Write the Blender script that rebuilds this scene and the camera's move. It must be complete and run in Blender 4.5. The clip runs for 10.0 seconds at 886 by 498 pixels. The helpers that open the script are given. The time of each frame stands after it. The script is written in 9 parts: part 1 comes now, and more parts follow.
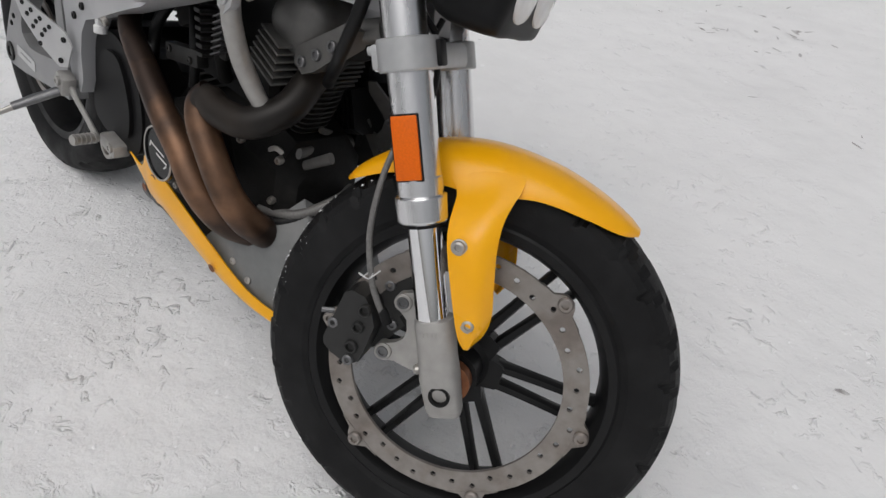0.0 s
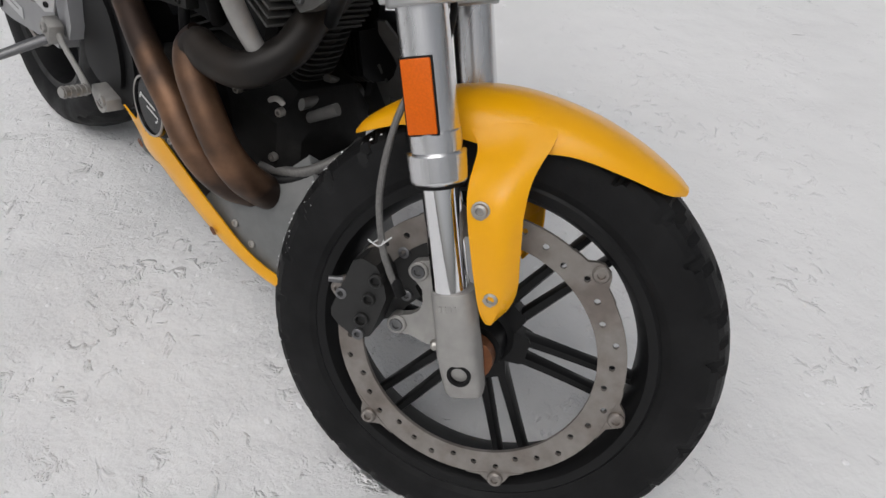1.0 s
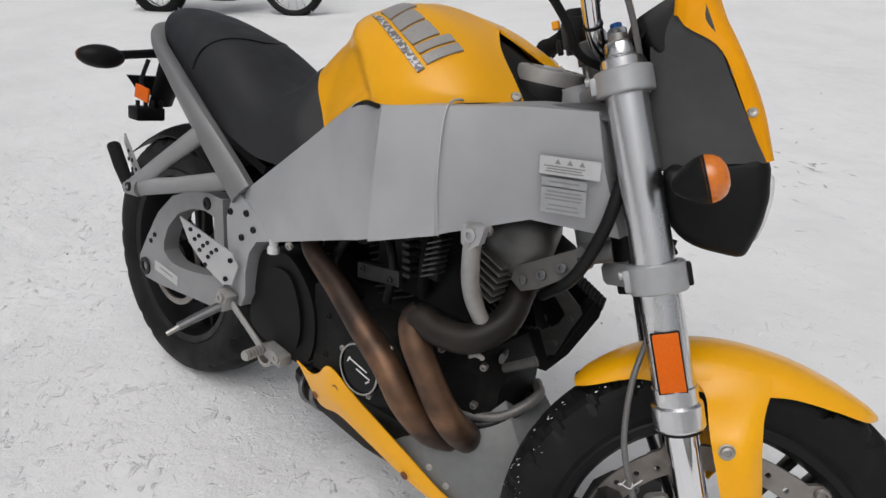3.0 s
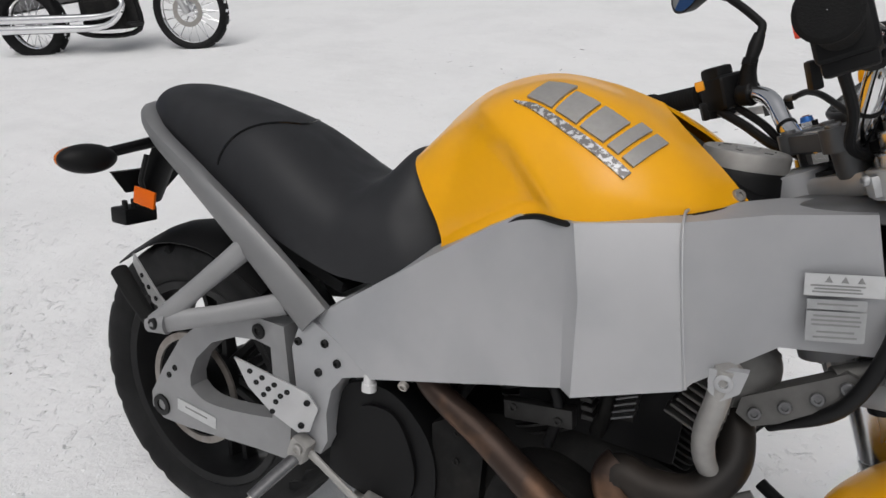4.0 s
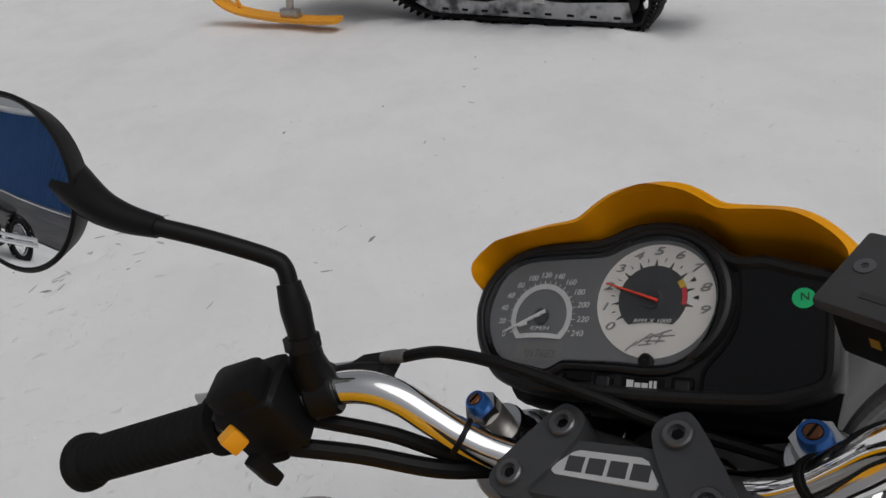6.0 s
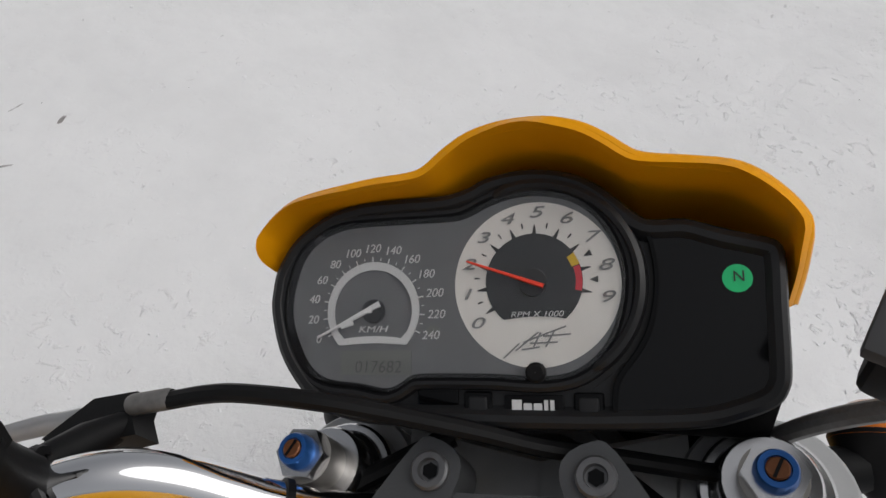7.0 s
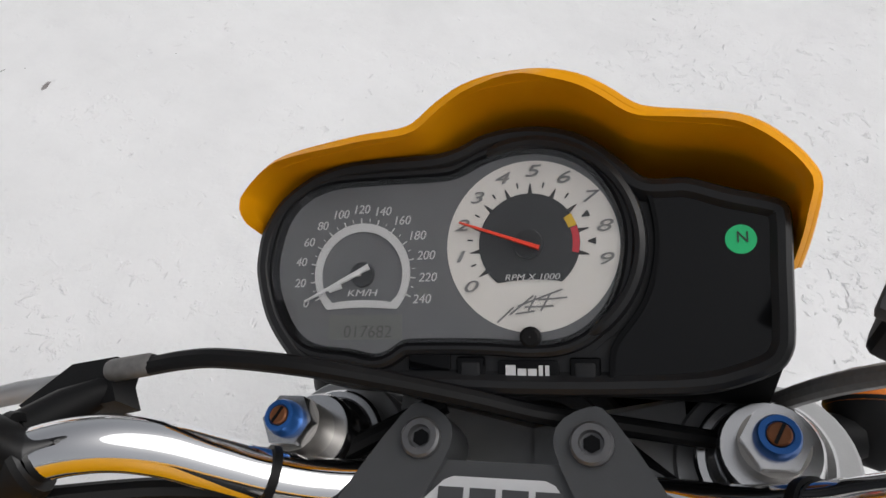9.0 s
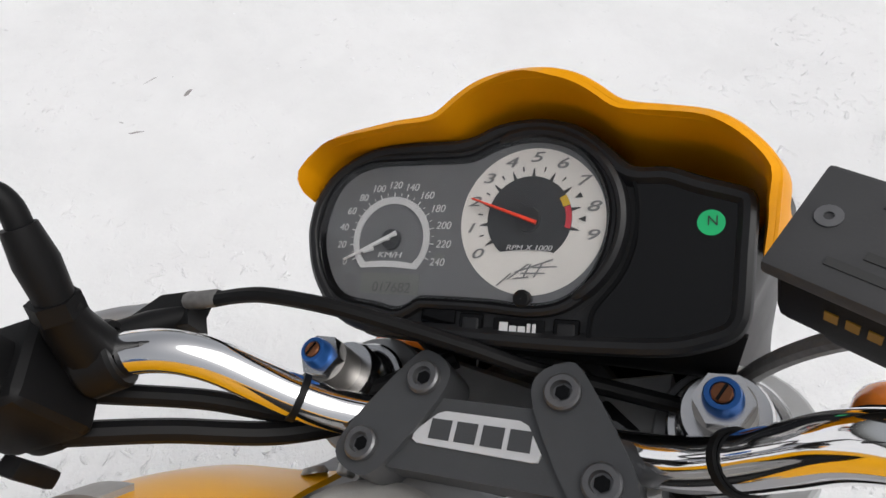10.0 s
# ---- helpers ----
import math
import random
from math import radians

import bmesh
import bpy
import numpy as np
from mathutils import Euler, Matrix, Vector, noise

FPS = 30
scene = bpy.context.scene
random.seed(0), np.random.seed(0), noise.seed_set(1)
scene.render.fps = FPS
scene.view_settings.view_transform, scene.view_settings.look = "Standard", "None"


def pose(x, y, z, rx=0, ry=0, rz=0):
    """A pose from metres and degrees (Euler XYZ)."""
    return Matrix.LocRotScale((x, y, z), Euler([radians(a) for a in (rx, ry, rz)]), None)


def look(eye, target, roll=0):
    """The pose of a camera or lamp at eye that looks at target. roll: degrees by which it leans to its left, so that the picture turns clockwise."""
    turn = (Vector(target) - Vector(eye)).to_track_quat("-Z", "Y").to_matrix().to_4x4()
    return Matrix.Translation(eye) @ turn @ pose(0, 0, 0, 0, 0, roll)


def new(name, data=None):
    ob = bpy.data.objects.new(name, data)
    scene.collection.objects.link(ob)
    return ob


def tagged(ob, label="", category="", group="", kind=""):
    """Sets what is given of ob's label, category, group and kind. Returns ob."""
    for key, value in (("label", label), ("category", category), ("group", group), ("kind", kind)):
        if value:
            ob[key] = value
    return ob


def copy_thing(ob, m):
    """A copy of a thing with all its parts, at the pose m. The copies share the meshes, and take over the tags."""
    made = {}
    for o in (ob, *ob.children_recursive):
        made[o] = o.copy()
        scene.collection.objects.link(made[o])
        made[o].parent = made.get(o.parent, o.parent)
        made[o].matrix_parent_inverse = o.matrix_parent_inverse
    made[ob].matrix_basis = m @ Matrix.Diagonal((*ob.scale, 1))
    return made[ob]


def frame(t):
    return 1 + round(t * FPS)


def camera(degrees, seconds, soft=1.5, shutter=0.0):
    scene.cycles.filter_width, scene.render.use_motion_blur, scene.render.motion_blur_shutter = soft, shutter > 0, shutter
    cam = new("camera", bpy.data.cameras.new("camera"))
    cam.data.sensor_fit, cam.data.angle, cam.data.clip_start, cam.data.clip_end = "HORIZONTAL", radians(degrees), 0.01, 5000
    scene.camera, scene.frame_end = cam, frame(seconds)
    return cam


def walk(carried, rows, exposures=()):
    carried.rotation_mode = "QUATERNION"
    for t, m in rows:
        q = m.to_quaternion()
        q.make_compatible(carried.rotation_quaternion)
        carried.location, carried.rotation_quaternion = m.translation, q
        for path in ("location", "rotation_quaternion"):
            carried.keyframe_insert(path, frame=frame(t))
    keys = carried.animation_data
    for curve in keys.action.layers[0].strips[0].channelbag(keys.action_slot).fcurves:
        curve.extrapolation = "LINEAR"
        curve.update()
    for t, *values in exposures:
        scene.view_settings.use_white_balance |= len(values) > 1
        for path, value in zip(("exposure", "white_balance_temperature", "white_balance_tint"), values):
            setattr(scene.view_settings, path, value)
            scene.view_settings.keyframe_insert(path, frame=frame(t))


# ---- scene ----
cam = camera(69.0, 10.0)
PATH = [
    (0, (0.369, -0.369, 0.998), (-0.72, 0.715, -0.282), 2.1),
    (0.5, (0.32, -0.315, 0.956), (-0.738, 0.688, -0.414), 0.6),
    (1, (0.311, -0.31, 0.949), (-0.744, 0.657, -0.448), 0.1),
    (1.5, (0.313, -0.325, 0.954), (-0.729, 0.651, -0.446), 0.4),
    (2, (0.321, -0.427, 0.996), (-0.786, 0.654, -0.271), 1.4),
    (2.5, (0.29, -0.558, 1.062), (-0.871, 0.643, -0.039), -0.4),
    (2.8, (0.201, -0.583, 1.094), (-1.009, 0.671, 0.113), -1.2),
    (3, (0.108, -0.595, 1.123), (-1.101, 0.685, 0.173), -2.2),
    (3.2, (0.026, -0.615, 1.148), (-1.177, 0.674, 0.205), -2.2),
    (4.3, (-0.465, -0.565, 1.202), (-1.278, 1.005, 0.267), -8.0),
    (4.5, (-0.523, -0.464, 1.213), (-1.192, 1.184, 0.298), -10.4),
    (5, (-0.592, -0.234, 1.262), (-0.704, 1.572, 0.409), -8.9),
    (5.5, (-0.574, -0.045, 1.274), (-0.233, 1.711, 0.378), -9.4),
    (6, (-0.543, 0.088, 1.233), (0.259, 1.539, 0.114), -5.9),
    (6.2, (-0.521, 0.12, 1.217), (0.381, 1.448, 0.023), -4.4),
    (7.3, (-0.472, 0.247, 1.183), (0.749, 0.836, -0.287), 11.6),
    (7.5, (-0.476, 0.239, 1.18), (0.729, 0.858, -0.292), 11.0),
    (8, (-0.473, 0.24, 1.18), (0.709, 0.85, -0.313), 11.2),
    (8.5, (-0.47, 0.239, 1.176), (0.712, 0.838, -0.322), 11.6),
    (9, (-0.47, 0.234, 1.177), (0.69, 0.861, -0.326), 10.2),
    (9.5, (-0.475, 0.215, 1.185), (0.649, 0.911, -0.316), 7.9),
    (10, (-0.48, 0.17, 1.2), (0.498, 1.08, -0.288), 3.5),
]
EXPOSURES = [(0, -0.13), (1.2, -0.11), (2.2, -0.10), (3.0, -0.05), (4.5, -0.04), (5.0, -0.21), (5.5, -0.43), (6.0, -0.49), (7.5, 0.01), (9.0, 0.10), (10.0, 0.29)]
walk(cam, [(t, look(eye, target, roll)) for t, eye, target, roll in PATH], EXPOSURES)

# ---------------------------------------------------------------- light
world = bpy.data.worlds.new("overcast_sky")
world.use_nodes = True
scene.world = world
wn, wl = world.node_tree.nodes, world.node_tree.links
wn.clear()
w_out = wn.new("ShaderNodeOutputWorld")
w_bg = wn.new("ShaderNodeBackground")
w_hsv = wn.new("ShaderNodeHueSaturation")
w_sky = wn.new("ShaderNodeTexSky")
w_sky.sky_type = "NISHITA"
w_sky.sun_disc = False
w_sky.sun_elevation = radians(65)
w_sky.sun_rotation = radians(160)
w_sky.dust_density = 6.0
w_sky.ozone_density = 1.0
w_hsv.inputs["Saturation"].default_value = 0.20   # cloud cover takes the blue out
w_bg.inputs["Strength"].default_value = 0.094
wl.new(w_sky.outputs["Color"], w_hsv.inputs["Color"])
wl.new(w_hsv.outputs["Color"], w_bg.inputs["Color"])
wl.new(w_bg.outputs["Background"], w_out.inputs["Surface"])

sun_data = bpy.data.lights.new("sun", "SUN")
sun_data.energy = 0.6
sun_data.angle = radians(60)
sun_data.color = (1.0, 0.995, 0.985)
sun = new("sun", sun_data)
sun.matrix_world = look((0.95, -2.6, 6.0), (0, 0, 0))

# ---------------------------------------------------------------- materials


def mat(name, color, rough=0.5, metal=0.0, var=0.0, scale=40.0, bump=0.0, bump_scale=200.0, rvar=0.0,
        coat=0.0, second=None, mix_scale=8.0, mix_pos=(0.45, 0.65), stretch=None, trans=0.0, ior=1.5, spec=0.5):
    """Principled material with colour variation at two scales, uneven gloss and fine relief."""
    m = bpy.data.materials.new(name)
    m.use_nodes = True
    nt = m.node_tree
    n, l = nt.nodes, nt.links
    b = n["Principled BSDF"]
    b.inputs["Base Color"].default_value = (*color, 1)
    b.inputs["Roughness"].default_value = rough
    b.inputs["Metallic"].default_value = metal
    b.inputs["Coat Weight"].default_value = coat
    b.inputs["Coat Roughness"].default_value = 0.08
    b.inputs["Transmission Weight"].default_value = trans
    b.inputs["IOR"].default_value = ior
    b.inputs["Specular IOR Level"].default_value = spec
    tc = n.new("ShaderNodeTexCoord")
    mp = n.new("ShaderNodeMapping")
    if stretch:
        mp.inputs["Scale"].default_value = stretch
    l.new(tc.outputs["Object"], mp.inputs["Vector"])
    col = None
    if second:
        big = n.new("ShaderNodeTexNoise")
        big.inputs["Scale"].default_value = mix_scale
        big.inputs["Detail"].default_value = 6
        ramp = n.new("ShaderNodeValToRGB")
        ramp.color_ramp.elements[0].position, ramp.color_ramp.elements[1].position = mix_pos
        ramp.color_ramp.elements[0].color = (*color, 1)
        ramp.color_ramp.elements[1].color = (*second, 1)
        l.new(mp.outputs["Vector"], big.inputs["Vector"])
        l.new(big.outputs["Fac"], ramp.inputs["Fac"])
        col = ramp.outputs["Color"]
    if var > 0:
        fine = n.new("ShaderNodeTexNoise")
        fine.inputs["Scale"].default_value = scale
        fine.inputs["Detail"].default_value = 5
        l.new(mp.outputs["Vector"], fine.inputs["Vector"])
        mr = n.new("ShaderNodeMapRange")
        mr.inputs["From Min"].default_value, mr.inputs["From Max"].default_value = 0.25, 0.75
        mr.inputs["To Min"].default_value, mr.inputs["To Max"].default_value = 1 - var, 1 + var
        l.new(fine.outputs["Fac"], mr.inputs["Value"])
        mul = n.new("ShaderNodeMix")
        mul.data_type, mul.blend_type = "RGBA", "MULTIPLY"
        mul.inputs["Factor"].default_value = 1
        if col:
            l.new(col, mul.inputs["A"])
        else:
            mul.inputs["A"].default_value = (*color, 1)
        l.new(mr.outputs["Result"], mul.inputs["B"])
        col = mul.outputs["Result"]
    if col:
        l.new(col, b.inputs["Base Color"])
    if rvar > 0:
        rn = n.new("ShaderNodeTexNoise")
        rn.inputs["Scale"].default_value = scale * 0.4
        rn.inputs["Detail"].default_value = 6
        l.new(mp.outputs["Vector"], rn.inputs["Vector"])
        rr = n.new("ShaderNodeMapRange")
        rr.inputs["From Min"].default_value, rr.inputs["From Max"].default_value = 0.3, 0.7
        rr.inputs["To Min"].default_value, rr.inputs["To Max"].default_value = max(0.02, rough - rvar), min(1, rough + rvar)
        l.new(rn.outputs["Fac"], rr.inputs["Value"])
        l.new(rr.outputs["Result"], b.inputs["Roughness"])
    if bump > 0:
        bn = n.new("ShaderNodeTexNoise")
        bn.inputs["Scale"].default_value = bump_scale
        bn.inputs["Detail"].default_value = 4
        l.new(mp.outputs["Vector"], bn.inputs["Vector"])
        bp = n.new("ShaderNodeBump")
        bp.inputs["Strength"].default_value = bump
        bp.inputs["Distance"].default_value = 0.002
        l.new(bn.outputs["Fac"], bp.inputs["Height"])
        l.new(bp.outputs["Normal"], b.inputs["Normal"])
    return m


YELLOW = mat("yellow_paint", (0.89, 0.415, 0.003), 0.32, var=0.05, scale=9, coat=0.22, rvar=0.08, spec=0.3)
YELLOW_MATT = mat("yellow_moulded_plastic", (0.84, 0.345, 0.002), 0.42, var=0.05, scale=30, spec=0.14)
ALU = mat("silver_painted_aluminium", (0.50, 0.50, 0.51), 0.38, 0.55, var=0.05, scale=14, rvar=0.08, bump=0.03, bump_scale=600, second=(0.58, 0.58, 0.58), mix_scale=5)
FRAME = mat("frame_aluminium", (0.44, 0.44, 0.45), 0.50, 0.35, var=0.04, scale=12, rvar=0.07, bump=0.03, bump_scale=500, second=(0.375, 0.38, 0.393), mix_scale=5, mix_pos=(0.44, 0.68))
CALIPER = mat("charcoal_caliper_paint", (0.017, 0.0168, 0.0165), 0.5, 0.1, var=0.2, scale=60, bump=0.1, bump_scale=500)
CAST = mat("cast_grey_metal", (0.36, 0.35, 0.335), 0.5, 0.45, var=0.1, scale=60, bump=0.12, bump_scale=700)
CLAMP = mat("grey_clamp_paint", (0.078, 0.080, 0.084), 0.42, 0.35, var=0.06, scale=60, bump=0.06, bump_scale=900)
CHROME = mat("chrome", (0.86, 0.86, 0.87), 0.06, 1.0, var=0.03, scale=20, rvar=0.03)
POLISHED = mat("polished_fork_tube", (0.72, 0.72, 0.73), 0.24, 1.0, var=0.05, scale=30, rvar=0.07, stretch=(1, 1, 0.15))
STEEL = mat("brushed_steel", (0.42, 0.40, 0.375), 0.42, 0.85, var=0.12, scale=120, rvar=0.08)
DISC = mat("brake_disc_steel", (0.30, 0.275, 0.255), 0.44, 0.75, var=0.12, scale=70, second=(0.22, 0.19, 0.17), mix_scale=20)
BLACK = mat("satin_black_metal", (0.007, 0.007, 0.0075), 0.45, var=0.15, scale=60, rvar=0.1, spec=0.25)
PLASTIC = mat("black_plastic", (0.0065, 0.0065, 0.007), 0.5, var=0.12, scale=80, bump=0.06, bump_scale=1200, spec=0.18)
NACELLE = mat("charcoal_plastic", (0.058, 0.058, 0.060), 0.5, var=0.12, scale=40, bump=0.05, bump_scale=900, rvar=0.1, spec=0.3)
GLOSS = mat("gloss_black", (0.003, 0.003, 0.0035), 0.10, rvar=0.04, scale=30, spec=0.2)
LAMP_PANEL = mat("smoked_panel", (0.005, 0.0051, 0.0058), 0.08, rvar=0.04, scale=60, spec=0.32)
RUBBER = mat("tyre_rubber", (0.007, 0.007, 0.0075), 0.62, var=0.25, scale=35, bump=0.25, bump_scale=260, second=(0.012, 0.012, 0.0125), mix_scale=9, rvar=0.12, spec=0.2)
GRIP = mat("grip_rubber", (0.007, 0.007, 0.007), 0.75, var=0.15, scale=90, bump=0.4, bump_scale=700, spec=0.2)
VINYL = mat("charcoal_seat_vinyl", (0.018, 0.0185, 0.021), 0.52, var=0.08, scale=50, bump=0.1, bump_scale=900, rvar=0.08, spec=0.35)
CASE = mat("engine_black_crinkle", (0.010, 0.0098, 0.0097), 0.55, 0.1, var=0.25, scale=70, bump=0.25, bump_scale=500, second=(0.018, 0.017, 0.016), mix_scale=12, spec=0.12)
FIN = mat("engine_grey_alloy", (0.016, 0.0155, 0.015), 0.55, 0.3, var=0.25, scale=60, bump=0.1, second=(0.030, 0.029, 0.028), mix_scale=20)
HEADER = mat("heat_browned_pipe", (0.23, 0.125, 0.072), 0.46, 0.7, var=0.2, scale=25, rvar=0.1, second=(0.050, 0.033, 0.026), mix_scale=9, mix_pos=(0.42, 0.68))


def heat_tint(m):
    """Oxide colours along a pipe: brown in the hot middle, sooty at its ends."""
    n, l = m.node_tree.nodes, m.node_tree.links
    ramp = [k for k in n if k.type == "VALTORGB"][0]
    fac = ramp.inputs["Fac"].links[0].from_socket
    tc = [k for k in n if k.type == "TEX_COORD"][0]
    sep = n.new("ShaderNodeSeparateXYZ")
    l.new(tc.outputs["Object"], sep.inputs[0])
    total = fac
    for a, b in ((0.485, 0.56), (0.405, 0.35)):
        r = n.new("ShaderNodeMapRange")
        r.inputs["From Min"].default_value, r.inputs["From Max"].default_value = a, b
        r.inputs["To Min"].default_value, r.inputs["To Max"].default_value = 0.0, 0.26
        l.new(sep.outputs["Z"], r.inputs["Value"])
        add = n.new("ShaderNodeMath")
        l.new(total, add.inputs[0])
        l.new(r.outputs["Result"], add.inputs[1])
        total = add.outputs[0]
    l.new(total, ramp.inputs["Fac"])


heat_tint(HEADER)
HEADER_DARK = mat("sooty_pipe", (0.016, 0.014, 0.013), 0.5, 0.3, var=0.2, scale=25, rvar=0.1, second=(0.03, 0.024, 0.02), mix_scale=10, spec=0.3)
PAN = mat("grey_belly_pan_plastic", (0.16, 0.165, 0.165), 0.5, var=0.08, scale=60, bump=0.08, bump_scale=900, second=(0.20, 0.20, 0.20), mix_scale=7)
AMBER = mat("amber_reflector", (0.74, 0.130, 0.003), 0.3, var=0.10, scale=500, bump=0.2, bump_scale=900, coat=0.1, spec=0.2)
AMBER_LENS = mat("amber_lens", (0.80, 0.21, 0.015), 0.15, var=0.1, scale=200, coat=0.6, trans=0.15)
BOLT_DARK = mat("dark_steel_bolt", (0.16, 0.16, 0.165), 0.4, 0.7, var=0.15, scale=150, rvar=0.1)
BLUE_ANO = mat("blue_anodised", (0.030, 0.135, 0.43), 0.3, 0.6, var=0.1, scale=90, rvar=0.08)
LOGO = mat("grey_decal", (0.33, 0.32, 0.31), 0.45, 0.2, var=0.06, scale=150)
DECAL_MIX = mat("worn_silver_decal", (0.62, 0.62, 0.64), 0.4, 0.2, second=(0.17, 0.16, 0.16), mix_scale=170, mix_pos=(0.44, 0.52))
LABEL = mat("white_label", (0.485, 0.49, 0.495), 0.5, var=0.06, scale=60)
LABEL_GREY = mat("grey_foil_label", (0.36, 0.365, 0.37), 0.4, 0.4, var=0.08, scale=80)
INK = mat("dark_print", (0.03, 0.03, 0.03), 0.6)
INK_GREY = mat("grey_print", (0.22, 0.22, 0.22), 0.6)
DIAL_GREY = mat("dark_grey_dial", (0.155, 0.158, 0.164), 0.5, var=0.05, scale=80, spec=0.2)
DIAL_WHITE = mat("cream_dial", (0.80, 0.77, 0.73), 0.5, var=0.04, scale=60)
DIAL_INNER = mat("graphite_dial", (0.038, 0.040, 0.043), 0.5, var=0.05, scale=90, spec=0.2)
DIAL_PRINT = mat("pale_dial_print", (0.62, 0.62, 0.62), 0.5)
NEEDLE_WHITE = mat("white_needle", (0.72, 0.72, 0.72), 0.4)
RED = mat("red_needle", (0.80, 0.06, 0.03), 0.4)
RED_ZONE = mat("red_zone", (0.60, 0.03, 0.05), 0.45)
YELLOW_ZONE = mat("yellow_zone", (0.70, 0.45, 0.02), 0.45)
LCD = mat("lcd_grey", (0.150, 0.154, 0.145), 0.35)
LCD_INK = mat("lcd_segment", (0.085, 0.088, 0.082), 0.35)
ORANGE_SW = mat("orange_switch", (0.85, 0.36, 0.01), 0.4)
MIRROR = mat("mirror_glass", (0.88, 0.89, 0.90), 0.01, 1.0)
GLASS = mat("clear_lens", (0.95, 0.95, 0.95), 0.03, trans=1.0, ior=1.45)
LAMP_LENS = mat("ribbed_headlamp_lens", (0.74, 0.74, 0.75), 0.22, 0.0, var=0.08, scale=60, rvar=0.08, bump=0.1, bump_scale=160)
DASH_BLACK = mat("dash_black_plastic", (0.014, 0.0142, 0.0154), 0.42, var=0.10, scale=60, rvar=0.08, bump=0.05, bump_scale=1200, spec=0.32)
RAIL = mat("dull_grey_rail", (0.21, 0.21, 0.215), 0.5, 0.35, var=0.05, scale=14, rvar=0.07, bump=0.03, bump_scale=500)
# rear aluminium, darkened to put the shade on the swingarm into its colour
SWING = mat("shaded_cast_aluminium", (0.29, 0.29, 0.295), 0.5, 0.4, var=0.08, scale=20, rvar=0.07, bump=0.05, bump_scale=400)
# dark grey for the skin added over the spar tops, dimming them
HEAD_GREY = mat("dark_head_grey", (0.15, 0.15, 0.153), 0.48, 0.35, var=0.12, scale=40, rvar=0.1, bump=0.1, bump_scale=500, second=(0.11, 0.11, 0.112), mix_scale=14)
MOUNT_GREY = mat("grey_cast_mount", (0.115, 0.112, 0.108), 0.5, 0.4, var=0.15, scale=60, bump=0.12, bump_scale=700)
HOSE_GREY = mat("grey_hose", (0.16, 0.155, 0.15), 0.45, 0.3, var=0.2, scale=300)
COPPER = mat("copper_brown", (0.20, 0.075, 0.03), 0.45, 0.5, var=0.2, scale=90)


def lit(name, color, strength):
    m = mat(name, color, 0.3)
    b = m.node_tree.nodes["Principled BSDF"]
    b.inputs["Emission Color"].default_value = (*color, 1)
    b.inputs["Emission Strength"].default_value = strength
    return m


NEUTRAL = lit("lit_green_lamp", (0.010, 0.34, 0.12), 0.30)


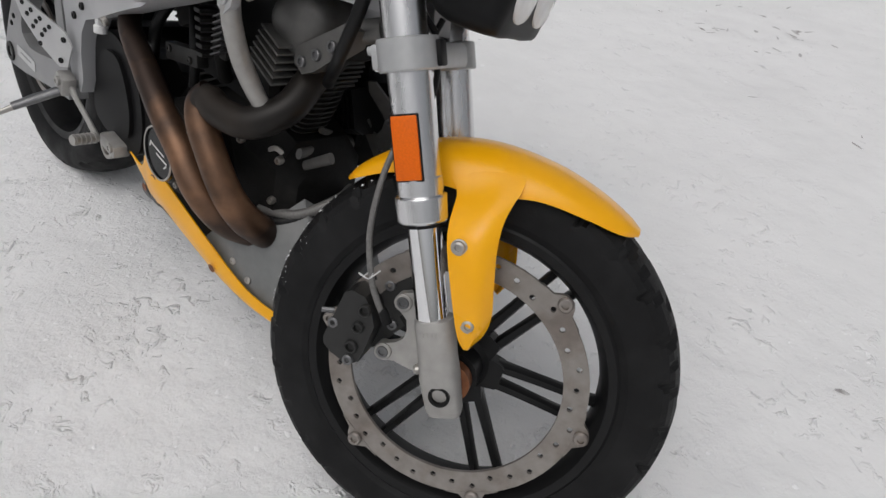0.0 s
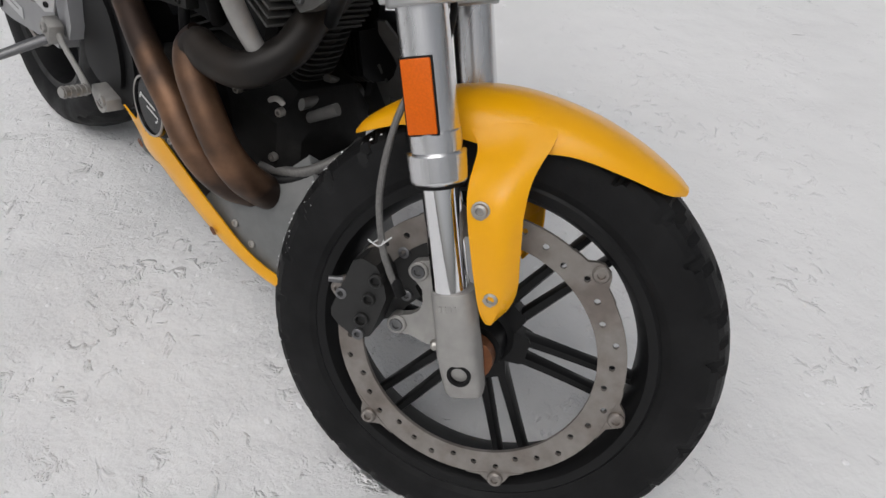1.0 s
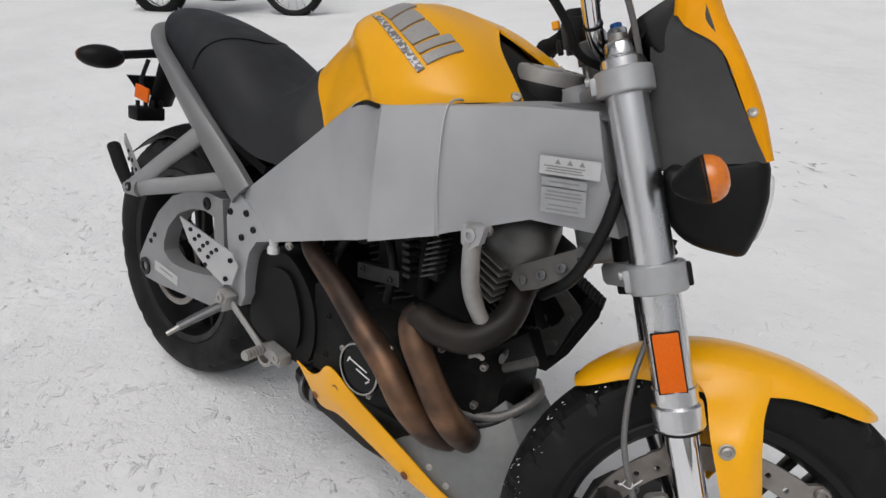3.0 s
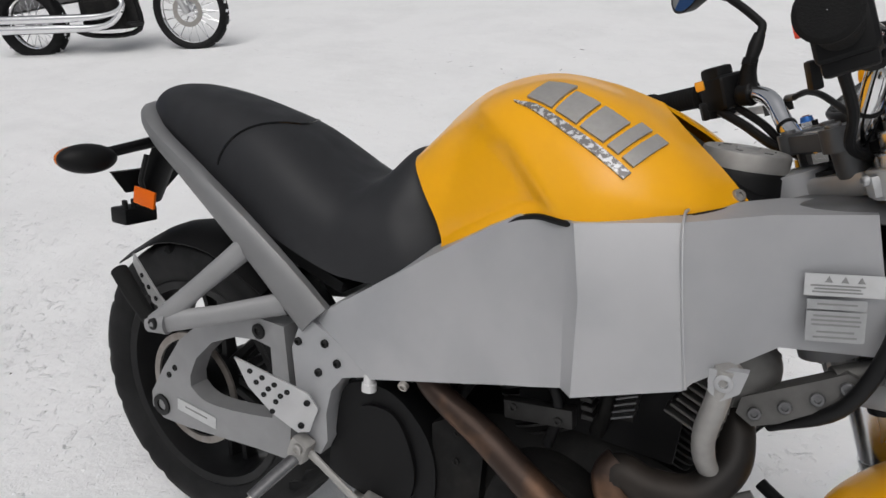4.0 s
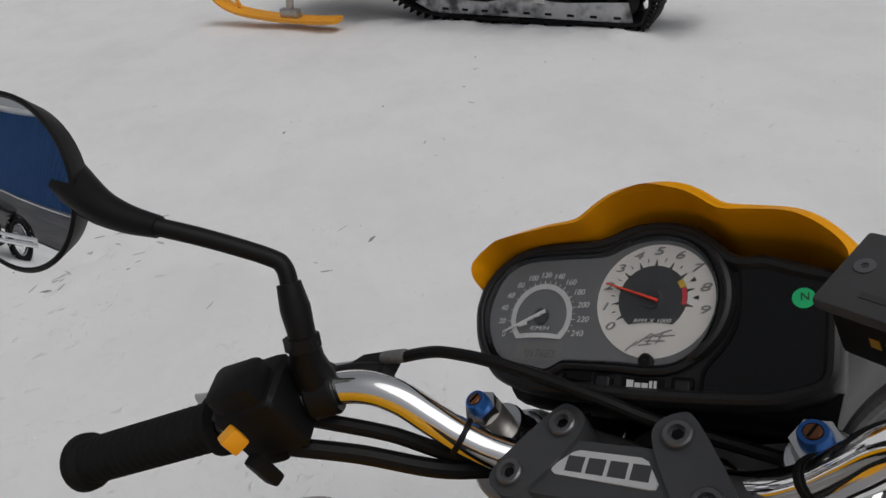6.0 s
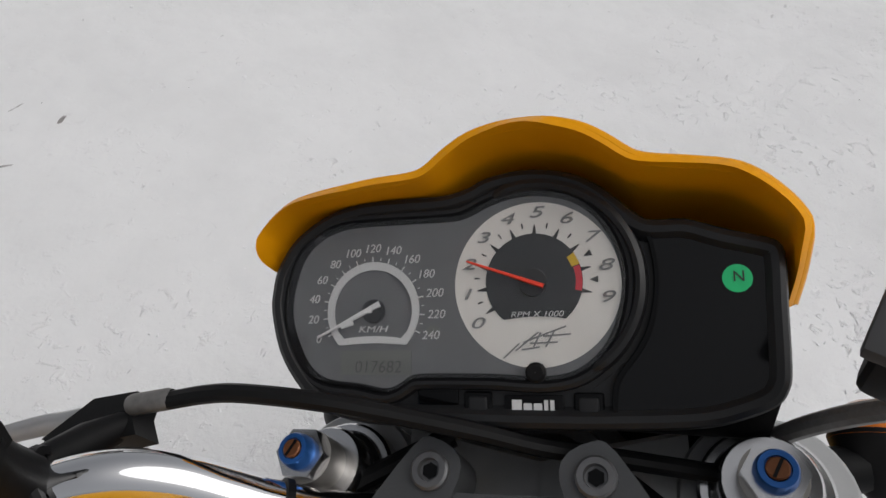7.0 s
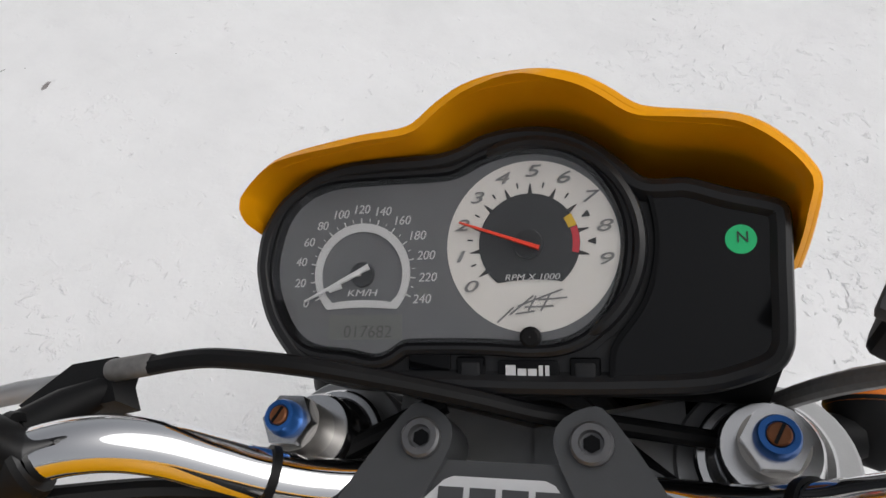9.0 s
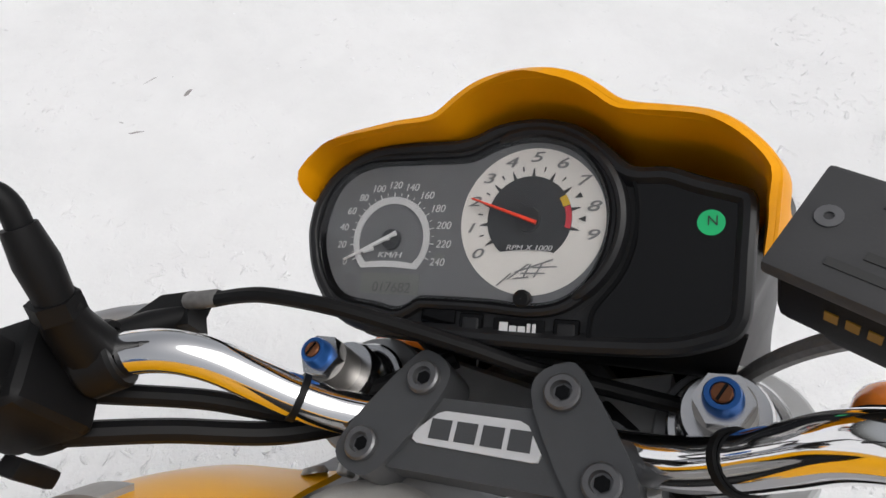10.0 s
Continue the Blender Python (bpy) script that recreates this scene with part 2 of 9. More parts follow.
def snow_material(name="trodden_snow"):
    m = bpy.data.materials.new(name)
    m.use_nodes = True
    n, l = m.node_tree.nodes, m.node_tree.links
    b = n["Principled BSDF"]
    b.inputs["Roughness"].default_value = 0.75
    b.inputs["Specular IOR Level"].default_value = 0.25
    tc = n.new("ShaderNodeTexCoord")
    big = n.new("ShaderNodeTexNoise")
    big.inputs["Scale"].default_value, big.inputs["Detail"].default_value = 1.6, 8
    big.inputs["Roughness"].default_value = 0.65
    r1 = n.new("ShaderNodeValToRGB")
    r1.color_ramp.elements[0].position, r1.color_ramp.elements[1].position = 0.34, 0.56
    r1.color_ramp.elements[0].color, r1.color_ramp.elements[1].color = (0.76, 0.76, 0.765, 1), (0.815, 0.815, 0.82, 1)
    fine = n.new("ShaderNodeTexNoise")
    fine.inputs["Scale"].default_value, fine.inputs["Detail"].default_value = 26, 8
    fine.inputs["Roughness"].default_value = 0.75
    r2 = n.new("ShaderNodeValToRGB")
    r2.color_ramp.elements[0].position, r2.color_ramp.elements[1].position = 0.22, 0.36
    r2.color_ramp.elements[0].color, r2.color_ramp.elements[1].color = (0.88, 0.877, 0.873, 1), (1, 1, 1, 1)
    mul = n.new("ShaderNodeMix")
    mul.data_type, mul.blend_type = "RGBA", "MULTIPLY"
    mul.inputs["Factor"].default_value = 1
    l.new(tc.outputs["Object"], big.inputs["Vector"])
    l.new(tc.outputs["Object"], fine.inputs["Vector"])
    l.new(big.outputs["Fac"], r1.inputs["Fac"])
    l.new(fine.outputs["Fac"], r2.inputs["Fac"])
    l.new(r1.outputs["Color"], mul.inputs["A"])
    l.new(r2.outputs["Color"], mul.inputs["B"])
    l.new(mul.outputs["Result"], b.inputs["Base Color"])

    def noise_of(scale, detail, rough, dist=0.0, stretch=None):
        t = n.new("ShaderNodeTexNoise")
        t.inputs["Scale"].default_value, t.inputs["Detail"].default_value = scale, detail
        t.inputs["Roughness"].default_value, t.inputs["Distortion"].default_value = rough, dist
        if stretch:
            mp = n.new("ShaderNodeMapping")
            mp.inputs["Scale"].default_value = stretch
            mp.inputs["Rotation"].default_value = (0, 0, 0.6)
            l.new(tc.outputs["Object"], mp.inputs["Vector"])
            l.new(mp.outputs["Vector"], t.inputs["Vector"])
        else:
            l.new(tc.outputs["Object"], t.inputs["Vector"])
        return t.outputs["Fac"]

    def ranged(src, a, b, lo, hi):
        t = n.new("ShaderNodeMapRange")
        t.inputs["From Min"].default_value, t.inputs["From Max"].default_value = a, b
        t.inputs["To Min"].default_value, t.inputs["To Max"].default_value = lo, hi
        l.new(src, t.inputs["Value"])
        return t.outputs["Result"]

    def math_of(op, a, b):
        t = n.new("ShaderNodeMath")
        t.operation = op
        for k, v in ((0, a), (1, b)):
            if isinstance(v, float):
                t.inputs[k].default_value = v
            else:
                l.new(v, t.inputs[k])
        return t.outputs[0]

    # soft lumps, a fine grain, and short crisp scuffs in patches
    lumps = ranged(noise_of(11, 5, 0.55), 0.2, 0.8, 0.0, 1.0)
    # the snow is most trodden on the motorcycle's right-hand side
    sep = n.new("ShaderNodeSeparateXYZ")
    l.new(tc.outputs["Object"], sep.inputs[0])
    trod = math_of("MULTIPLY", ranged(sep.outputs["Y"], 0.2, 1.3, 1.0, 0.25), ranged(sep.outputs["X"], -0.1, 0.5, 1.0, 0.55))
    patchy = math_of("MULTIPLY", ranged(noise_of(2.6, 4, 0.6), 0.40, 0.58, 0.20, 1.0), trod)
    grain = math_of("MULTIPLY", ranged(noise_of(52, 7, 0.70), 0.25, 0.75, 0.0, 0.50), patchy)
    scuff = ranged(noise_of(19, 3, 0.5, 0.8, (1.0, 1.6, 1.0)), 0.66, 0.76, 0.0, 0.8)
    scuff = math_of("MULTIPLY", scuff, ranged(noise_of(1.7, 3, 0.5), 0.42, 0.62, 0.0, 1.0))
    clod = ranged(noise_of(30, 4, 0.6, 0.5), 0.57, 0.70, 0.0, 1.8)
    clod = math_of("MULTIPLY", clod, ranged(noise_of(3.1, 4, 0.6), 0.44, 0.58, 0.1, 1.0))
    lumps = math_of("MULTIPLY", lumps, ranged(trod, 0.2, 1.0, 0.45, 1.0))
    height = math_of("ADD", math_of("ADD", math_of("SUBTRACT", lumps, scuff), grain), math_of("MULTIPLY", clod, trod))
    # icy grey in the scuffs
    ice = n.new("ShaderNodeMix")
    ice.data_type, ice.blend_type = "RGBA", "MIX"
    ice.inputs["B"].default_value = (0.50, 0.50, 0.51, 1)
    l.new(mul.outputs["Result"], ice.inputs["A"])
    l.new(math_of("MULTIPLY", scuff, 0.55), ice.inputs["Factor"])
    l.new(ice.outputs["Result"], b.inputs["Base Color"])
    bp = n.new("ShaderNodeBump")
    bp.inputs["Strength"].default_value, bp.inputs["Distance"].default_value = 0.60, 0.012
    l.new(height, bp.inputs["Height"])
    l.new(bp.outputs["Normal"], b.inputs["Normal"])
    return m


SNOW = snow_material()
SNOW_CLEAN = mat("clinging_snow", (0.84, 0.84, 0.85), 0.8, var=0.06, scale=60, bump=0.5, bump_scale=120)

# ---------------------------------------------------------------- mesh helpers
I4 = Matrix.Identity(4)


def V(*a):
    return Vector(a)


def part(name, bm, material, parent, label="", smooth=True, angle=35):
    """Link a bmesh as one mesh object under a thing or a part."""
    bmesh.ops.recalc_face_normals(bm, faces=bm.faces)
    for e in bm.edges:
        e.smooth = True
        if len(e.link_faces) == 2 and e.calc_face_angle(0) > radians(angle):
            e.smooth = False
    for f in bm.faces:
        f.smooth = smooth
    me = bpy.data.meshes.new(name)
    bm.to_mesh(me)
    bm.free()
    mats = material if isinstance(material, (list, tuple)) else [material]
    for k in mats:
        me.materials.append(k)
    ob = new(name, me)
    if parent is not None:
        ob.parent = parent
    if label:
        ob["label"] = label
    return ob


def thing(name, m, label, category, group=""):
    ob = new(name)
    ob.matrix_basis = m
    ob.empty_display_size = 0.1
    return tagged(ob, label, category, group)


def spline(pts, k=6, closed=False):
    """Points on a Catmull-Rom curve through pts."""
    pts = [Vector(p) for p in pts]
    n = len(pts)
    out = []
    for i in range(n if closed else n - 1):
        if closed:
            p0, p1, p2, p3 = (pts[(i + j - 1) % n] for j in range(4))
        else:
            p1, p2 = pts[i], pts[i + 1]
            p0 = pts[i - 1] if i else p1 * 2 - p2
            p3 = pts[i + 2] if i + 2 < n else p2 * 2 - p1
        for j in range(k):
            t = j / k
            out.append(0.5 * (2 * p1 + (p2 - p0) * t + (2 * p0 - 5 * p1 + 4 * p2 - p3) * t * t + (3 * p1 - p0 - 3 * p2 + p3) * t ** 3))
    if not closed:
        out.append(pts[-1])
    return out


def loft(bm, rings, closed=True, caps=True):
    """Skin a list of rings of equal length."""
    vs = [[bm.verts.new(p) for p in ring] for ring in rings]
    n = len(vs[0])
    for a, b in zip(vs, vs[1:]):
        for i in range(n if closed else n - 1):
            j = (i + 1) % n
            try:
                bm.faces.new((a[i], a[j], b[j], b[i]))
            except ValueError:
                pass
    if caps and closed:
        bm.faces.new(vs[0][::-1])
        bm.faces.new(vs[-1])
    return vs


def tube(bm, pts, r, n=12, m=I4, flat=None, caps=True, up=None):
    """A pipe along pts; r one radius or one per point; flat: (width factor, height factor, up)."""
    pts = [m @ Vector(p) for p in pts]
    rs = r if isinstance(r, (list, tuple)) else [r] * len(pts)
    if len(rs) != len(pts):
        rs = [float(np.interp(i / (len(pts) - 1), np.linspace(0, 1, len(rs)), rs)) for i in range(len(pts))]
    d0 = (pts[1] - pts[0]).normalized()
    ref = Vector(up) if up else (Vector((0, 0, 1)) if abs(d0.z) < 0.9 else Vector((1, 0, 0)))
    x = d0.cross(ref).normalized()
    rings = []
    for i, p in enumerate(pts):
        d = ((pts[i + 1] if i + 1 < len(pts) else p) - (pts[i - 1] if i else p)).normalized()
        x = (x - d * x.dot(d)).normalized()
        if up:
            x = d.cross(ref).normalized()
        y = d.cross(x)
        fx, fy = flat if flat else (1, 1)
        rings.append([p + (x * math.cos(a) * fx + y * math.sin(a) * fy) * rs[i] for a in (2 * math.pi * k / n for k in range(n))])
    loft(bm, rings, True, caps)
    return bm


def lathe(bm, prof, n=32, m=I4, closed=False, caps=False):
    """Turn a profile of (radius, height) round the z axis of m."""
    rings = [[m @ Vector((r * math.cos(2 * math.pi * k / n), r * math.sin(2 * math.pi * k / n), h)) for k in range(n)] for r, h in prof]
    if closed:
        rings.append(rings[0])
    loft(bm, rings, True, caps)
    if closed:
        bmesh.ops.remove_doubles(bm, verts=bm.verts, dist=1e-6)
    return bm


def bevel(bm, w, seg=2, angle=25):
    es = [e for e in bm.edges if len(e.link_faces) == 2 and e.calc_face_angle(0) > radians(angle)]
    bmesh.ops.bevel(bm, geom=es, offset=w, segments=seg, profile=0.6, affect="EDGES", clamp_overlap=True)
    return bm


def box(bm, size, m=I4, b=0.0, seg=2):
    t = bmesh.new()
    bmesh.ops.create_cube(t, size=1, matrix=Matrix.Diagonal((*size, 1)))
    if b:
        bevel(t, b, seg)
    return merge(bm, t, m)


def merge(bm, t, m=I4, flip=False):
    """Add the bmesh t, placed by m, to bm."""
    vs = {}
    t.verts.index_update()
    for v in t.verts:
        vs[v.index] = bm.verts.new(m @ v.co)
    for f in t.faces:
        try:
            nf = bm.faces.new([vs[v.index] for v in (reversed(f.verts) if flip else f.verts)])
            nf.material_index = f.material_index
        except ValueError:
            pass
    t.free()
    return bm


def plate(bm, outline, z0, z1, m=I4, b=0.0, seg=2):
    """A flat piece with the given outline in x, y, from z0 to z1."""
    t = bmesh.new()
    loft(t, [[(x, y, z0) for x, y in outline], [(x, y, z1) for x, y in outline]])
    if b:
        bevel(t, b, seg, 40)
    return merge(bm, t, m)


def frame_plate(bm, outer, inner, z0, z1, m=I4):
    """A flat ring between two outlines of equal length, with thickness."""
    n = len(outer)
    rings = [[m @ V(x, y, z) for x, y in o] for o, z in ((outer, z0), (outer, z1), (inner, z1), (inner, z0), (outer, z0))]
    vs = [[bm.verts.new(p) for p in r] for r in rings[:4]]
    vs.append(vs[0])
    for a, c in zip(vs, vs[1:]):
        for i in range(n):
            bm.faces.new((a[i], a[(i + 1) % n], c[(i + 1) % n], c[i]))
    return bm


def axis_to(a, d, up=(0, 0, 1)):
    """A matrix at a whose z axis points along d."""
    z = Vector(d).normalized()
    u = Vector(up)
    if abs(z.dot(u.normalized())) > 0.98:
        u = Vector((1, 0, 0))
    x = u.cross(z).normalized()
    y = z.cross(x)
    return Matrix.Translation(a) @ Matrix((x, y, z)).transposed().to_4x4()


def bolt(bm, a, d, r=0.006, h=0.004, m=I4):
    """A socket-head bolt: a bevelled head with a recessed hollow."""
    k = m @ axis_to(a, d)
    lathe(bm, [(r, -0.002), (r, h * 0.75), (r * 0.85, h), (r * 0.5, h), (r * 0.45, h * 0.35), (0.0003, h * 0.35)], 14, k)
    return bm


def hexnut(bm, a, d, r, h, m=I4):
    t = bmesh.new()
    pts = [(r * math.cos(math.pi * k / 3), r * math.sin(math.pi * k / 3)) for k in range(6)]
    plate(t, pts, 0, h, I4, r * 0.1, 1)
    return merge(bm, t, m @ axis_to(a, d))


def patch(bm, rows, nu=6, nv=5):
    """A smooth sheet through a grid of points (rows of equal length); returns the dense grid of vertices."""
    rows = [spline(r, nu) for r in rows]
    cols = [spline([r[i] for r in rows], nv) for i in range(len(rows[0]))]
    grid = [[bm.verts.new(c[j]) for c in cols] for j in range(len(cols[0]))]
    for a, b in zip(grid, grid[1:]):
        for i in range(len(a) - 1):
            bm.faces.new((a[i], a[i + 1], b[i + 1], b[i]))
    return grid


def thicken(bm, t):
    """Give an open sheet a thickness t (towards the back of its faces)."""
    bmesh.ops.recalc_face_normals(bm, faces=bm.faces)
    bmesh.ops.solidify(bm, geom=bm.faces[:], thickness=t)
    return bm


def mirrored(bm):
    """A copy of bm on the other side of the plane y = 0."""
    return merge(bmesh.new(), bm.copy(), Matrix.Diagonal((1, -1, 1, 1)), True)


def both(bm):
    merge(bm, bm.copy(), Matrix.Diagonal((1, -1, 1, 1)), True)
    bmesh.ops.remove_doubles(bm, verts=bm.verts, dist=0.0004)
    return bm


def lettering(text, size, m, material, parent, name="lettering", depth=0.0004, shear=0.0):
    cu = bpy.data.curves.new(name, "FONT")
    cu.body, cu.size, cu.extrude, cu.shear = text, size, depth, shear
    cu.align_x, cu.align_y = "CENTER", "CENTER"
    tmp = bpy.data.objects.new(name, cu)
    me = bpy.data.meshes.new_from_object(tmp)
    bpy.data.objects.remove(tmp)
    bpy.data.curves.remove(cu)
    me.name = name
    me.transform(m)
    me.materials.append(material)
    ob = new(name, me)
    ob.parent = parent
    return ob

# ---------------------------------------------------------------- the snow-covered yard


def yard_height(x, y):
    """Height of the packed snow; it rises gently away behind the motorcycle."""
    r = math.hypot(x + 0.6, y - 0.3)
    back = 0.05 * min(max(0.0, r - 1.5), 24.0)
    if r < 3.2:
        back *= ((r - 1.5) / 1.7) ** 0.5 if r > 1.5 else 0
    ahead = 0.075 * min(max(0.0, r - 5.8), 17.0)
    w, q = min(1.0, max(0.0, (-0.5 - x) / 2.5)), min(1.0, max(0.0, (y + 0.3) / 1.5))
    w, q = w * w * (3 - 2 * w), q * q * (3 - 2 * q)
    # it falls a little towards the motorcycle's left, and rises again behind the snowmobile
    k = min(1.0, max(0.0, (r - 2.0) / 1.8))
    z = w * back + (1 - w) * (ahead + (0.012 - 0.070 * q) * (1 - k * k * (3 - 2 * k)))
    z += 0.030 * math.exp(-(((x + 1.37) / 0.28) ** 2 + ((y - 0.0) / 0.25) ** 2))
    z -= 0.022 * math.exp(-(((x + 0.05) / 0.22) ** 2 + ((y - 0.02) / 0.16) ** 2))
    # a scraped groove beside the front wheel, ending in a clod
    if -0.1 < x < 0.25:
        z -= 0.007 * math.exp(-((y - 0.715 + 0.09 * (x - 0.07)) / 0.018) ** 2) * min(1.0, (x + 0.1) / 0.08) * min(1.0, (0.25 - x) / 0.08)
    for cx, cy, cr, ch in ((-0.729, -0.270, 0.020, 0.012), (-0.700, -0.421, 0.016, 0.010), (-0.101, -0.103, 0.022, 0.010), (0.206, 0.695, 0.012, 0.012), (0.324, 0.408, 0.030, 0.006), (-0.684, 2.555, 0.05, -0.015), (-0.786, 3.03, 0.06, -0.015), (-0.542, 2.717, 0.05, -0.012)):
        d2 = (x - cx) ** 2 + (y - cy) ** 2
        if d2 < 9 * cr * cr:
            z += ch * math.exp(-d2 / (cr * cr))
    # snow churned up along the near side of the snowmobile's track
    a, b = (x - 2.71) * -0.509 + (y - 2.99) * 0.861, (x - 2.71) * -0.861 + (y - 2.99) * -0.509
    if -0.2 < a < 2.1 and 0.0 < b < 0.7:
        k = noise.noise((x * 6, y * 6, 2.2))
        z += (0.045 + 0.03 * k) * math.exp(-((b - 0.27 - 0.05 * k) / 0.09) ** 2) * min(1.0, (a + 0.2) / 0.3) * min(1.0, (2.1 - a) / 0.4)
    if r < 25:
        z += 0.010 * noise.noise((x * 1.3, y * 1.3, 3.1)) + 0.005 * noise.noise((x * 4.2, y * 4.2, 7.7))
    if r < 5:
        z += 0.0035 * noise.noise((x * 14, y * 14, 1.2)) + 0.002 * noise.noise((x * 31, y * 31, 5.2))
    return z


def spread(lo, hi, step, reach):
    """Coordinates, even between lo and hi and wider and wider out to reach."""
    mid = list(np.arange(lo, hi, step))
    up, d, v = [], step, hi
    while v < reach:
        up.append(v)
        d *= 1.16
        v += d
    down, d, v = [], step, lo
    while v > -reach:
        d *= 1.16
        v -= d
        down.append(v)
    return down[::-1] + mid + up + [reach]


def build_ground():
    xs, ys = spread(-2.4, 3.0, 0.02, 700.0), spread(-1.2, 5.0, 0.02, 700.0)
    verts = [(x, y, yard_height(x, y)) for y in ys for x in xs]
    n = len(xs)
    faces = [(j * n + i, j * n + i + 1, (j + 1) * n + i + 1, (j + 1) * n + i) for j in range(len(ys) - 1) for i in range(n - 1)]
    me = bpy.data.meshes.new("ground")
    me.from_pydata(verts, [], faces)
    me.polygons.foreach_set("use_smooth", [True] * len(faces))
    me.materials.append(SNOW)
    return tagged(new("ground", me), "trodden grey-white packed snow covering the yard", "snow", kind="structure")


ground = build_ground()

from mathutils.bvhtree import BVHTree

# ---------------------------------------------------------------- the yellow motorcycle
# Own axes: x ahead, y to its left, z up, origin under the front axle; it leans on its left.
BIKE = pose(-0.050, 0.024, -0.026, -14.36, 0, 2.05)
moto = thing("motorcycle", BIKE, "yellow and silver naked motorcycle parked leaning in the snow", "motorcycle")
# front end: origin in the front axle, z up along the fork
FORK = Matrix.Translation((0, 0, 0.3)) @ pose(0, 0, 0, 0, -22.0, 0) @ pose(0, 0, 0, 0, 0, 27.5)
TOP = FORK @ pose(0, 0, 0, 0, 0, -5.8)
YOKE = FORK @ Matrix.Translation((0, 0.003, 0)) @ pose(0, 0, 0, 0, 0, -3.4)
LEG_X, LEG_Y = -0.008, 0.100
CAP_X, CAP_Y = -0.006, 0.098       # fork tops in the yoke
ROT_Y = pose(0, 0, 0, 90, 0, 0)     # turns a lathe's z axis to -y (to the right)


def wheel_tyre(bm, m, radius, bead, half, n=336, seed=0):
    """A road tyre with a round crown and slanting tread grooves."""
    prof = [(bead, -half * 0.82), (bead + 0.012, -half * 0.93), (bead + (radius - bead) * 0.42, -half)]
    k = 12
    for i in range(k + 1):
        a = -math.pi / 2 + math.pi * i / k
        prof.append((bead + (radius - bead) * (0.55 + 0.45 * math.cos(a) ** 0.85 if abs(math.cos(a)) > 1e-6 else 0.55), half * math.sin(a) * 0.995))
    prof += [(bead + (radius - bead) * 0.42, half), (bead + 0.012, half * 0.93), (bead, half * 0.82), (bead - 0.006, half * 0.7), (bead - 0.006, -half * 0.7)]
    rings = []
    for r, h in prof:
        ring = []
        for j in range(n):
            t = j / n
            rr = r
            edge = abs(h) / half
            if r > bead + (radius - bead) * 0.6 and 0.12 < edge < 0.985:
                s = (t * 14 + edge * 1.3 + (0.5 if h > 0 else 0)) % 1.0
                if s < 0.12 and edge < 0.9:
                    rr -= 0.008
                s2 = (t * 28 - edge * 0.9) % 1.0
                if s2 < 0.16 and edge > 0.5:
                    rr -= 0.007
            a = 2 * math.pi * t
            ring.append(m @ V(rr * math.cos(a), h, rr * math.sin(a)))
        rings.append(ring)
    rings.append(rings[0])
    loft(bm, rings, True, False)
    bmesh.ops.remove_doubles(bm, verts=bm.verts, dist=1e-6)
    return bm


def spoke_pair(bm, m, r0, r1, w0, w1, gap0, gap1, y0, th):
    """Two slim cast spokes side by side, from the hub to the rim, along +x of m."""
    for s in (-1, 1):
        rings = []
        for k in range(7):
            f = k / 6
            r = r0 + (r1 - r0) * f
            w = w0 + (w1 - w0) * f
            c = s * (gap0 + (gap1 - gap0) * f)
            t = th * (1.15 - 0.35 * math.sin(math.pi * f))
            rings.append([m @ V(r, y0 + yy, c + zz) for yy, zz in ((-t, -w * 0.6), (-t, w * 0.6), (-t * 0.4, w), (t * 0.6, w), (t, w * 0.6), (t, -w * 0.6), (t * 0.6, -w), (-t * 0.4, -w))])
        loft(bm, rings)
    return bm


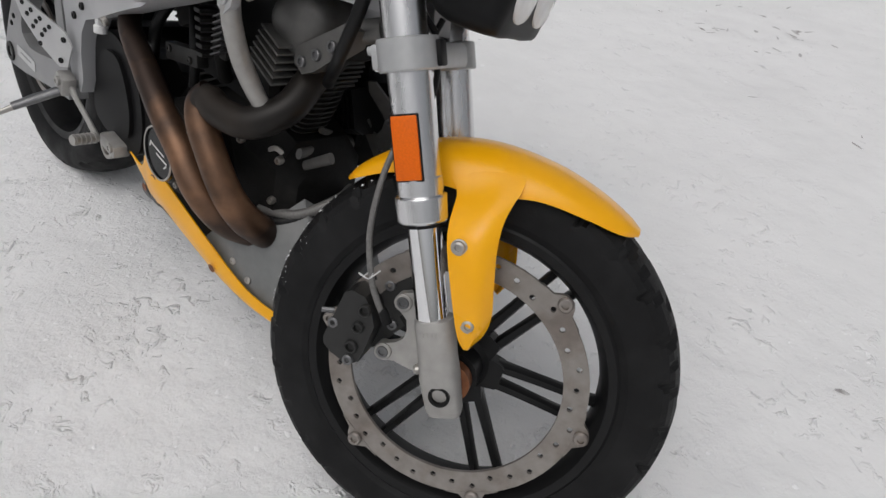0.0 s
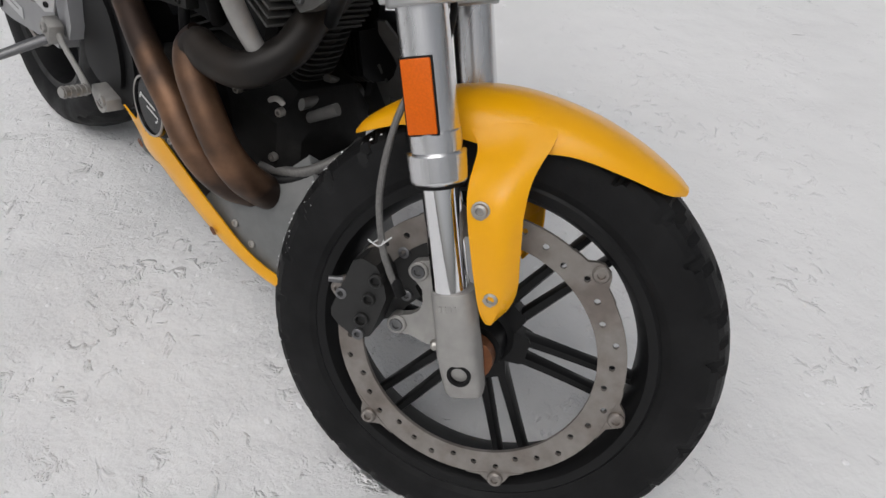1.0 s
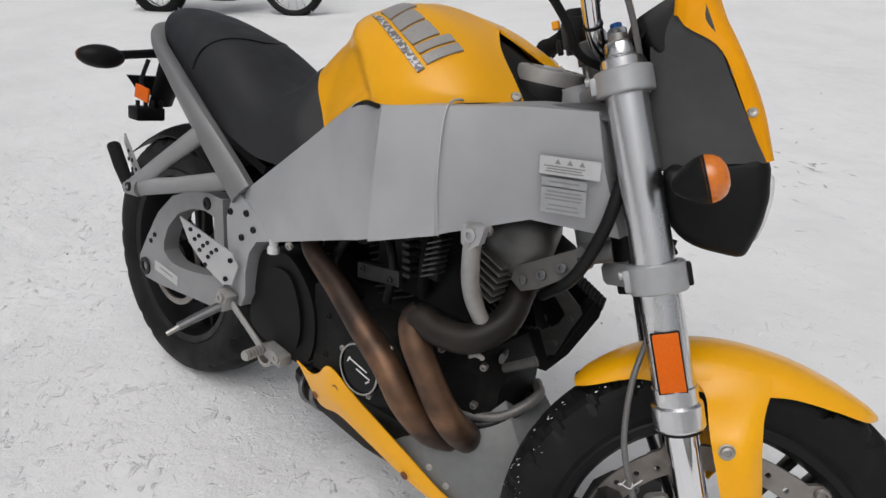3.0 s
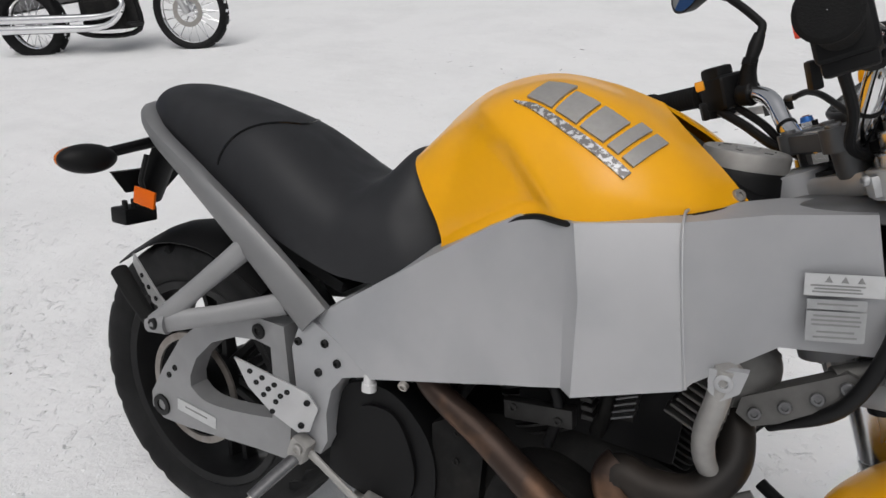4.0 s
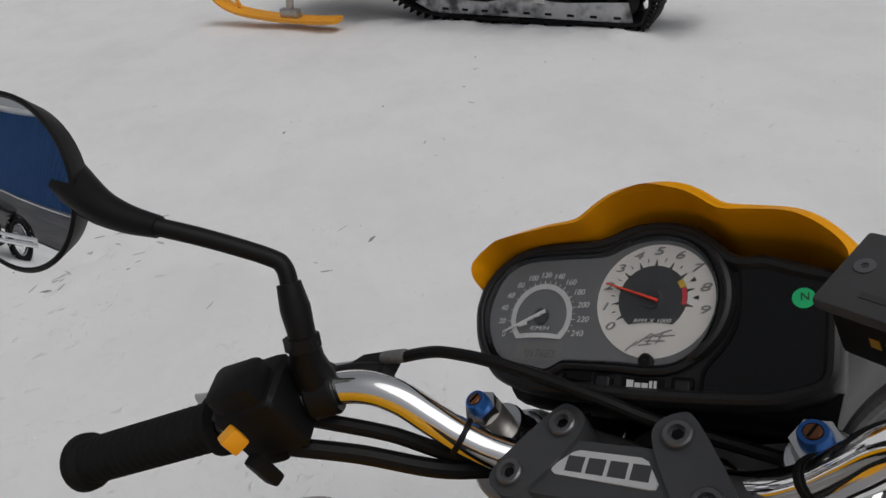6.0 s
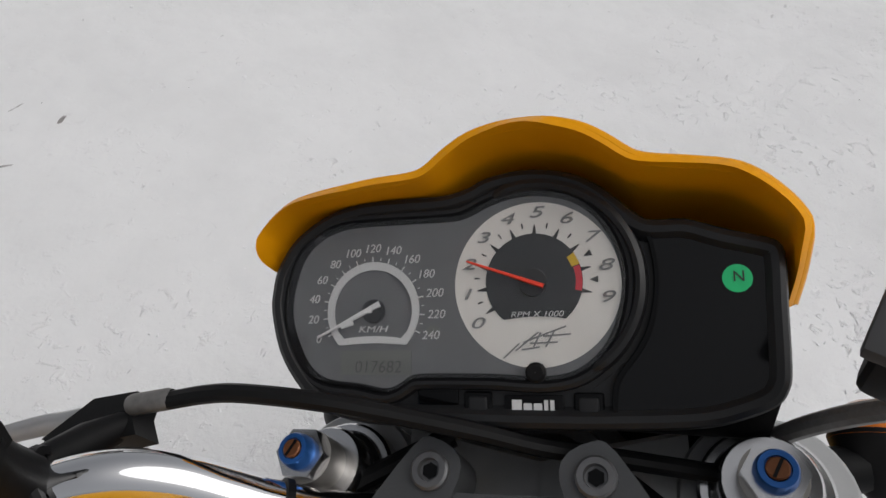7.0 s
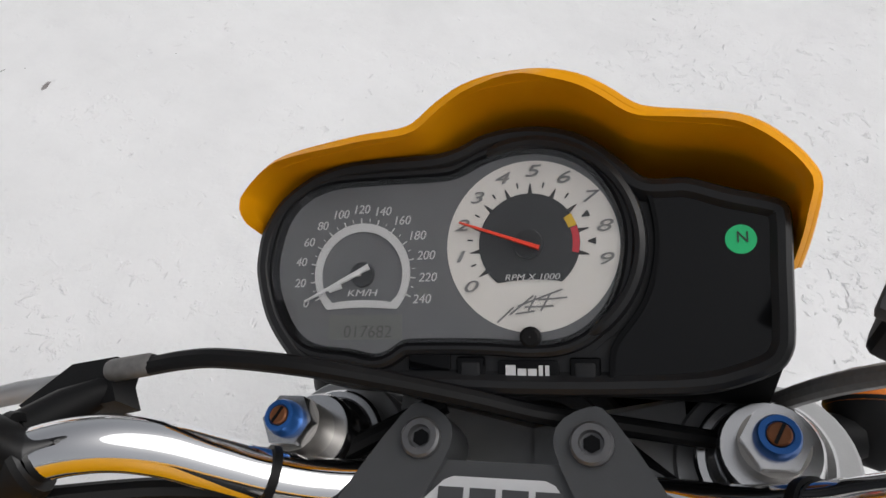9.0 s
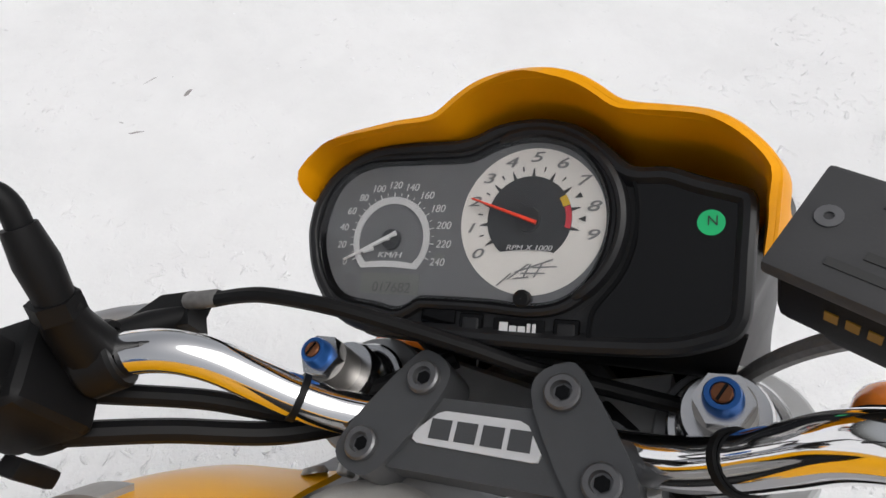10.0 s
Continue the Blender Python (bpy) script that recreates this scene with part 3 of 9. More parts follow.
def build_front_wheel():
    bm = bmesh.new()
    m = FORK
    rim = [(0.222, -0.050), (0.226, -0.047), (0.216, -0.042), (0.209, -0.030), (0.205, -0.015), (0.205, 0.015), (0.209, 0.030), (0.216, 0.042), (0.226, 0.047),
           (0.222, 0.050), (0.211, 0.048), (0.203, 0.036), (0.198, 0.016), (0.198, -0.016), (0.203, -0.036), (0.211, -0.048)]
    lathe(bm, rim, 96, m @ ROT_Y, closed=True)
    wheel = part("front_wheel", bm, BLACK, moto, "black cast wheel with six paired spokes")
    for k in range(6):
        part("spoke", spoke_pair(bmesh.new(), m @ pose(0, 0, 0, 0, -(SPOKE0 + 60 * k), 0), 0.034, 0.203, 0.0085, 0.0060, 0.0125, 0.0195, 0.0, 0.012), BLACK, wheel)
    # solid roots that join each pair of spokes to the hub
    for k in range(6):
        bm = plate(bmesh.new(), [(0.020, -0.026), (0.046, -0.0225), (0.060, -0.0200), (0.064, -0.0150), (0.063, 0.0150), (0.060, 0.0200), (0.046, 0.0225), (0.020, 0.026)], -0.013, 0.013, m @ pose(0, 0, 0, 0, -(SPOKE0 + 60 * k), 0) @ pose(0, 0, 0, 90, 0, 0), 0.003, 2)
        part("spoke_root", bm, BLACK, wheel)
    bm = bmesh.new()
    lathe(bm, [(0.0145, -0.060), (0.030, -0.060), (0.034, -0.052), (0.036, -0.020), (0.044, -0.012), (0.044, 0.012), (0.036, 0.02), (0.034, 0.055), (0.0145, 0.055)], 40, m @ ROT_Y, closed=True)
    part("hub", bm, BLACK, wheel)
    part("tyre", wheel_tyre(bmesh.new(), m @ Matrix.Translation((0.002, 0, 0)), 0.302, 0.222, 0.056), RUBBER, wheel, "black road tyre with snow in its grooves", angle=14)
    # drilled ring disc
    bm = bmesh.new()
    n, ri, ro, y, th = 36, 0.1525, 0.1870, -0.054, 0.0055
    rings = {}
    for side, yy in ((0, y - th / 2), (1, y + th / 2)):
        for k in range(n):
            a0, a1 = 2 * math.pi * k / n, 2 * math.pi * (k + 1) / n
            am = (a0 + a1) / 2
            rc = (ri + ro) / 2 + (0.0050 if k % 3 == 0 else -0.0050 if k % 3 == 1 else 0.0)
            outer = [(a0, ri), (am, ri), (a1, ri), (a1, rc), (a1, ro), (am, ro), (a0, ro), (a0, rc)]
            vo = [bm.verts.new(m @ V(r * math.cos(a), yy, r * math.sin(a))) for a, r in outer]
            cx, cz = rc * math.cos(am), rc * math.sin(am)
            er, et = V(math.cos(am), 0, math.sin(am)), V(-math.sin(am), 0, math.cos(am))
            dirs = [(-1, -1), (-1.3, 0), (-1, 1), (0, 1.3), (1, 1), (1.3, 0), (1, -1), (0, -1.3)]
            vi = []
            for dr, dt in dirs:
                u = (er * dr + et * dt).normalized() * 0.0042
                vi.append(bm.verts.new(m @ V(cx + u.x, yy, cz + u.z)))
            for i in range(8):
                bm.faces.new((vo[i], vo[(i + 1) % 8], vi[(i + 1) % 8], vi[i]))
            rings[side, k] = (vo, vi)
    for k in range(n):
        (o0, i0), (o1, i1) = rings[0, k], rings[1, k]
        for i in range(8):
            bm.faces.new((i0[i], i0[(i + 1) % 8], i1[(i + 1) % 8], i1[i]))
        for i in (0, 1, 4, 5):
            bm.faces.new((o0[i], o0[i + 1], o1[i + 1], o1[i]))
    bmesh.ops.remove_doubles(bm, verts=bm.verts, dist=1e-5)
    disc = part("brake_disc", bm, DISC, wheel, "drilled grey steel perimeter brake disc", smooth=False)
    for k in range(6):
        bm = bmesh.new()
        a = 34 + 60 * k
        t = m @ pose(0, 0, 0, 0, -a, 0)
        prof = [(0.184, -0.040), (0.188, -0.020), (0.197, -0.013), (0.2015, -0.006), (0.2015, 0.006), (0.197, 0.013), (0.188, 0.020), (0.184, 0.040)]
        plate(bm, prof, 0.0505, 0.0575, t @ pose(0, 0, 0, 90, 0, 0), 0.0012, 1)
        lathe(bm, [(0.0105, 0), (0.0105, 0.005), (0.0085, 0.0075), (0.005, 0.0075), (0.0045, 0.004), (0.0003, 0.004)], 16, t @ Matrix.Translation((0.1925, -0.057, 0)) @ ROT_Y)
        part("disc_mount", bm, DISC, wheel, "grey disc mounting tab with its bolt")
    bm = bmesh.new()
    lathe(bm, [(0.013, -0.1), (0.013, 0.088)], 24, m @ ROT_Y, caps=True)
    lathe(bm, [(0.0285, 0.060), (0.0285, 0.078), (0.024, 0.080), (0.0135, 0.080)], 28, m @ ROT_Y)
    part("axle", bm, COPPER, wheel, "axle with a copper-coloured collar")
    # valve
    bm = tube(bmesh.new(), [(0.165, -0.012, 0.092), (0.150, -0.020, 0.084)], [0.004, 0.003], 8, m)
    part("valve", bm, BLACK, wheel)
    # snow stuck to the tread and the flank
    bm = bmesh.new()
    rnd = random.Random(5)
    clumps = [(rnd.gauss(radians(150), 0.75), rnd.choice((-1, -1, -1, 1)) * rnd.uniform(0.35, 0.95)) for _ in range(30)]
    for i in range(150):
        a, edge = clumps[i % 30] if i < 130 else (rnd.uniform(0, 2 * math.pi), rnd.choice((-1, 1)) * 0.7)
        a, edge = a + rnd.gauss(0, 0.018), max(-0.99, min(0.99, edge + rnd.gauss(0, 0.07)))
        r = 0.222 + 0.080 * (0.55 + 0.45 * max(0.0, math.cos(math.asin(edge))) ** 0.85)
        s = rnd.choice((0.0004, 0.0005, 0.0007, 0.0012)) * rnd.uniform(0.7, 1.2)
        t = bmesh.new()
        bmesh.ops.create_icosphere(t, subdivisions=1, radius=s)
        for v in t.verts:
            v.co *= rnd.uniform(0.6, 1.25)
            v.co.z *= 0.5
            v.co.x *= 1.7
        merge(bm, t, m @ pose(0, 0, 0, 0, -math.degrees(a), 0) @ Matrix.Translation((r - 0.0006, edge * 0.056, 0)) @ pose(0, 0, 0, rnd.uniform(-90, 90), 90, rnd.uniform(0, 180)))
    tagged(part("clinging_snow", bm, SNOW_CLEAN, wheel, "crumbs of snow stuck to the tyre"), kind="stuff")
    return wheel


SPOKE0 = 37.5
front_wheel = build_front_wheel()


def build_fork():
    """Upside-down fork: polished upper tubes, chromed sliders, cast feet."""
    for s, side in ((-1, "right"), (1, "left")):
        at2 = FORK @ Matrix.Translation((LEG_X, s * LEG_Y, 0))
        low, high = at2 @ V(0, 0, 0.285), YOKE @ V(CAP_X, s * CAP_Y - 0.003, 0.7105)
        up = axis_to(low, high - low)
        ln = (high - low).length
        bm = lathe(bmesh.new(), [(0.027, 0.0), (0.027, ln), (0.0255, ln + 0.002), (0.0225, ln + 0.002), (0.0215, ln - 0.0005), (0.001, ln - 0.0005)], 40, up)
        top = YOKE @ Matrix.Translation((CAP_X, s * CAP_Y - 0.003, 0))
        leg = part("fork_leg", bm, POLISHED, moto, "polished upper fork tube")
        bm = lathe(bmesh.new(), [(0.0265, 0.2885), (0.0283, 0.2875), (0.0287, 0.2865), (0.0287, 0.2660), (0.0325, 0.2645), (0.0330, 0.2630), (0.0330, 0.2355), (0.0322, 0.2335), (0.0300, 0.2315), (0.022, 0.2315)], 40, at2)
        part("dust_seal", bm, POLISHED, leg, "silver fork collar", angle=9)
        bm = lathe(bmesh.new(), [(0.0215, 0.09), (0.0215, 0.235)], 40, at2)
        part("slider", bm, CHROME, leg, "chromed fork slider")
        bm = lathe(bmesh.new(), [(0.0222, 0.7080), (0.0215, 0.7140), (0.0192, 0.7160), (0.0192, 0.7300), (0.0178, 0.7325), (0.0003, 0.7325)], 32, top)
        cap = part("fork_cap", bm, POLISHED, leg, "polished steel fork cap")
        if s > 0:      # the left adjuster is screwed further out
            top = top @ Matrix.Translation((0, 0.0012, 0.0060))
        bm = lathe(bmesh.new(), [(0.0125, 0.7250), (0.0125, 0.7425), (0.0003, 0.7425)], 28, top)
        part("preload_stem", bm, STEEL, leg, "grey threaded stem")
        bm = hexnut(bmesh.new(), (0, 0, 0.7425), (0, 0, 1), 0.0122, 0.0070, top)
        part("cap_nut", bm, POLISHED, leg, "hexagonal steel nut")
        bm = lathe(bmesh.new(), [(0.0080, 0.7490), (0.0080, 0.7515), (0.0075, 0.7525), (0.0075, 0.7550), (0.0068, 0.7565), (0.0048, 0.7565), (0.0048, 0.7545), (0.0003, 0.7545)], 28, top)
        part("damping_adjuster", bm, BLUE_ANO, leg, "blue anodised adjuster")
        bm = lathe(bmesh.new(), [(0.0042, 0.7535), (0.0042, 0.7569), (0.0036, 0.7575), (0.0003, 0.7575)], 16, top)
        part("adjuster_screw", bm, COPPER, leg, "brown slotted adjuster screw")
        part("screw_slot", box(bmesh.new(), (0.0012, 0.0078, 0.0006), top @ pose(0, 0, 0.7576, 0, 0, 62)), GLOSS, leg)
        bm = lathe(bmesh.new(), [(0.0275, 0.231), (0.0275, 0.227), (0.022, 0.226)], 32, at2)
        part("seal_lip", bm, PLASTIC, leg)
        # cast foot
        rings = []
        for z, wx, wy, cy in ((0.104, 0.0245, 0.0235, 0), (0.100, 0.026, 0.025, 0), (0.05, 0.026, 0.025, 0), (0.02, 0.026, 0.024, 0.001), (0.0, 0.0255, 0.021, 0.003), (-0.03, 0.0245, 0.017, 0.006), (-0.038, 0.022, 0.014, 0.007)):
            ring = []
            for k in range(28):
                a = 2 * math.pi * k / 28
                c, sn = math.cos(a), math.sin(a)
                e = 0.55 if z < 0.03 else 0.8
                ring.append(at2 @ V(wx * abs(c) ** e * (1 if c >= 0 else -1) + 0.003, -s * cy + wy * abs(sn) ** e * (1 if sn >= 0 else -1), z))
            rings.append(ring)
        bm = bmesh.new()
        loft(bm, rings)
        foot = part("fork_foot", bm, CAST, leg, "cast grey fork foot")
        k = FORK @ Matrix.Translation((-0.003, s * 0.1165, 0)) @ (ROT_Y if s < 0 else pose(0, 0, 0, -90, 0, 0))
        bm = lathe(bmesh.new(), [(0.0145, 0.0), (0.0145, 0.0045), (0.0105, 0.0045), (0.0098, 0.002), (0.0098, -0.008), (0.0003, -0.008)], 28, k)
        part("axle_hole", bm, PLASTIC, leg)
        if s < 0:
            bm = bmesh.new()
            lathe(bm, [(0.007, 0), (0.007, 0.008), (0.004, 0.011), (0.0003, 0.011)], 16, FORK @ axis_to((-0.030, -0.100, 0.030), (-1, -0.3, 0)))
            part("pinch_bolt", bm, STEEL, leg)
            bm = bmesh.new()
            for i, w in enumerate((0.004, 0.003, 0.004, 0.003)):
                box(bm, (w, 0.0008, 0.007), FORK @ Matrix.Translation((LEG_X - 0.008 + i * 0.006, -0.1252, 0.088)))
            part("cast_mark", bm, CAST, leg)
        # reflector on the tube
        if s < 0:
            bm = box(bmesh.new(), (0.032, 0.005, 0.076), at2 @ Matrix.Translation((-0.004, -0.0285, 0.325)), 0.002)
            rf = part("reflector", bm, AMBER, leg, "amber side reflector")
            bm = box(bmesh.new(), (0.036, 0.004, 0.080), at2 @ Matrix.Translation((-0.004, -0.0265, 0.325)), 0.0015)
            part("reflector_frame", bm, PLASTIC, leg)
    # triple clamps
    for z0, z1, name, at, mt in ((0.412, 0.450, "lower_clamp", FORK, CLAMP_L), (0.667, 0.698, "upper_clamp", YOKE @ Matrix.Translation((0.002, -0.003, 0)), CLAMP_L)):
        bm = bmesh.new()
        for s in (-1, 1):
            lathe(bm, [(0.0272, z0), (0.0355, z0), (0.037, z0 + 0.002), (0.037, z1 - 0.002), (0.0355, z1), (0.0272, z1)], 40, at @ Matrix.Translation((LEG_X, s * LEG_Y, 0)))
            box(bm, (0.014, 0.016, z1 - z0 - 0.008), at @ Matrix.Translation((LEG_X - 0.036, s * 0.104, (z0 + z1) / 2)), 0.004)
        for s in (-1, 1):
            rings = []
            for y in (0.07, 0.045, 0.02, -0.001):
                w = 0.032 + (0.07 - y) * 0.15
                c = LEG_X - (0.07 - y) * 0.35
                rings.append([at @ V(c + dx * w, s * y, z0 + 0.003 + dz * (z1 - z0 - 0.006)) for dx, dz in ((-0.9, 0), (0.9, 0), (1, 0.2), (1, 0.8), (0.9, 1), (-0.9, 1), (-1, 0.8), (-1, 0.2))])
            loft(bm, rings)
        for s in (-1, 1):
            bolt(bm, (LEG_X - 0.044, s * 0.104, (z0 + z1) / 2 + 0.008), (-1, 0, 0), 0.0055, 0.004, at)
        part(name, bm, mt, moto, "silver-grey fork clamp")
    bm = lathe(bmesh.new(), [(0.022, 0.40), (0.022, 0.70)], 24, FORK @ Matrix.Translation((-0.035, 0, 0)), caps=True)
    part("steering_stem", bm, BLACK, moto)


CLAMP_L = mat("light_grey_clamp", (0.44, 0.445, 0.45), 0.42, 0.5, var=0.06, scale=60, bump=0.05, bump_scale=900)
build_fork()


def build_brake():
    """Front caliper with its bracket and hose."""
    m = FORK
    side = m @ pose(0, 0, 0, 90, 0, 0)
    # bracket: a cast fork of two arms with a boss at each end
    out = [(-0.034, 0.121), (-0.032, 0.090), (-0.018, 0.078), (-0.012, 0.020), (-0.034, 0.010), (-0.058, 0.014), (-0.080, 0.026), (-0.094, 0.028), (-0.103, 0.034), (-0.105, 0.043), (-0.100, 0.050), (-0.090, 0.052), (-0.074, 0.054), (-0.062, 0.060), (-0.056, 0.072), (-0.055, 0.088), (-0.064, 0.102), (-0.067, 0.113), (-0.062, 0.122), (-0.052, 0.126), (-0.041, 0.126)]
    br = part("caliper_bracket", plate(bmesh.new(), out, 0.056, 0.070, side, 0.003, 2), CAST, moto, "cast grey caliper bracket")
    part("web", plate(bmesh.new(), [(-0.010, 0.080), (-0.010, 0.006), (-0.036, 0.014), (-0.056, 0.024), (-0.046, 0.058), (-0.036, 0.084)], 0.062, 0.084, side, 0.006, 3), CAST, br)
    for p in ((-0.094, -0.070, 0.041), (-0.056, -0.070, 0.113)):
        t = m @ Matrix.Translation(p) @ ROT_Y
        part("boss", lathe(bmesh.new(), [(0.0128, -0.014), (0.0128, 0.003), (0.0112, 0.0045), (0.0090, 0.0045)], 24, t), CAST, br)
        part("bolt", lathe(bmesh.new(), [(0.0088, 0.002), (0.0088, 0.0045), (0.0080, 0.0060), (0.0050, 0.0060), (0.0045, 0.003), (0.0003, 0.003)], 16, t), BOLT_DARK, br)
    # caliper: an inner half over the disc and a lumpy outer half with piston bosses
    inner = [(-0.176, 0.066), (-0.170, 0.086), (-0.152, 0.112), (-0.133, 0.136), (-0.104, 0.148), (-0.066, 0.150), (-0.040, 0.138), (-0.041, 0.116), (-0.057, 0.094), (-0.070, 0.086), (-0.064, 0.072), (-0.082, 0.060), (-0.098, 0.044), (-0.126, 0.036), (-0.152, 0.038), (-0.168, 0.050)]
    cal = part("brake_caliper", plate(bmesh.new(), inner, 0.026, 0.054, side, 0.006, 3), CALIPER, moto, "charcoal six-piston brake caliper")
    outer = [(-0.168, 0.064), (-0.167, 0.074), (-0.157, 0.090), (-0.135, 0.124), (-0.127, 0.137), (-0.115, 0.140), (-0.098, 0.130), (-0.092, 0.112), (-0.091, 0.088), (-0.102, 0.068), (-0.112, 0.050), (-0.120, 0.037), (-0.134, 0.033), (-0.146, 0.039), (-0.160, 0.051)]
    part("caliper_half", plate(bmesh.new(), outer, 0.046, 0.100, side, 0.009, 3), CALIPER, cal)
    for x, z, r in ((-0.100, 0.112, 0.0090), (-0.127, 0.060, 0.0095), (-0.113, 0.088, 0.0085)):
        part("piston_plug", lathe(bmesh.new(), [(r, -0.006), (r, 0.004), (r * 0.84, 0.006), (r * 0.66, 0.006), (r * 0.6, -0.001), (0.0003, -0.001)], 22, m @ Matrix.Translation((x, -0.100, z)) @ ROT_Y), CALIPER, cal)
    for x, z, y in ((-0.134, 0.041, 0.100), (-0.150, 0.094, 0.096), (-0.078, 0.132, 0.053), (-0.082, 0.074, 0.053)):
        part("bolt", lathe(bmesh.new(), [(0.0075, -0.003), (0.0075, 0.005), (0.006, 0.006), (0.0038, 0.006), (0.0034, 0.002), (0.0003, 0.002)], 16, m @ Matrix.Translation((x, -y, z)) @ ROT_Y), BOLT_DARK, cal)
    part("bleed_nipple", tube(bmesh.new(), [(-0.152, -0.086, 0.106), (-0.168, -0.092, 0.110)], [0.005, 0.0038], 10, m), BOLT_DARK, cal)
    # hose
    pts = spline([(-0.03, -0.070, 0.345), (-0.060, -0.085, 0.29), (-0.081, -0.100, 0.22), (-0.082, -0.110, 0.160), (-0.078, -0.110, 0.130), (-0.074, -0.108, 0.112)], 8)
    part("brake_hose", tube(bmesh.new(), pts, 0.0042, 10, m), HOSE_GREY, moto, "grey braided brake hose")
    pts = spline([(-0.03, -0.070, 0.345), (-0.035, -0.066, 0.45), (0.0, -0.055, 0.60), (0.01, -0.05, 0.66)], 8)
    part("brake_hose", tube(bmesh.new(), pts, 0.0042, 10, m), PLASTIC, moto, "black brake hose behind the fork")
    bm = lathe(bmesh.new(), [(0.007, 0), (0.007, 0.016), (0.005, 0.022), (0.0003, 0.022)], 12, m @ axis_to((-0.069, -0.106, 0.096), (-0.2, -0.05, 1)))
    part("hose_fitting", bm, PLASTIC, moto)
    bm = tube(bmesh.new(), [V(-0.088 + 0.009 * math.cos(t), -0.112 + 0.009 * math.sin(t), 0.166 + 0.004 * math.sin(2 * t)) for t in np.linspace(0, 6.28, 14)], 0.0009, 6, m)
    tube(bm, [(-0.080, -0.115, 0.163), (-0.066, -0.118, 0.172)], 0.0011, 6, m)
    part("cable_tie", bm, DIAL_PRINT, moto)


build_brake()


def build_fender():
    bm = bmesh.new()
    rows = []
    # stations by angle round the axle: angle, half width, height of the flank below the crown, radius
    stations = ((116, 0.016, 0.004, 0.311), (111, 0.042, 0.014, 0.316), (100, 0.054, 0.028, 0.320), (88, 0.064, 0.05, 0.321), (76, 0.068, 0.056, 0.3185), (62, 0.066, 0.037, 0.3145), (50, 0.058, 0.026, 0.3135), (41, 0.040, 0.016, 0.3145), (37, 0.015, 0.004, 0.3140))
    for a, w, drop, r in stations:
        ar = radians(a)
        row = []
        for k in range(13):
            t = -1 + 2 * k / 12
            y = w * math.sin(t * math.pi / 2 * 1.0) * (1.0)
            rr = r - drop * (1 - math.cos(t * math.pi / 2)) ** 1.2
            row.append(FORK @ V(rr * math.cos(ar), y, rr * math.sin(ar)))
        rows.append(row)
    patch(bm, rows, 1, 5)
    thicken(bm, -0.0035)
    fender = part("front_mudguard", bm, YELLOW, moto, "glossy yellow front mudguard")

    def flank(x, z):
        """Half width of the guard's flank at a point seen from the side."""
        a, r = -math.degrees(math.atan2(z, x)), math.hypot(x, z)
        ang = [-k[0] for k in stations]
        w, drop, top = (float(np.interp(a, ang, [k[i] for k in stations])) for i in (1, 2, 3))
        c = 1 - min(1.0, max(0.0, (top - r) / drop)) ** (1 / 1.2)
        return w * math.sqrt(max(0.0, 1 - c * c))

    for s in (-1, 1):
        bm = bmesh.new()
        rows = []
        for z, x0, x1, y, by, u in ((0.300, 0.000, 0.104, 0.060, 0.0, 1.0), (0.285, 0.018, 0.112, 0.068, 0.0, 0.97), (0.270, 0.029, 0.117, 0.080, 0.002, 0.82), (0.257, 0.032, 0.112, 0.092, 0.003, 0.60), (0.245, 0.030, 0.103, 0.101, 0.004, 0.38), (0.230, 0.027, 0.0935, 0.109, 0.005, 0.18), (0.213, 0.0255, 0.0870, 0.115, 0.005, 0.05), (0.190, 0.0255, 0.0815, 0.118, 0.005, 0), (0.165, 0.026, 0.0780, 0.119, 0.005, 0), (0.140, 0.0265, 0.0745, 0.119, 0.005, 0), (0.115, 0.027, 0.0710, 0.117, 0.005, 0), (0.097, 0.0275, 0.0650, 0.115, 0.005, 0), (0.082, 0.0285, 0.0560, 0.112, 0.004, 0), (0.072, 0.031, 0.0460, 0.110, 0.003, 0), (0.066, 0.034, 0.039, 0.109, 0.001, 0)):
            row = []
            for k in range(7):
                t = k / 6
                x = x0 + (x1 - x0) * t
                yy = y + by * math.sin(math.pi * t) - 0.010 * max(0, t - 0.75) / 0.25
                yy = (1 - u) * yy + u * (flank(x, z) + 0.006 * (1 - u) - 0.0005 - 0.002 * t ** 6)
                row.append(FORK @ V(x, s * yy, z))
            rows.append(row)
        patch(bm, rows, 1, 3)
        thicken(bm, 0.003 * s)
        part("mudguard_arm", bm, YELLOW, fender)
        for x, y, z in ((0.041, 0.1230, 0.203), (0.044, 0.120, 0.101)):
            bm = lathe(bmesh.new(), [(0.0105, 0), (0.0105, 0.001), (0.0085, 0.0016), (0.0075, 0.005), (0.0045, 0.006), (0.004, 0.003), (0.0003, 0.003)], 18, FORK @ axis_to((x, s * y, z), (0, s, 0.05)))
            part("screw", bm, STEEL, fender, "steel screw with a washer")


build_fender()

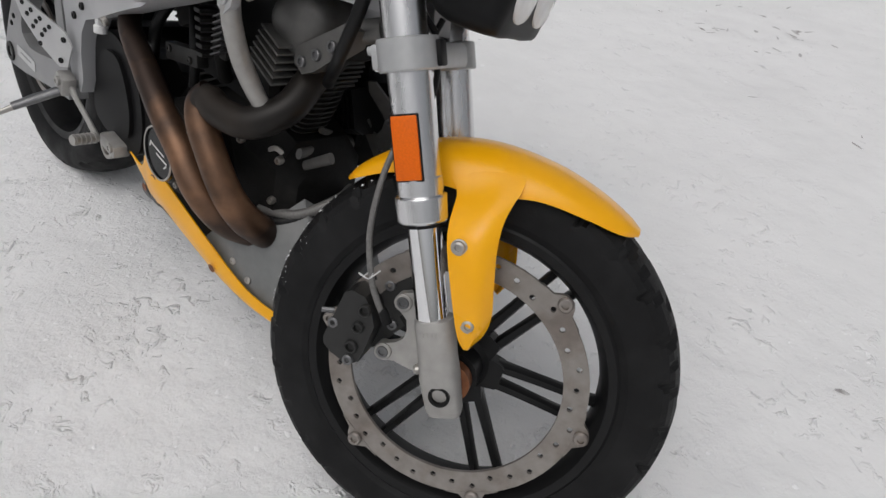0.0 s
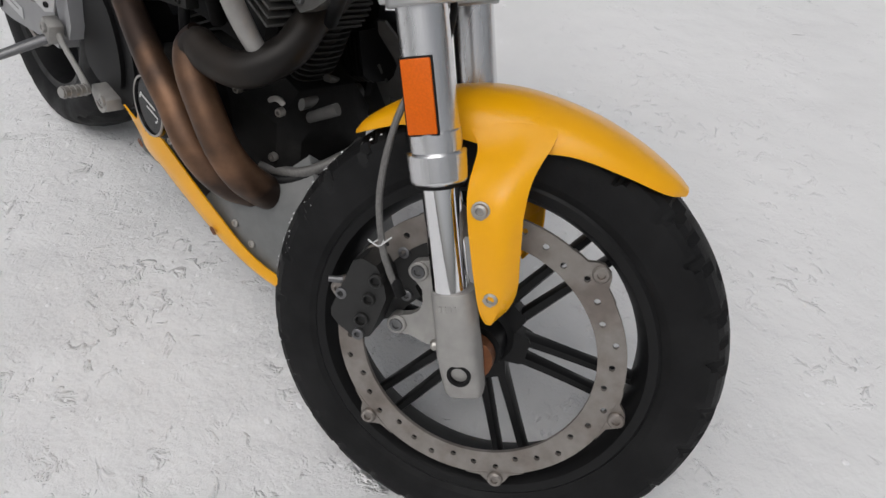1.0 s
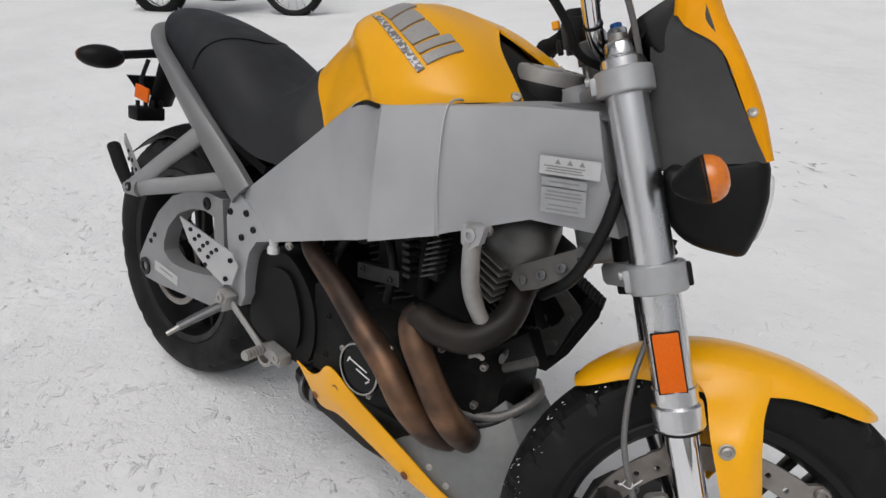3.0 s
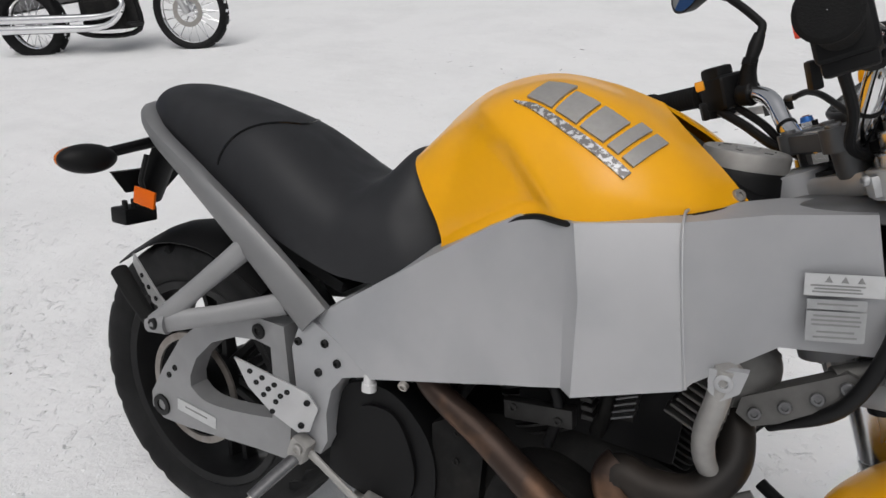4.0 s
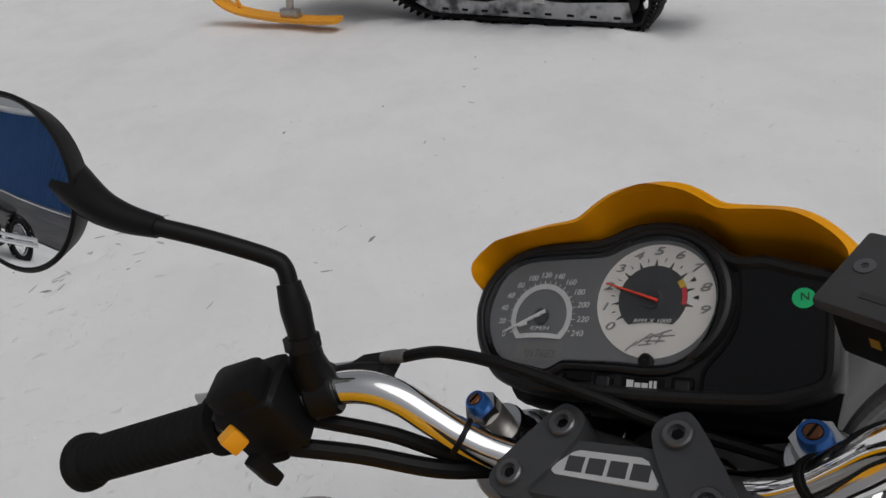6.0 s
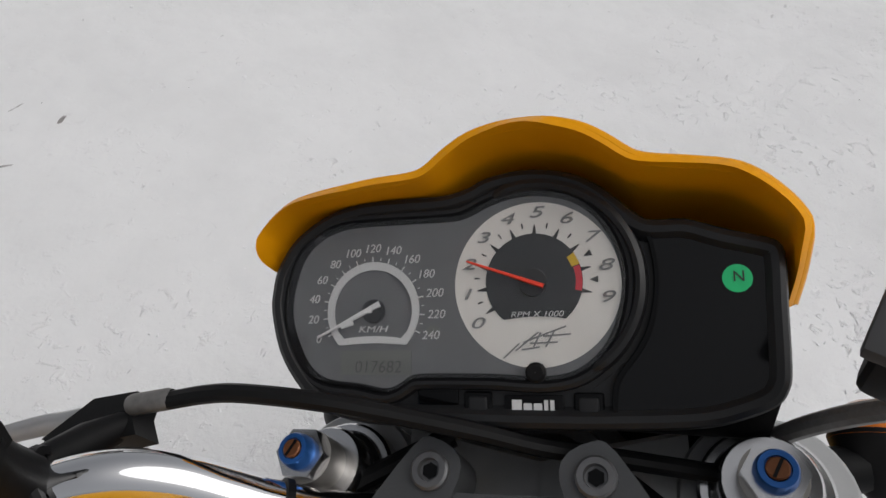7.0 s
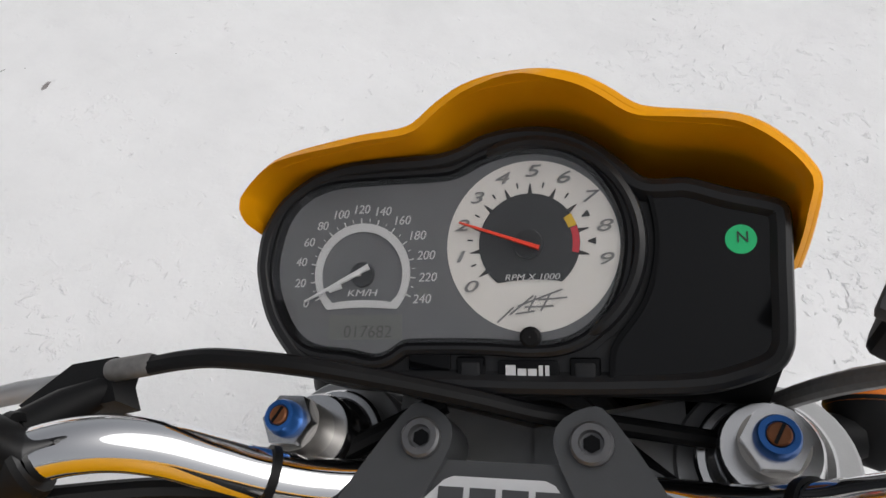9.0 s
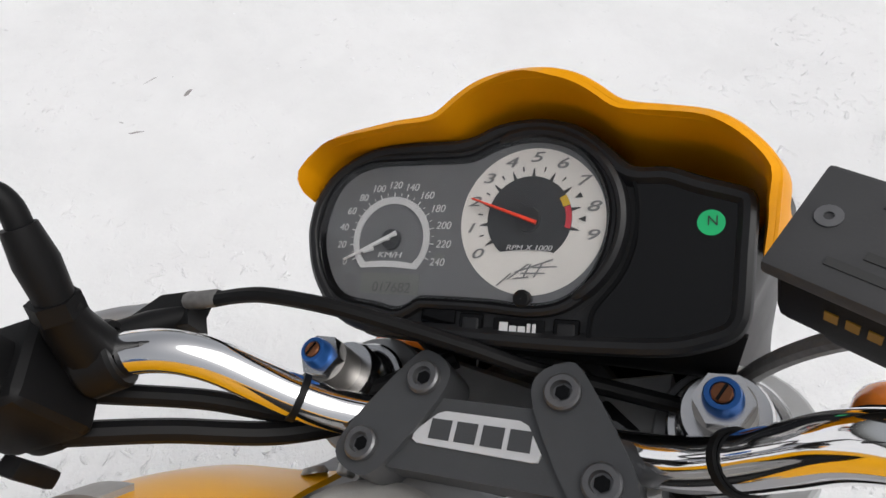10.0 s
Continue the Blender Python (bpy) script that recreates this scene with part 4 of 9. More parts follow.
# ---- frame and bodywork
def build_frame():
    # cross sections from the steering head to the rear: outer bottom, mid, top, then inner top, inner bottom
    st = [
        [(-0.195, -0.070, 0.742), (-0.222, -0.098, 0.830), (-0.243, -0.108, 0.905), (-0.245, -0.045, 0.912), (-0.195, -0.03, 0.745)],
        [(-0.307, -0.123, 0.746), (-0.322, -0.146, 0.822), (-0.335, -0.150, 0.898), (-0.335, -0.085, 0.906), (-0.307, -0.075, 0.75)],
        [(-0.381, -0.214, 0.718), (-0.396, -0.215, 0.795), (-0.412, -0.196, 0.886), (-0.414, -0.125, 0.892), (-0.381, -0.14, 0.720)],
        [(-0.388, -0.231, 0.714), (-0.402, -0.226, 0.792), (-0.418, -0.199, 0.885), (-0.420, -0.125, 0.893), (-0.388, -0.14, 0.717)],
        [(-0.503, -0.240, 0.674), (-0.508, -0.236, 0.790), (-0.530, -0.210, 0.868), (-0.540, -0.135, 0.884), (-0.503, -0.15, 0.674)],
        [(-0.524, -0.212, 0.668), (-0.531, -0.214, 0.782), (-0.556, -0.197, 0.871), (-0.566, -0.13, 0.884), (-0.516, -0.14, 0.671)],
        [(-0.566, -0.2015, 0.652), (-0.580, -0.2055, 0.760), (-0.605, -0.189, 0.862), (-0.615, -0.125, 0.872), (-0.566, -0.135, 0.655)],
        [(-0.605, -0.196, 0.640), (-0.620, -0.201, 0.740), (-0.645, -0.182, 0.839), (-0.655, -0.12, 0.850), (-0.605, -0.13, 0.643)],
        [(-0.690, -0.184, 0.612), (-0.715, -0.186, 0.698), (-0.745, -0.164, 0.775), (-0.755, -0.11, 0.782), (-0.690, -0.12, 0.615)],
        [(-0.838, -0.158, 0.562), (-0.900, -0.152, 0.600), (-0.965, -0.140, 0.628), (-0.970, -0.09, 0.630), (-0.838, -0.10, 0.566)],
    ]
    right = bmesh.new()
    loft(right, [[Vector(p) for p in r] for r in st])
    bevel(right, 0.013, 4, 14)
    left = mirrored(right)
    for v in left.verts:
        k = min(1.0, max(0.0, (v.co.x + 0.50) / 0.12))
        v.co.y *= 1 - 0.22 * k
        v.co.z -= 0.030 * k
    part("frame_spar", right, FRAME, moto, "silver aluminium frame spar, smudged and wet in places")
    part("frame_spar", left, FRAME, moto, "silver aluminium frame spar")
    bm = lathe(bmesh.new(), [(0.040, 0.70), (0.040, 0.93)], 28, I4 @ pose(0, 0, 0, 0, 0, 0) @ Matrix.Translation((0.02, 0, 0.0)) @ pose(0, 0, 0, 0, -22, 0) @ Matrix.Translation((0.02, 0, 0.06)), caps=True)
    part("steering_head", bm, FRAME, moto)
    # dark skin added over both spars' fronts, for the dim reflection on their tops
    rows = []
    for x, w, z in ((-0.195, 0.062, 0.902), (-0.205, 0.082, 0.912), (-0.243, 0.103, 0.916), (-0.285, 0.122, 0.909), (-0.316, 0.130, 0.899), (-0.326, 0.130, 0.888)):
        rows.append([V(x - (0.0 if x > -0.3 else 0.035 * t * t), w * t * (0.6 if t > 0 else 1.0), z - 0.004 * abs(t) ** 2 - 0.018 * abs(t) ** 12) for t in np.linspace(-1, 1, 17)])
    bm = bmesh.new()
    patch(bm, rows, 2, 4)
    cap = part("head_casting", thicken(bm, -0.004), HEAD_GREY, moto, "dark grey skin added over the front of the frame spars")
    bm = lathe(bmesh.new(), [(0.046, 0.0), (0.046, 0.006), (0.043, 0.009), (0.036, 0.009), (0.034, 0.014), (0.026, 0.014)], 36, Matrix.Translation((-0.245, 0, 0.912)) @ pose(0, 0, 0, 0, -22, 0))
    part("bearing_ring", bm, HEAD_GREY, cap)
    # the weld bead at the spar's joint
    pts = spline([(-0.386, -0.225, 0.714), (-0.400, -0.224, 0.792), (-0.417, -0.200, 0.884), (-0.419, -0.14, 0.8925)], 6)
    part("weld_seam", tube(bmesh.new(), pts, 0.0018, 8), FRAME, moto)
    # rear casting that carries the foot rests
    for s in (-1, 1):
        bm = bmesh.new()
        out = [(-0.838, 0.563), (-0.880, 0.590), (-0.968, 0.632), (-0.985, 0.610), (-1.000, 0.570), (-0.992, 0.50), (-0.985, 0.43), (-0.970, 0.392), (-0.940, 0.39), (-0.925, 0.42), (-0.928, 0.47), (-0.918, 0.515), (-0.895, 0.545)]
        plate(bm, out, 0.105, 0.152, pose(0, 0, 0, 90, 0, 0) if s < 0 else Matrix.Diagonal((1, -1, 1, 1)) @ pose(0, 0, 0, 90, 0, 0), 0.006)
        fr = part("rear_frame_casting", bm, FRAME, moto, "silver cast rear frame section")
        if s < 0:
            for x, z in ((-0.972, 0.625), (-0.985, 0.585), (-0.943, 0.541), (-0.93, 0.595), (-0.905, 0.567)):
                part("bolt", bolt(bmesh.new(), (x, -0.153, z), (0, -1, 0), 0.007, 0.004), BLACK, fr)
    bm = lathe(bmesh.new(), [(0.0003, 0.0), (0.012, 0.0), (0.012, 0.012), (0.009, 0.014), (0.009, 0.028), (0.0003, 0.028)], 16, axis_to((-0.848, -0.145, 0.535), (0, 0, 1)))
    part("frame_plug", bm, DIAL_PRINT, moto)
    for p in ((-0.77, -0.168, 0.577), (-0.345, -0.165, 0.725)):
        part("bolt", bolt(bmesh.new(), p, (0, -1, -0.4), 0.008, 0.006), STEEL, moto)
    # stickers near the steering head
    o, ex, ez = V(-0.2985, -0.1398, 0.840), V(0.112, 0.046, 0.004).normalized(), V(-0.12, -0.02, 1).normalized()
    nrm = ex.cross(ez)
    m = Matrix((ex, ez, nrm if nrm.y < 0 else -nrm)).transposed().to_4x4()
    m.translation = o
    m = m @ Matrix.Translation((0, 0, 0.0012))
    lb = part("warning_label", box(bmesh.new(), (0.080, 0.024, 0.0006), m @ Matrix.Translation((0.040, -0.012, 0))), LABEL, moto, "white warning label")
    for i, (w, y) in enumerate(((0.054, -0.0125), (0.046, -0.016), (0.050, -0.0195))):
        part("print", box(bmesh.new(), (w, 0.0018, 0.0004), m @ Matrix.Translation((0.033, y, 0.0006))), INK_GREY, lb)
    for x in (0.024, 0.040, 0.056):
        part("symbol", plate(bmesh.new(), [(x - 0.004, -0.009), (x + 0.004, -0.009), (x, -0.002)], 0.0003, 0.0008, m), INK_GREY, lb)
    for y0, h, mt, rows in ((-0.028, 0.011, LABEL_GREY, ((0.04, -0.033), )), (-0.041, 0.034, LABEL_GREY, ((0.046, -0.046), (0.050, -0.051), (0.048, -0.056), (0.038, -0.064), (0.044, -0.070)))):
        lb = part("data_label", box(bmesh.new(), (0.060, h, 0.0006), m @ Matrix.Translation((0.034, y0 - h / 2, 0))), mt, moto, "grey foil data label")
        for w, y in rows:
            part("print", box(bmesh.new(), (w, 0.0020, 0.0004), m @ Matrix.Translation((0.034, y, 0.0006))), INK_GREY, lb)


build_frame()

TANK_ROWS = [
    [(-0.494, 0, 0.998), (-0.560, 0, 1.018), (-0.645, 0, 1.027), (-0.732, 0, 1.003), (-0.793, 0, 0.957), (-0.846, 0, 0.900)],
    [(-0.448, -0.050, 0.966), (-0.501, -0.085, 0.992), (-0.580, -0.110, 1.011), (-0.683, -0.105, 0.992), (-0.764, -0.085, 0.941), (-0.822, -0.075, 0.892)],
    [(-0.400, -0.078, 0.930), (-0.452, -0.138, 0.950), (-0.530, -0.172, 0.955), (-0.645, -0.160, 0.956), (-0.738, -0.130, 0.906), (-0.786, -0.118, 0.860)],
    [(-0.372, -0.090, 0.905), (-0.425, -0.165, 0.905), (-0.515, -0.200, 0.908), (-0.612, -0.186, 0.894), (-0.703, -0.158, 0.846), (-0.750, -0.140, 0.817)],
    [(-0.363, -0.094, 0.896), (-0.418, -0.168, 0.886), (-0.505, -0.204, 0.866), (-0.592, -0.190, 0.863), (-0.682, -0.167, 0.810), (-0.730, -0.150, 0.778)],
]


def sheet_polygons(grid):
    n = len(grid[0])
    return [p for row in grid for p in row], [(j * n + i, j * n + i + 1, (j + 1) * n + i + 1, (j + 1) * n + i) for j in range(len(grid) - 1) for i in range(n - 1)]


def lean_left(bm):
    """The left flank reaches a little further forward and down."""
    for v in bm.verts:
        if v.co.y > 0:
            k = min(1.0, v.co.y / 0.09) * min(1.0, max(0.0, (v.co.x + 0.70) / 0.25))
            v.co.x += 0.026 * k
            v.co.z -= 0.014 * k
    return bm


def build_tank():
    bm = bmesh.new()
    grid = patch(bm, TANK_ROWS, 11, 11)

    def ease(v, lo, hi):
        v = min(1.0, max(0.0, (v - lo) / (hi - lo)))
        return v * v * (3 - 2 * v)

    # the hollow for the knee, under a soft crease that runs down and forward
    for j, row in enumerate(grid):
        g = j / (len(grid) - 1)
        for v in row:
            x, z = v.co.x, v.co.z
            d = 0.75 * (float(np.interp(x, (-0.80, -0.697, -0.63, -0.576, -0.545, -0.50), (1.0, 0.984, 0.951, 0.900, 0.862, 0.790))) - z)
            near = math.exp(-(d / 0.018) ** 2) * (1 - ease(x, -0.56, -0.52)) * ease(x, -0.76, -0.68)
            v.co.y += (0.013 * ease(d, -0.004, 0.034) * ease(x, -0.83, -0.72) * (1 - 0.85 * ease(g, 0.86, 1.0)) - 0.004 * near) * min(1.0, -v.co.y / 0.06)
    dense = [[v.co.copy() for v in row] for row in grid]
    both(bm)
    lean_left(bm)
    thicken(bm, 0.004)
    tank = part("tank_cover", bm, YELLOW, moto, "glossy yellow tank cover")
    part("trim_edge", tube(bmesh.new(), [p + V(0, -0.001, -0.001) for p in dense[-1]], 0.004, 8), PLASTIC, tank, "black rubber edge")
    for s in (-1, 1):
        part("screw", lathe(bmesh.new(), [(0.0085, 0), (0.0085, 0.001), (0.0065, 0.004), (0.003, 0.004), (0.003, 0.002), (0.0003, 0.002)], 16, axis_to((-0.377 if s < 0 else -0.351, s * 0.0995, 0.9045 if s < 0 else 0.8905), (0.55, s * 0.65, 0.55))), STEEL, tank)
    surf = BVHTree.FromPolygons(*sheet_polygons(dense))

    def on_tank(p):
        q, n, _, _ = surf.find_nearest(p)
        if n.dot(V(0.2, -0.6, 0.7)) < 0:
            n = -n
        return q, n

    a, b = V(-0.618, -0.101, 1.029), V(-0.457, -0.131, 0.955)     # top edge of the badge's field
    c, d = V(-0.633, -0.136, 1.008), V(-0.480, -0.179, 0.933)     # bottom edge

    def badge(us, vs, lift, low=None):
        """A thin raised sheet over a grid of the badge's field; low gives each column's own upper edge."""
        bm = bmesh.new()
        rows = []
        for j, v in enumerate(vs):
            row = []
            for i, u in enumerate(us):
                w = v if low is None else low[i] + (vs[-1] - low[i]) * j / (len(vs) - 1)
                q, n = on_tank((a * (1 - u) + b * u) * (1 - w) + (c * (1 - u) + d * u) * w)
                row.append((q, n))
            rows.append(row)
        top = [[bm.verts.new(q + n * lift) for q, n in r] for r in rows]
        for r0, r1 in zip(top, top[1:]):
            for i in range(len(r0) - 1):
                bm.faces.new((r0[i], r0[i + 1], r1[i + 1], r1[i]))
        edge = [(0, i) for i in range(len(us))] + [(j, len(us) - 1) for j in range(1, len(vs))] + [(len(vs) - 1, i) for i in range(len(us) - 2, -1, -1)] + [(j, 0) for j in range(len(vs) - 2, 0, -1)]
        foot = [bm.verts.new(rows[j][i][0] - rows[j][i][1] * 0.001) for j, i in edge]
        for k in range(len(edge)):
            e0, e1 = edge[k], edge[(k + 1) % len(edge)]
            bm.faces.new((foot[k], foot[(k + 1) % len(edge)], top[e1[0]][e1[1]], top[e0[0]][e0[1]]))
        return bm

    # the maker's mark as five plain slanted blocks
    for u0, u1, v0 in ((0.0, 0.27, 0.0), (0.31, 0.51, 0.22), (0.545, 0.745, 0.22), (0.78, 0.87, 0.0), (0.905, 1.0, 0.0)):
        for s in (1, -1):
            bm = badge(np.linspace(u0, u1, 9), np.linspace(v0, 1.0, 9), 0.0036)
            part("badge_block", bm if s > 0 else lean_left(mirrored(bm)), LOGO, tank, "grey block of the badge")
    for s in (1, -1):
        us = np.linspace(-0.09, 1.02, 15)
        bm = badge(us, np.linspace(1.12, 1.34, 4), 0.0036, [1.12 + 0.20 * max(0.0, 1 - i / 3) for i in range(15)])
        part("badge_strip", bm if s > 0 else lean_left(mirrored(bm)), DECAL_MIX, tank, "worn silver strip under the badge")
    # black intake shroud and filler cap
    bm = bmesh.new()
    patch(bm, [[(-0.545, 0.0, 1.003), (-0.47, 0, 0.972), (-0.39, 0, 0.922), (-0.31, 0, 0.892)],
               [(-0.50, -0.055, 0.982), (-0.445, -0.064, 0.945), (-0.37, -0.068, 0.906), (-0.315, -0.058, 0.882)],
               [(-0.45, -0.085, 0.93), (-0.42, -0.090, 0.91), (-0.36, -0.088, 0.89), (-0.315, -0.07, 0.87)]], 5, 4)
    both(bm)
    part("intake_shroud", bm, PLASTIC, moto, "black shroud under the tank cover")
    m = Matrix.Translation((-0.385, 0.0, 0.934)) @ pose(0, 0, 0, 0, 4, 0)
    bm = lathe(bmesh.new(), [(0.064, -0.05), (0.062, -0.012), (0.058, -0.006), (0.053, -0.008)], 48, m)
    part("filler_collar", bm, PLASTIC, moto, "black collar round the filler")
    bm = lathe(bmesh.new(), [(0.053, -0.05), (0.0525, 0.010), (0.051, 0.0135), (0.048, 0.015), (0.044, 0.0155), (0.0405, 0.0145), (0.020, 0.0148), (0.0005, 0.015)], 48, m)
    cap = part("filler_cap", bm, CAST, moto, "round grey filler cap")
    part("cap_knob", box(bmesh.new(), (0.030, 0.007, 0.004), m @ Matrix.Translation((0, 0, 0.0160)) @ pose(0, 0, 0, 0, 0, 35), 0.0018), ALU, cap)
    for k in (20, 75, 140, 200, 260, 320):
        part("cap_mark", box(bmesh.new(), (0.010, 0.0016, 0.0008), m @ pose(0, 0, 0, 0, 0, k) @ Matrix.Translation((0.034, 0, 0.0150)) @ pose(0, 0, 0, 0, 0, 70)), INK, cap)


build_tank()


def build_seat():
    st = [(-1.462, 0.928, 0.020, 0.912), (-1.445, 0.946, 0.045, 0.905), (-1.41, 0.965, 0.068, 0.893), (-1.36, 0.972, 0.086, 0.876), (-1.27, 0.962, 0.104, 0.842), (-1.18, 0.942, 0.120, 0.802), (-1.11, 0.922, 0.131, 0.772), (-1.05, 0.893, 0.140, 0.748), (-0.985, 0.858, 0.146, 0.728), (-0.925, 0.842, 0.146, 0.712), (-0.885, 0.868, 0.140, 0.708), (-0.855, 0.900, 0.118, 0.712), (-0.835, 0.908, 0.095, 0.74)]
    prof = spline([(x, top, 0) for x, top, w, bot in st], 3)
    wid = spline([(w, bot, 0) for x, top, w, bot in st], 3)
    rings = []
    for p, q in zip(prof, wid):
        x, top, w, bot = p.x, p.y, q.x, q.y
        ring = []
        for k in range(28):
            t = math.pi * k / 27
            c, s = math.cos(t), math.sin(t)
            slope = (bot + top) / 2
            ring.append(V(x + 0.10 * (1 - s) * (1 if x > -0.9 else 0), -w * abs(c) ** 0.75 * (1 if c >= 0 else -1), bot + (top - bot) * abs(s) ** 0.62))
        rings.append(ring)
    bm = bmesh.new()
    loft(bm, rings)
    seat = part("seat", bm, VINYL, moto, "charcoal vinyl dual seat with a cross seam", angle=60)
    # the seam between rider's and pillion's part
    px = [p.x for p in prof]

    def on_seat(x, t, lift):
        top, w, bot = (float(np.interp(x, px, col)) for col in ([p.y for p in prof], [q.x for q in wid], [q.y for q in wid]))
        c, s = math.cos(t), math.sin(t)
        return V(x, -(w + lift) * abs(c) ** 0.75 * (1 if c >= 0 else -1), bot + (top + lift - bot) * abs(s) ** 0.62)

    line = [on_seat(-1.098 - 0.105 * (1 - math.sin(t)) ** 0.55, t, 0.0004) for t in np.linspace(0.12, math.pi - 0.12, 60)]
    part("seam", tube(bmesh.new(), line, 0.0022, 6), GLOSS, seat)
    # tail rails, one on each side and joined behind the seat
    for s in (-1, 1):
        pts = spline([(-0.955, -0.146, 0.628), (-1.03, -0.156, 0.700), (-1.12, -0.155, 0.766), (-1.25, -0.134, 0.834), (-1.37, -0.102, 0.884), (-1.44, -0.060, 0.915), (-1.472, 0.0, 0.925)], 6)
        hs = [0.032, 0.030, 0.026, 0.019, 0.014, 0.011, 0.010]
        bm = bmesh.new()
        rings = []
        for k, p in enumerate(pts):
            d = (pts[min(k + 1, len(pts) - 1)] - pts[max(k - 1, 0)]).normalized()
            up = V(0, 0, 1) - d * d.z
            up.normalize()
            side = d.cross(up)
            h = float(np.interp(k / (len(pts) - 1), np.linspace(0, 1, len(hs)), hs))
            rings.append([p + up * (a * h) + side * (b * 0.015) for a, b in ((-1, -0.4), (-0.8, -0.8), (-0.3, -1.05), (0.3, -1.05), (0.8, -0.8), (1, -0.4), (1, 0.5), (0.8, 1), (-0.8, 1), (-1, 0.5))])
        loft(bm, rings)
        if s > 0:
            bm = mirrored(bm)
        part("tail_rail", bm, RAIL, moto, "grey seat rail sweeping up to the tail")
    # dark undertray
    bm = bmesh.new()
    rows = [[(-1.45, y, 0.905), (-1.3, y * 1.9, 0.83), (-1.1, y * 2.3, 0.75), (-0.92, y * 2.4, 0.69)] for y in (-0.05, 0.0, 0.05)]
    patch(bm, rows, 4, 3)
    thicken(bm, 0.02)
    part("undertray", bm, PLASTIC, moto)


build_seat()

# ---- engine, exhaust, belly pan


def fin_stack(bm, m, n, w, d, pitch, th):
    """Cooling fins stacked along z of m."""
    for i in range(n):
        k = 1.0 - 0.10 * abs(i - n / 2) / n
        box(bm, (w * k, d * k, th), m @ Matrix.Translation((0, 0, i * pitch)), 0.0015, 1)
    return bm


def build_engine():
    bm = bmesh.new()
    rings = []
    for x, z0, z1, w in ((-0.345, 0.33, 0.46, 0.060), (-0.37, 0.28, 0.50, 0.085), (-0.46, 0.25, 0.53, 0.100), (-0.60, 0.25, 0.53, 0.105), (-0.72, 0.27, 0.50, 0.100), (-0.86, 0.29, 0.50, 0.092), (-0.94, 0.33, 0.47, 0.070)):
        rings.append([V(x, w * a, z0 + (z1 - z0) * b) for a, b in ((-0.6, 0), (0.6, 0), (1, 0.2), (1, 0.8), (0.6, 1), (-0.6, 1), (-1, 0.8), (-1, 0.2))])
    loft(bm, rings)
    bevel(bm, 0.012, 3)
    part("crankcase", bm, CASE, moto, "black crinkle-finished crankcase")
    # cam cover with the round badge
    bm = bmesh.new()
    out = [(-0.610, 0.382), (-0.560, 0.358), (-0.505, 0.362), (-0.472, 0.392), (-0.465, 0.435), (-0.490, 0.483), (-0.550, 0.508), (-0.605, 0.495), (-0.630, 0.450), (-0.628, 0.408)]
    plate(bm, [(p.x, p.y) for p in spline([(x, y, 0) for x, y in out], 4, True)], 0.098, 0.160, pose(0, 0, 0, 90, 0, 0), 0.012, 3)
    lathe(bm, [(0.050, -0.03), (0.050, 0.018), (0.047, 0.022), (0.0003, 0.022)], 40, Matrix.Translation((-0.545, -0.160, 0.428)) @ ROT_Y)
    cover = part("cam_cover", bm, CASE, moto, "black cam cover")
    for x, z in ((-0.616, 0.43), (-0.592, 0.490), (-0.502, 0.475), (-0.478, 0.41), (-0.54, 0.368)):
        part("bolt", bolt(bmesh.new(), (x, -0.160, z), (0, -1, 0), 0.0055, 0.004), STEEL, cover)
    m = Matrix.Translation((-0.545, -0.183, 0.428)) @ ROT_Y
    bm = lathe(bmesh.new(), [(0.046, -0.002), (0.046, 0.005), (0.044, 0.0065), (0.0425, 0.0065), (0.0415, 0.004), (0.0003, 0.004)], 48, m)
    md = part("round_badge", bm, GLOSS, cover, "round black cover badge with a silver rim")
    bm = lathe(bmesh.new(), [(0.0455, 0.0045), (0.0455, 0.0072), (0.0425, 0.0072), (0.0425, 0.0045)], 48, m, closed=True)
    part("badge_rim", bm, STEEL, cover)
    for x, y, w, a in ((-0.004, 0.006, 0.046, -12), (0.010, -0.006, 0.034, -12), (-0.026, 0.008, 0.012, 60), (0.022, -0.016, 0.010, 40)):
        part("badge_stroke", box(bmesh.new(), (w, 0.0024, 0.001), m @ pose(x, y, 0.0048, 0, 0, a)), DIAL_PRINT, cover)
    # rear pulley cover
    bm = bmesh.new()
    out = [(-0.93, 0.345), (-0.78, 0.320), (-0.735, 0.36), (-0.735, 0.44), (-0.77, 0.50), (-0.83, 0.535), (-0.905, 0.52), (-0.925, 0.44)]
    plate(bm, [(p.x, p.y) for p in spline([(x, y, 0) for x, y in out], 4, True)], 0.080, 0.128, pose(0, 0, 0, 90, 0, 0), 0.010, 3)
    inner = [(-0.895, 0.375), (-0.79, 0.350), (-0.765, 0.39), (-0.775, 0.45), (-0.81, 0.500), (-0.870, 0.495), (-0.895, 0.44)]
    plate(bm, [(p.x, p.y) for p in spline([(x, y, 0) for x, y in inner], 4, True)], 0.120, 0.136, pose(0, 0, 0, 90, 0, 0), 0.007, 3)
    part("pulley_cover", bm, PLASTIC, moto, "black plastic pulley cover")
    bm = bmesh.new()
    plate(bm, [(-0.735, 0.33), (-0.66, 0.33), (-0.655, 0.50), (-0.70, 0.53), (-0.745, 0.50)], 0.08, 0.122, pose(0, 0, 0, 90, 0, 0), 0.008, 2)
    for z in (0.37, 0.45, 0.50):
        bolt(bm, (-0.70, -0.122, z), (0, -1, 0), 0.006, 0.003)
    part("side_cover", bm, CASE, moto)
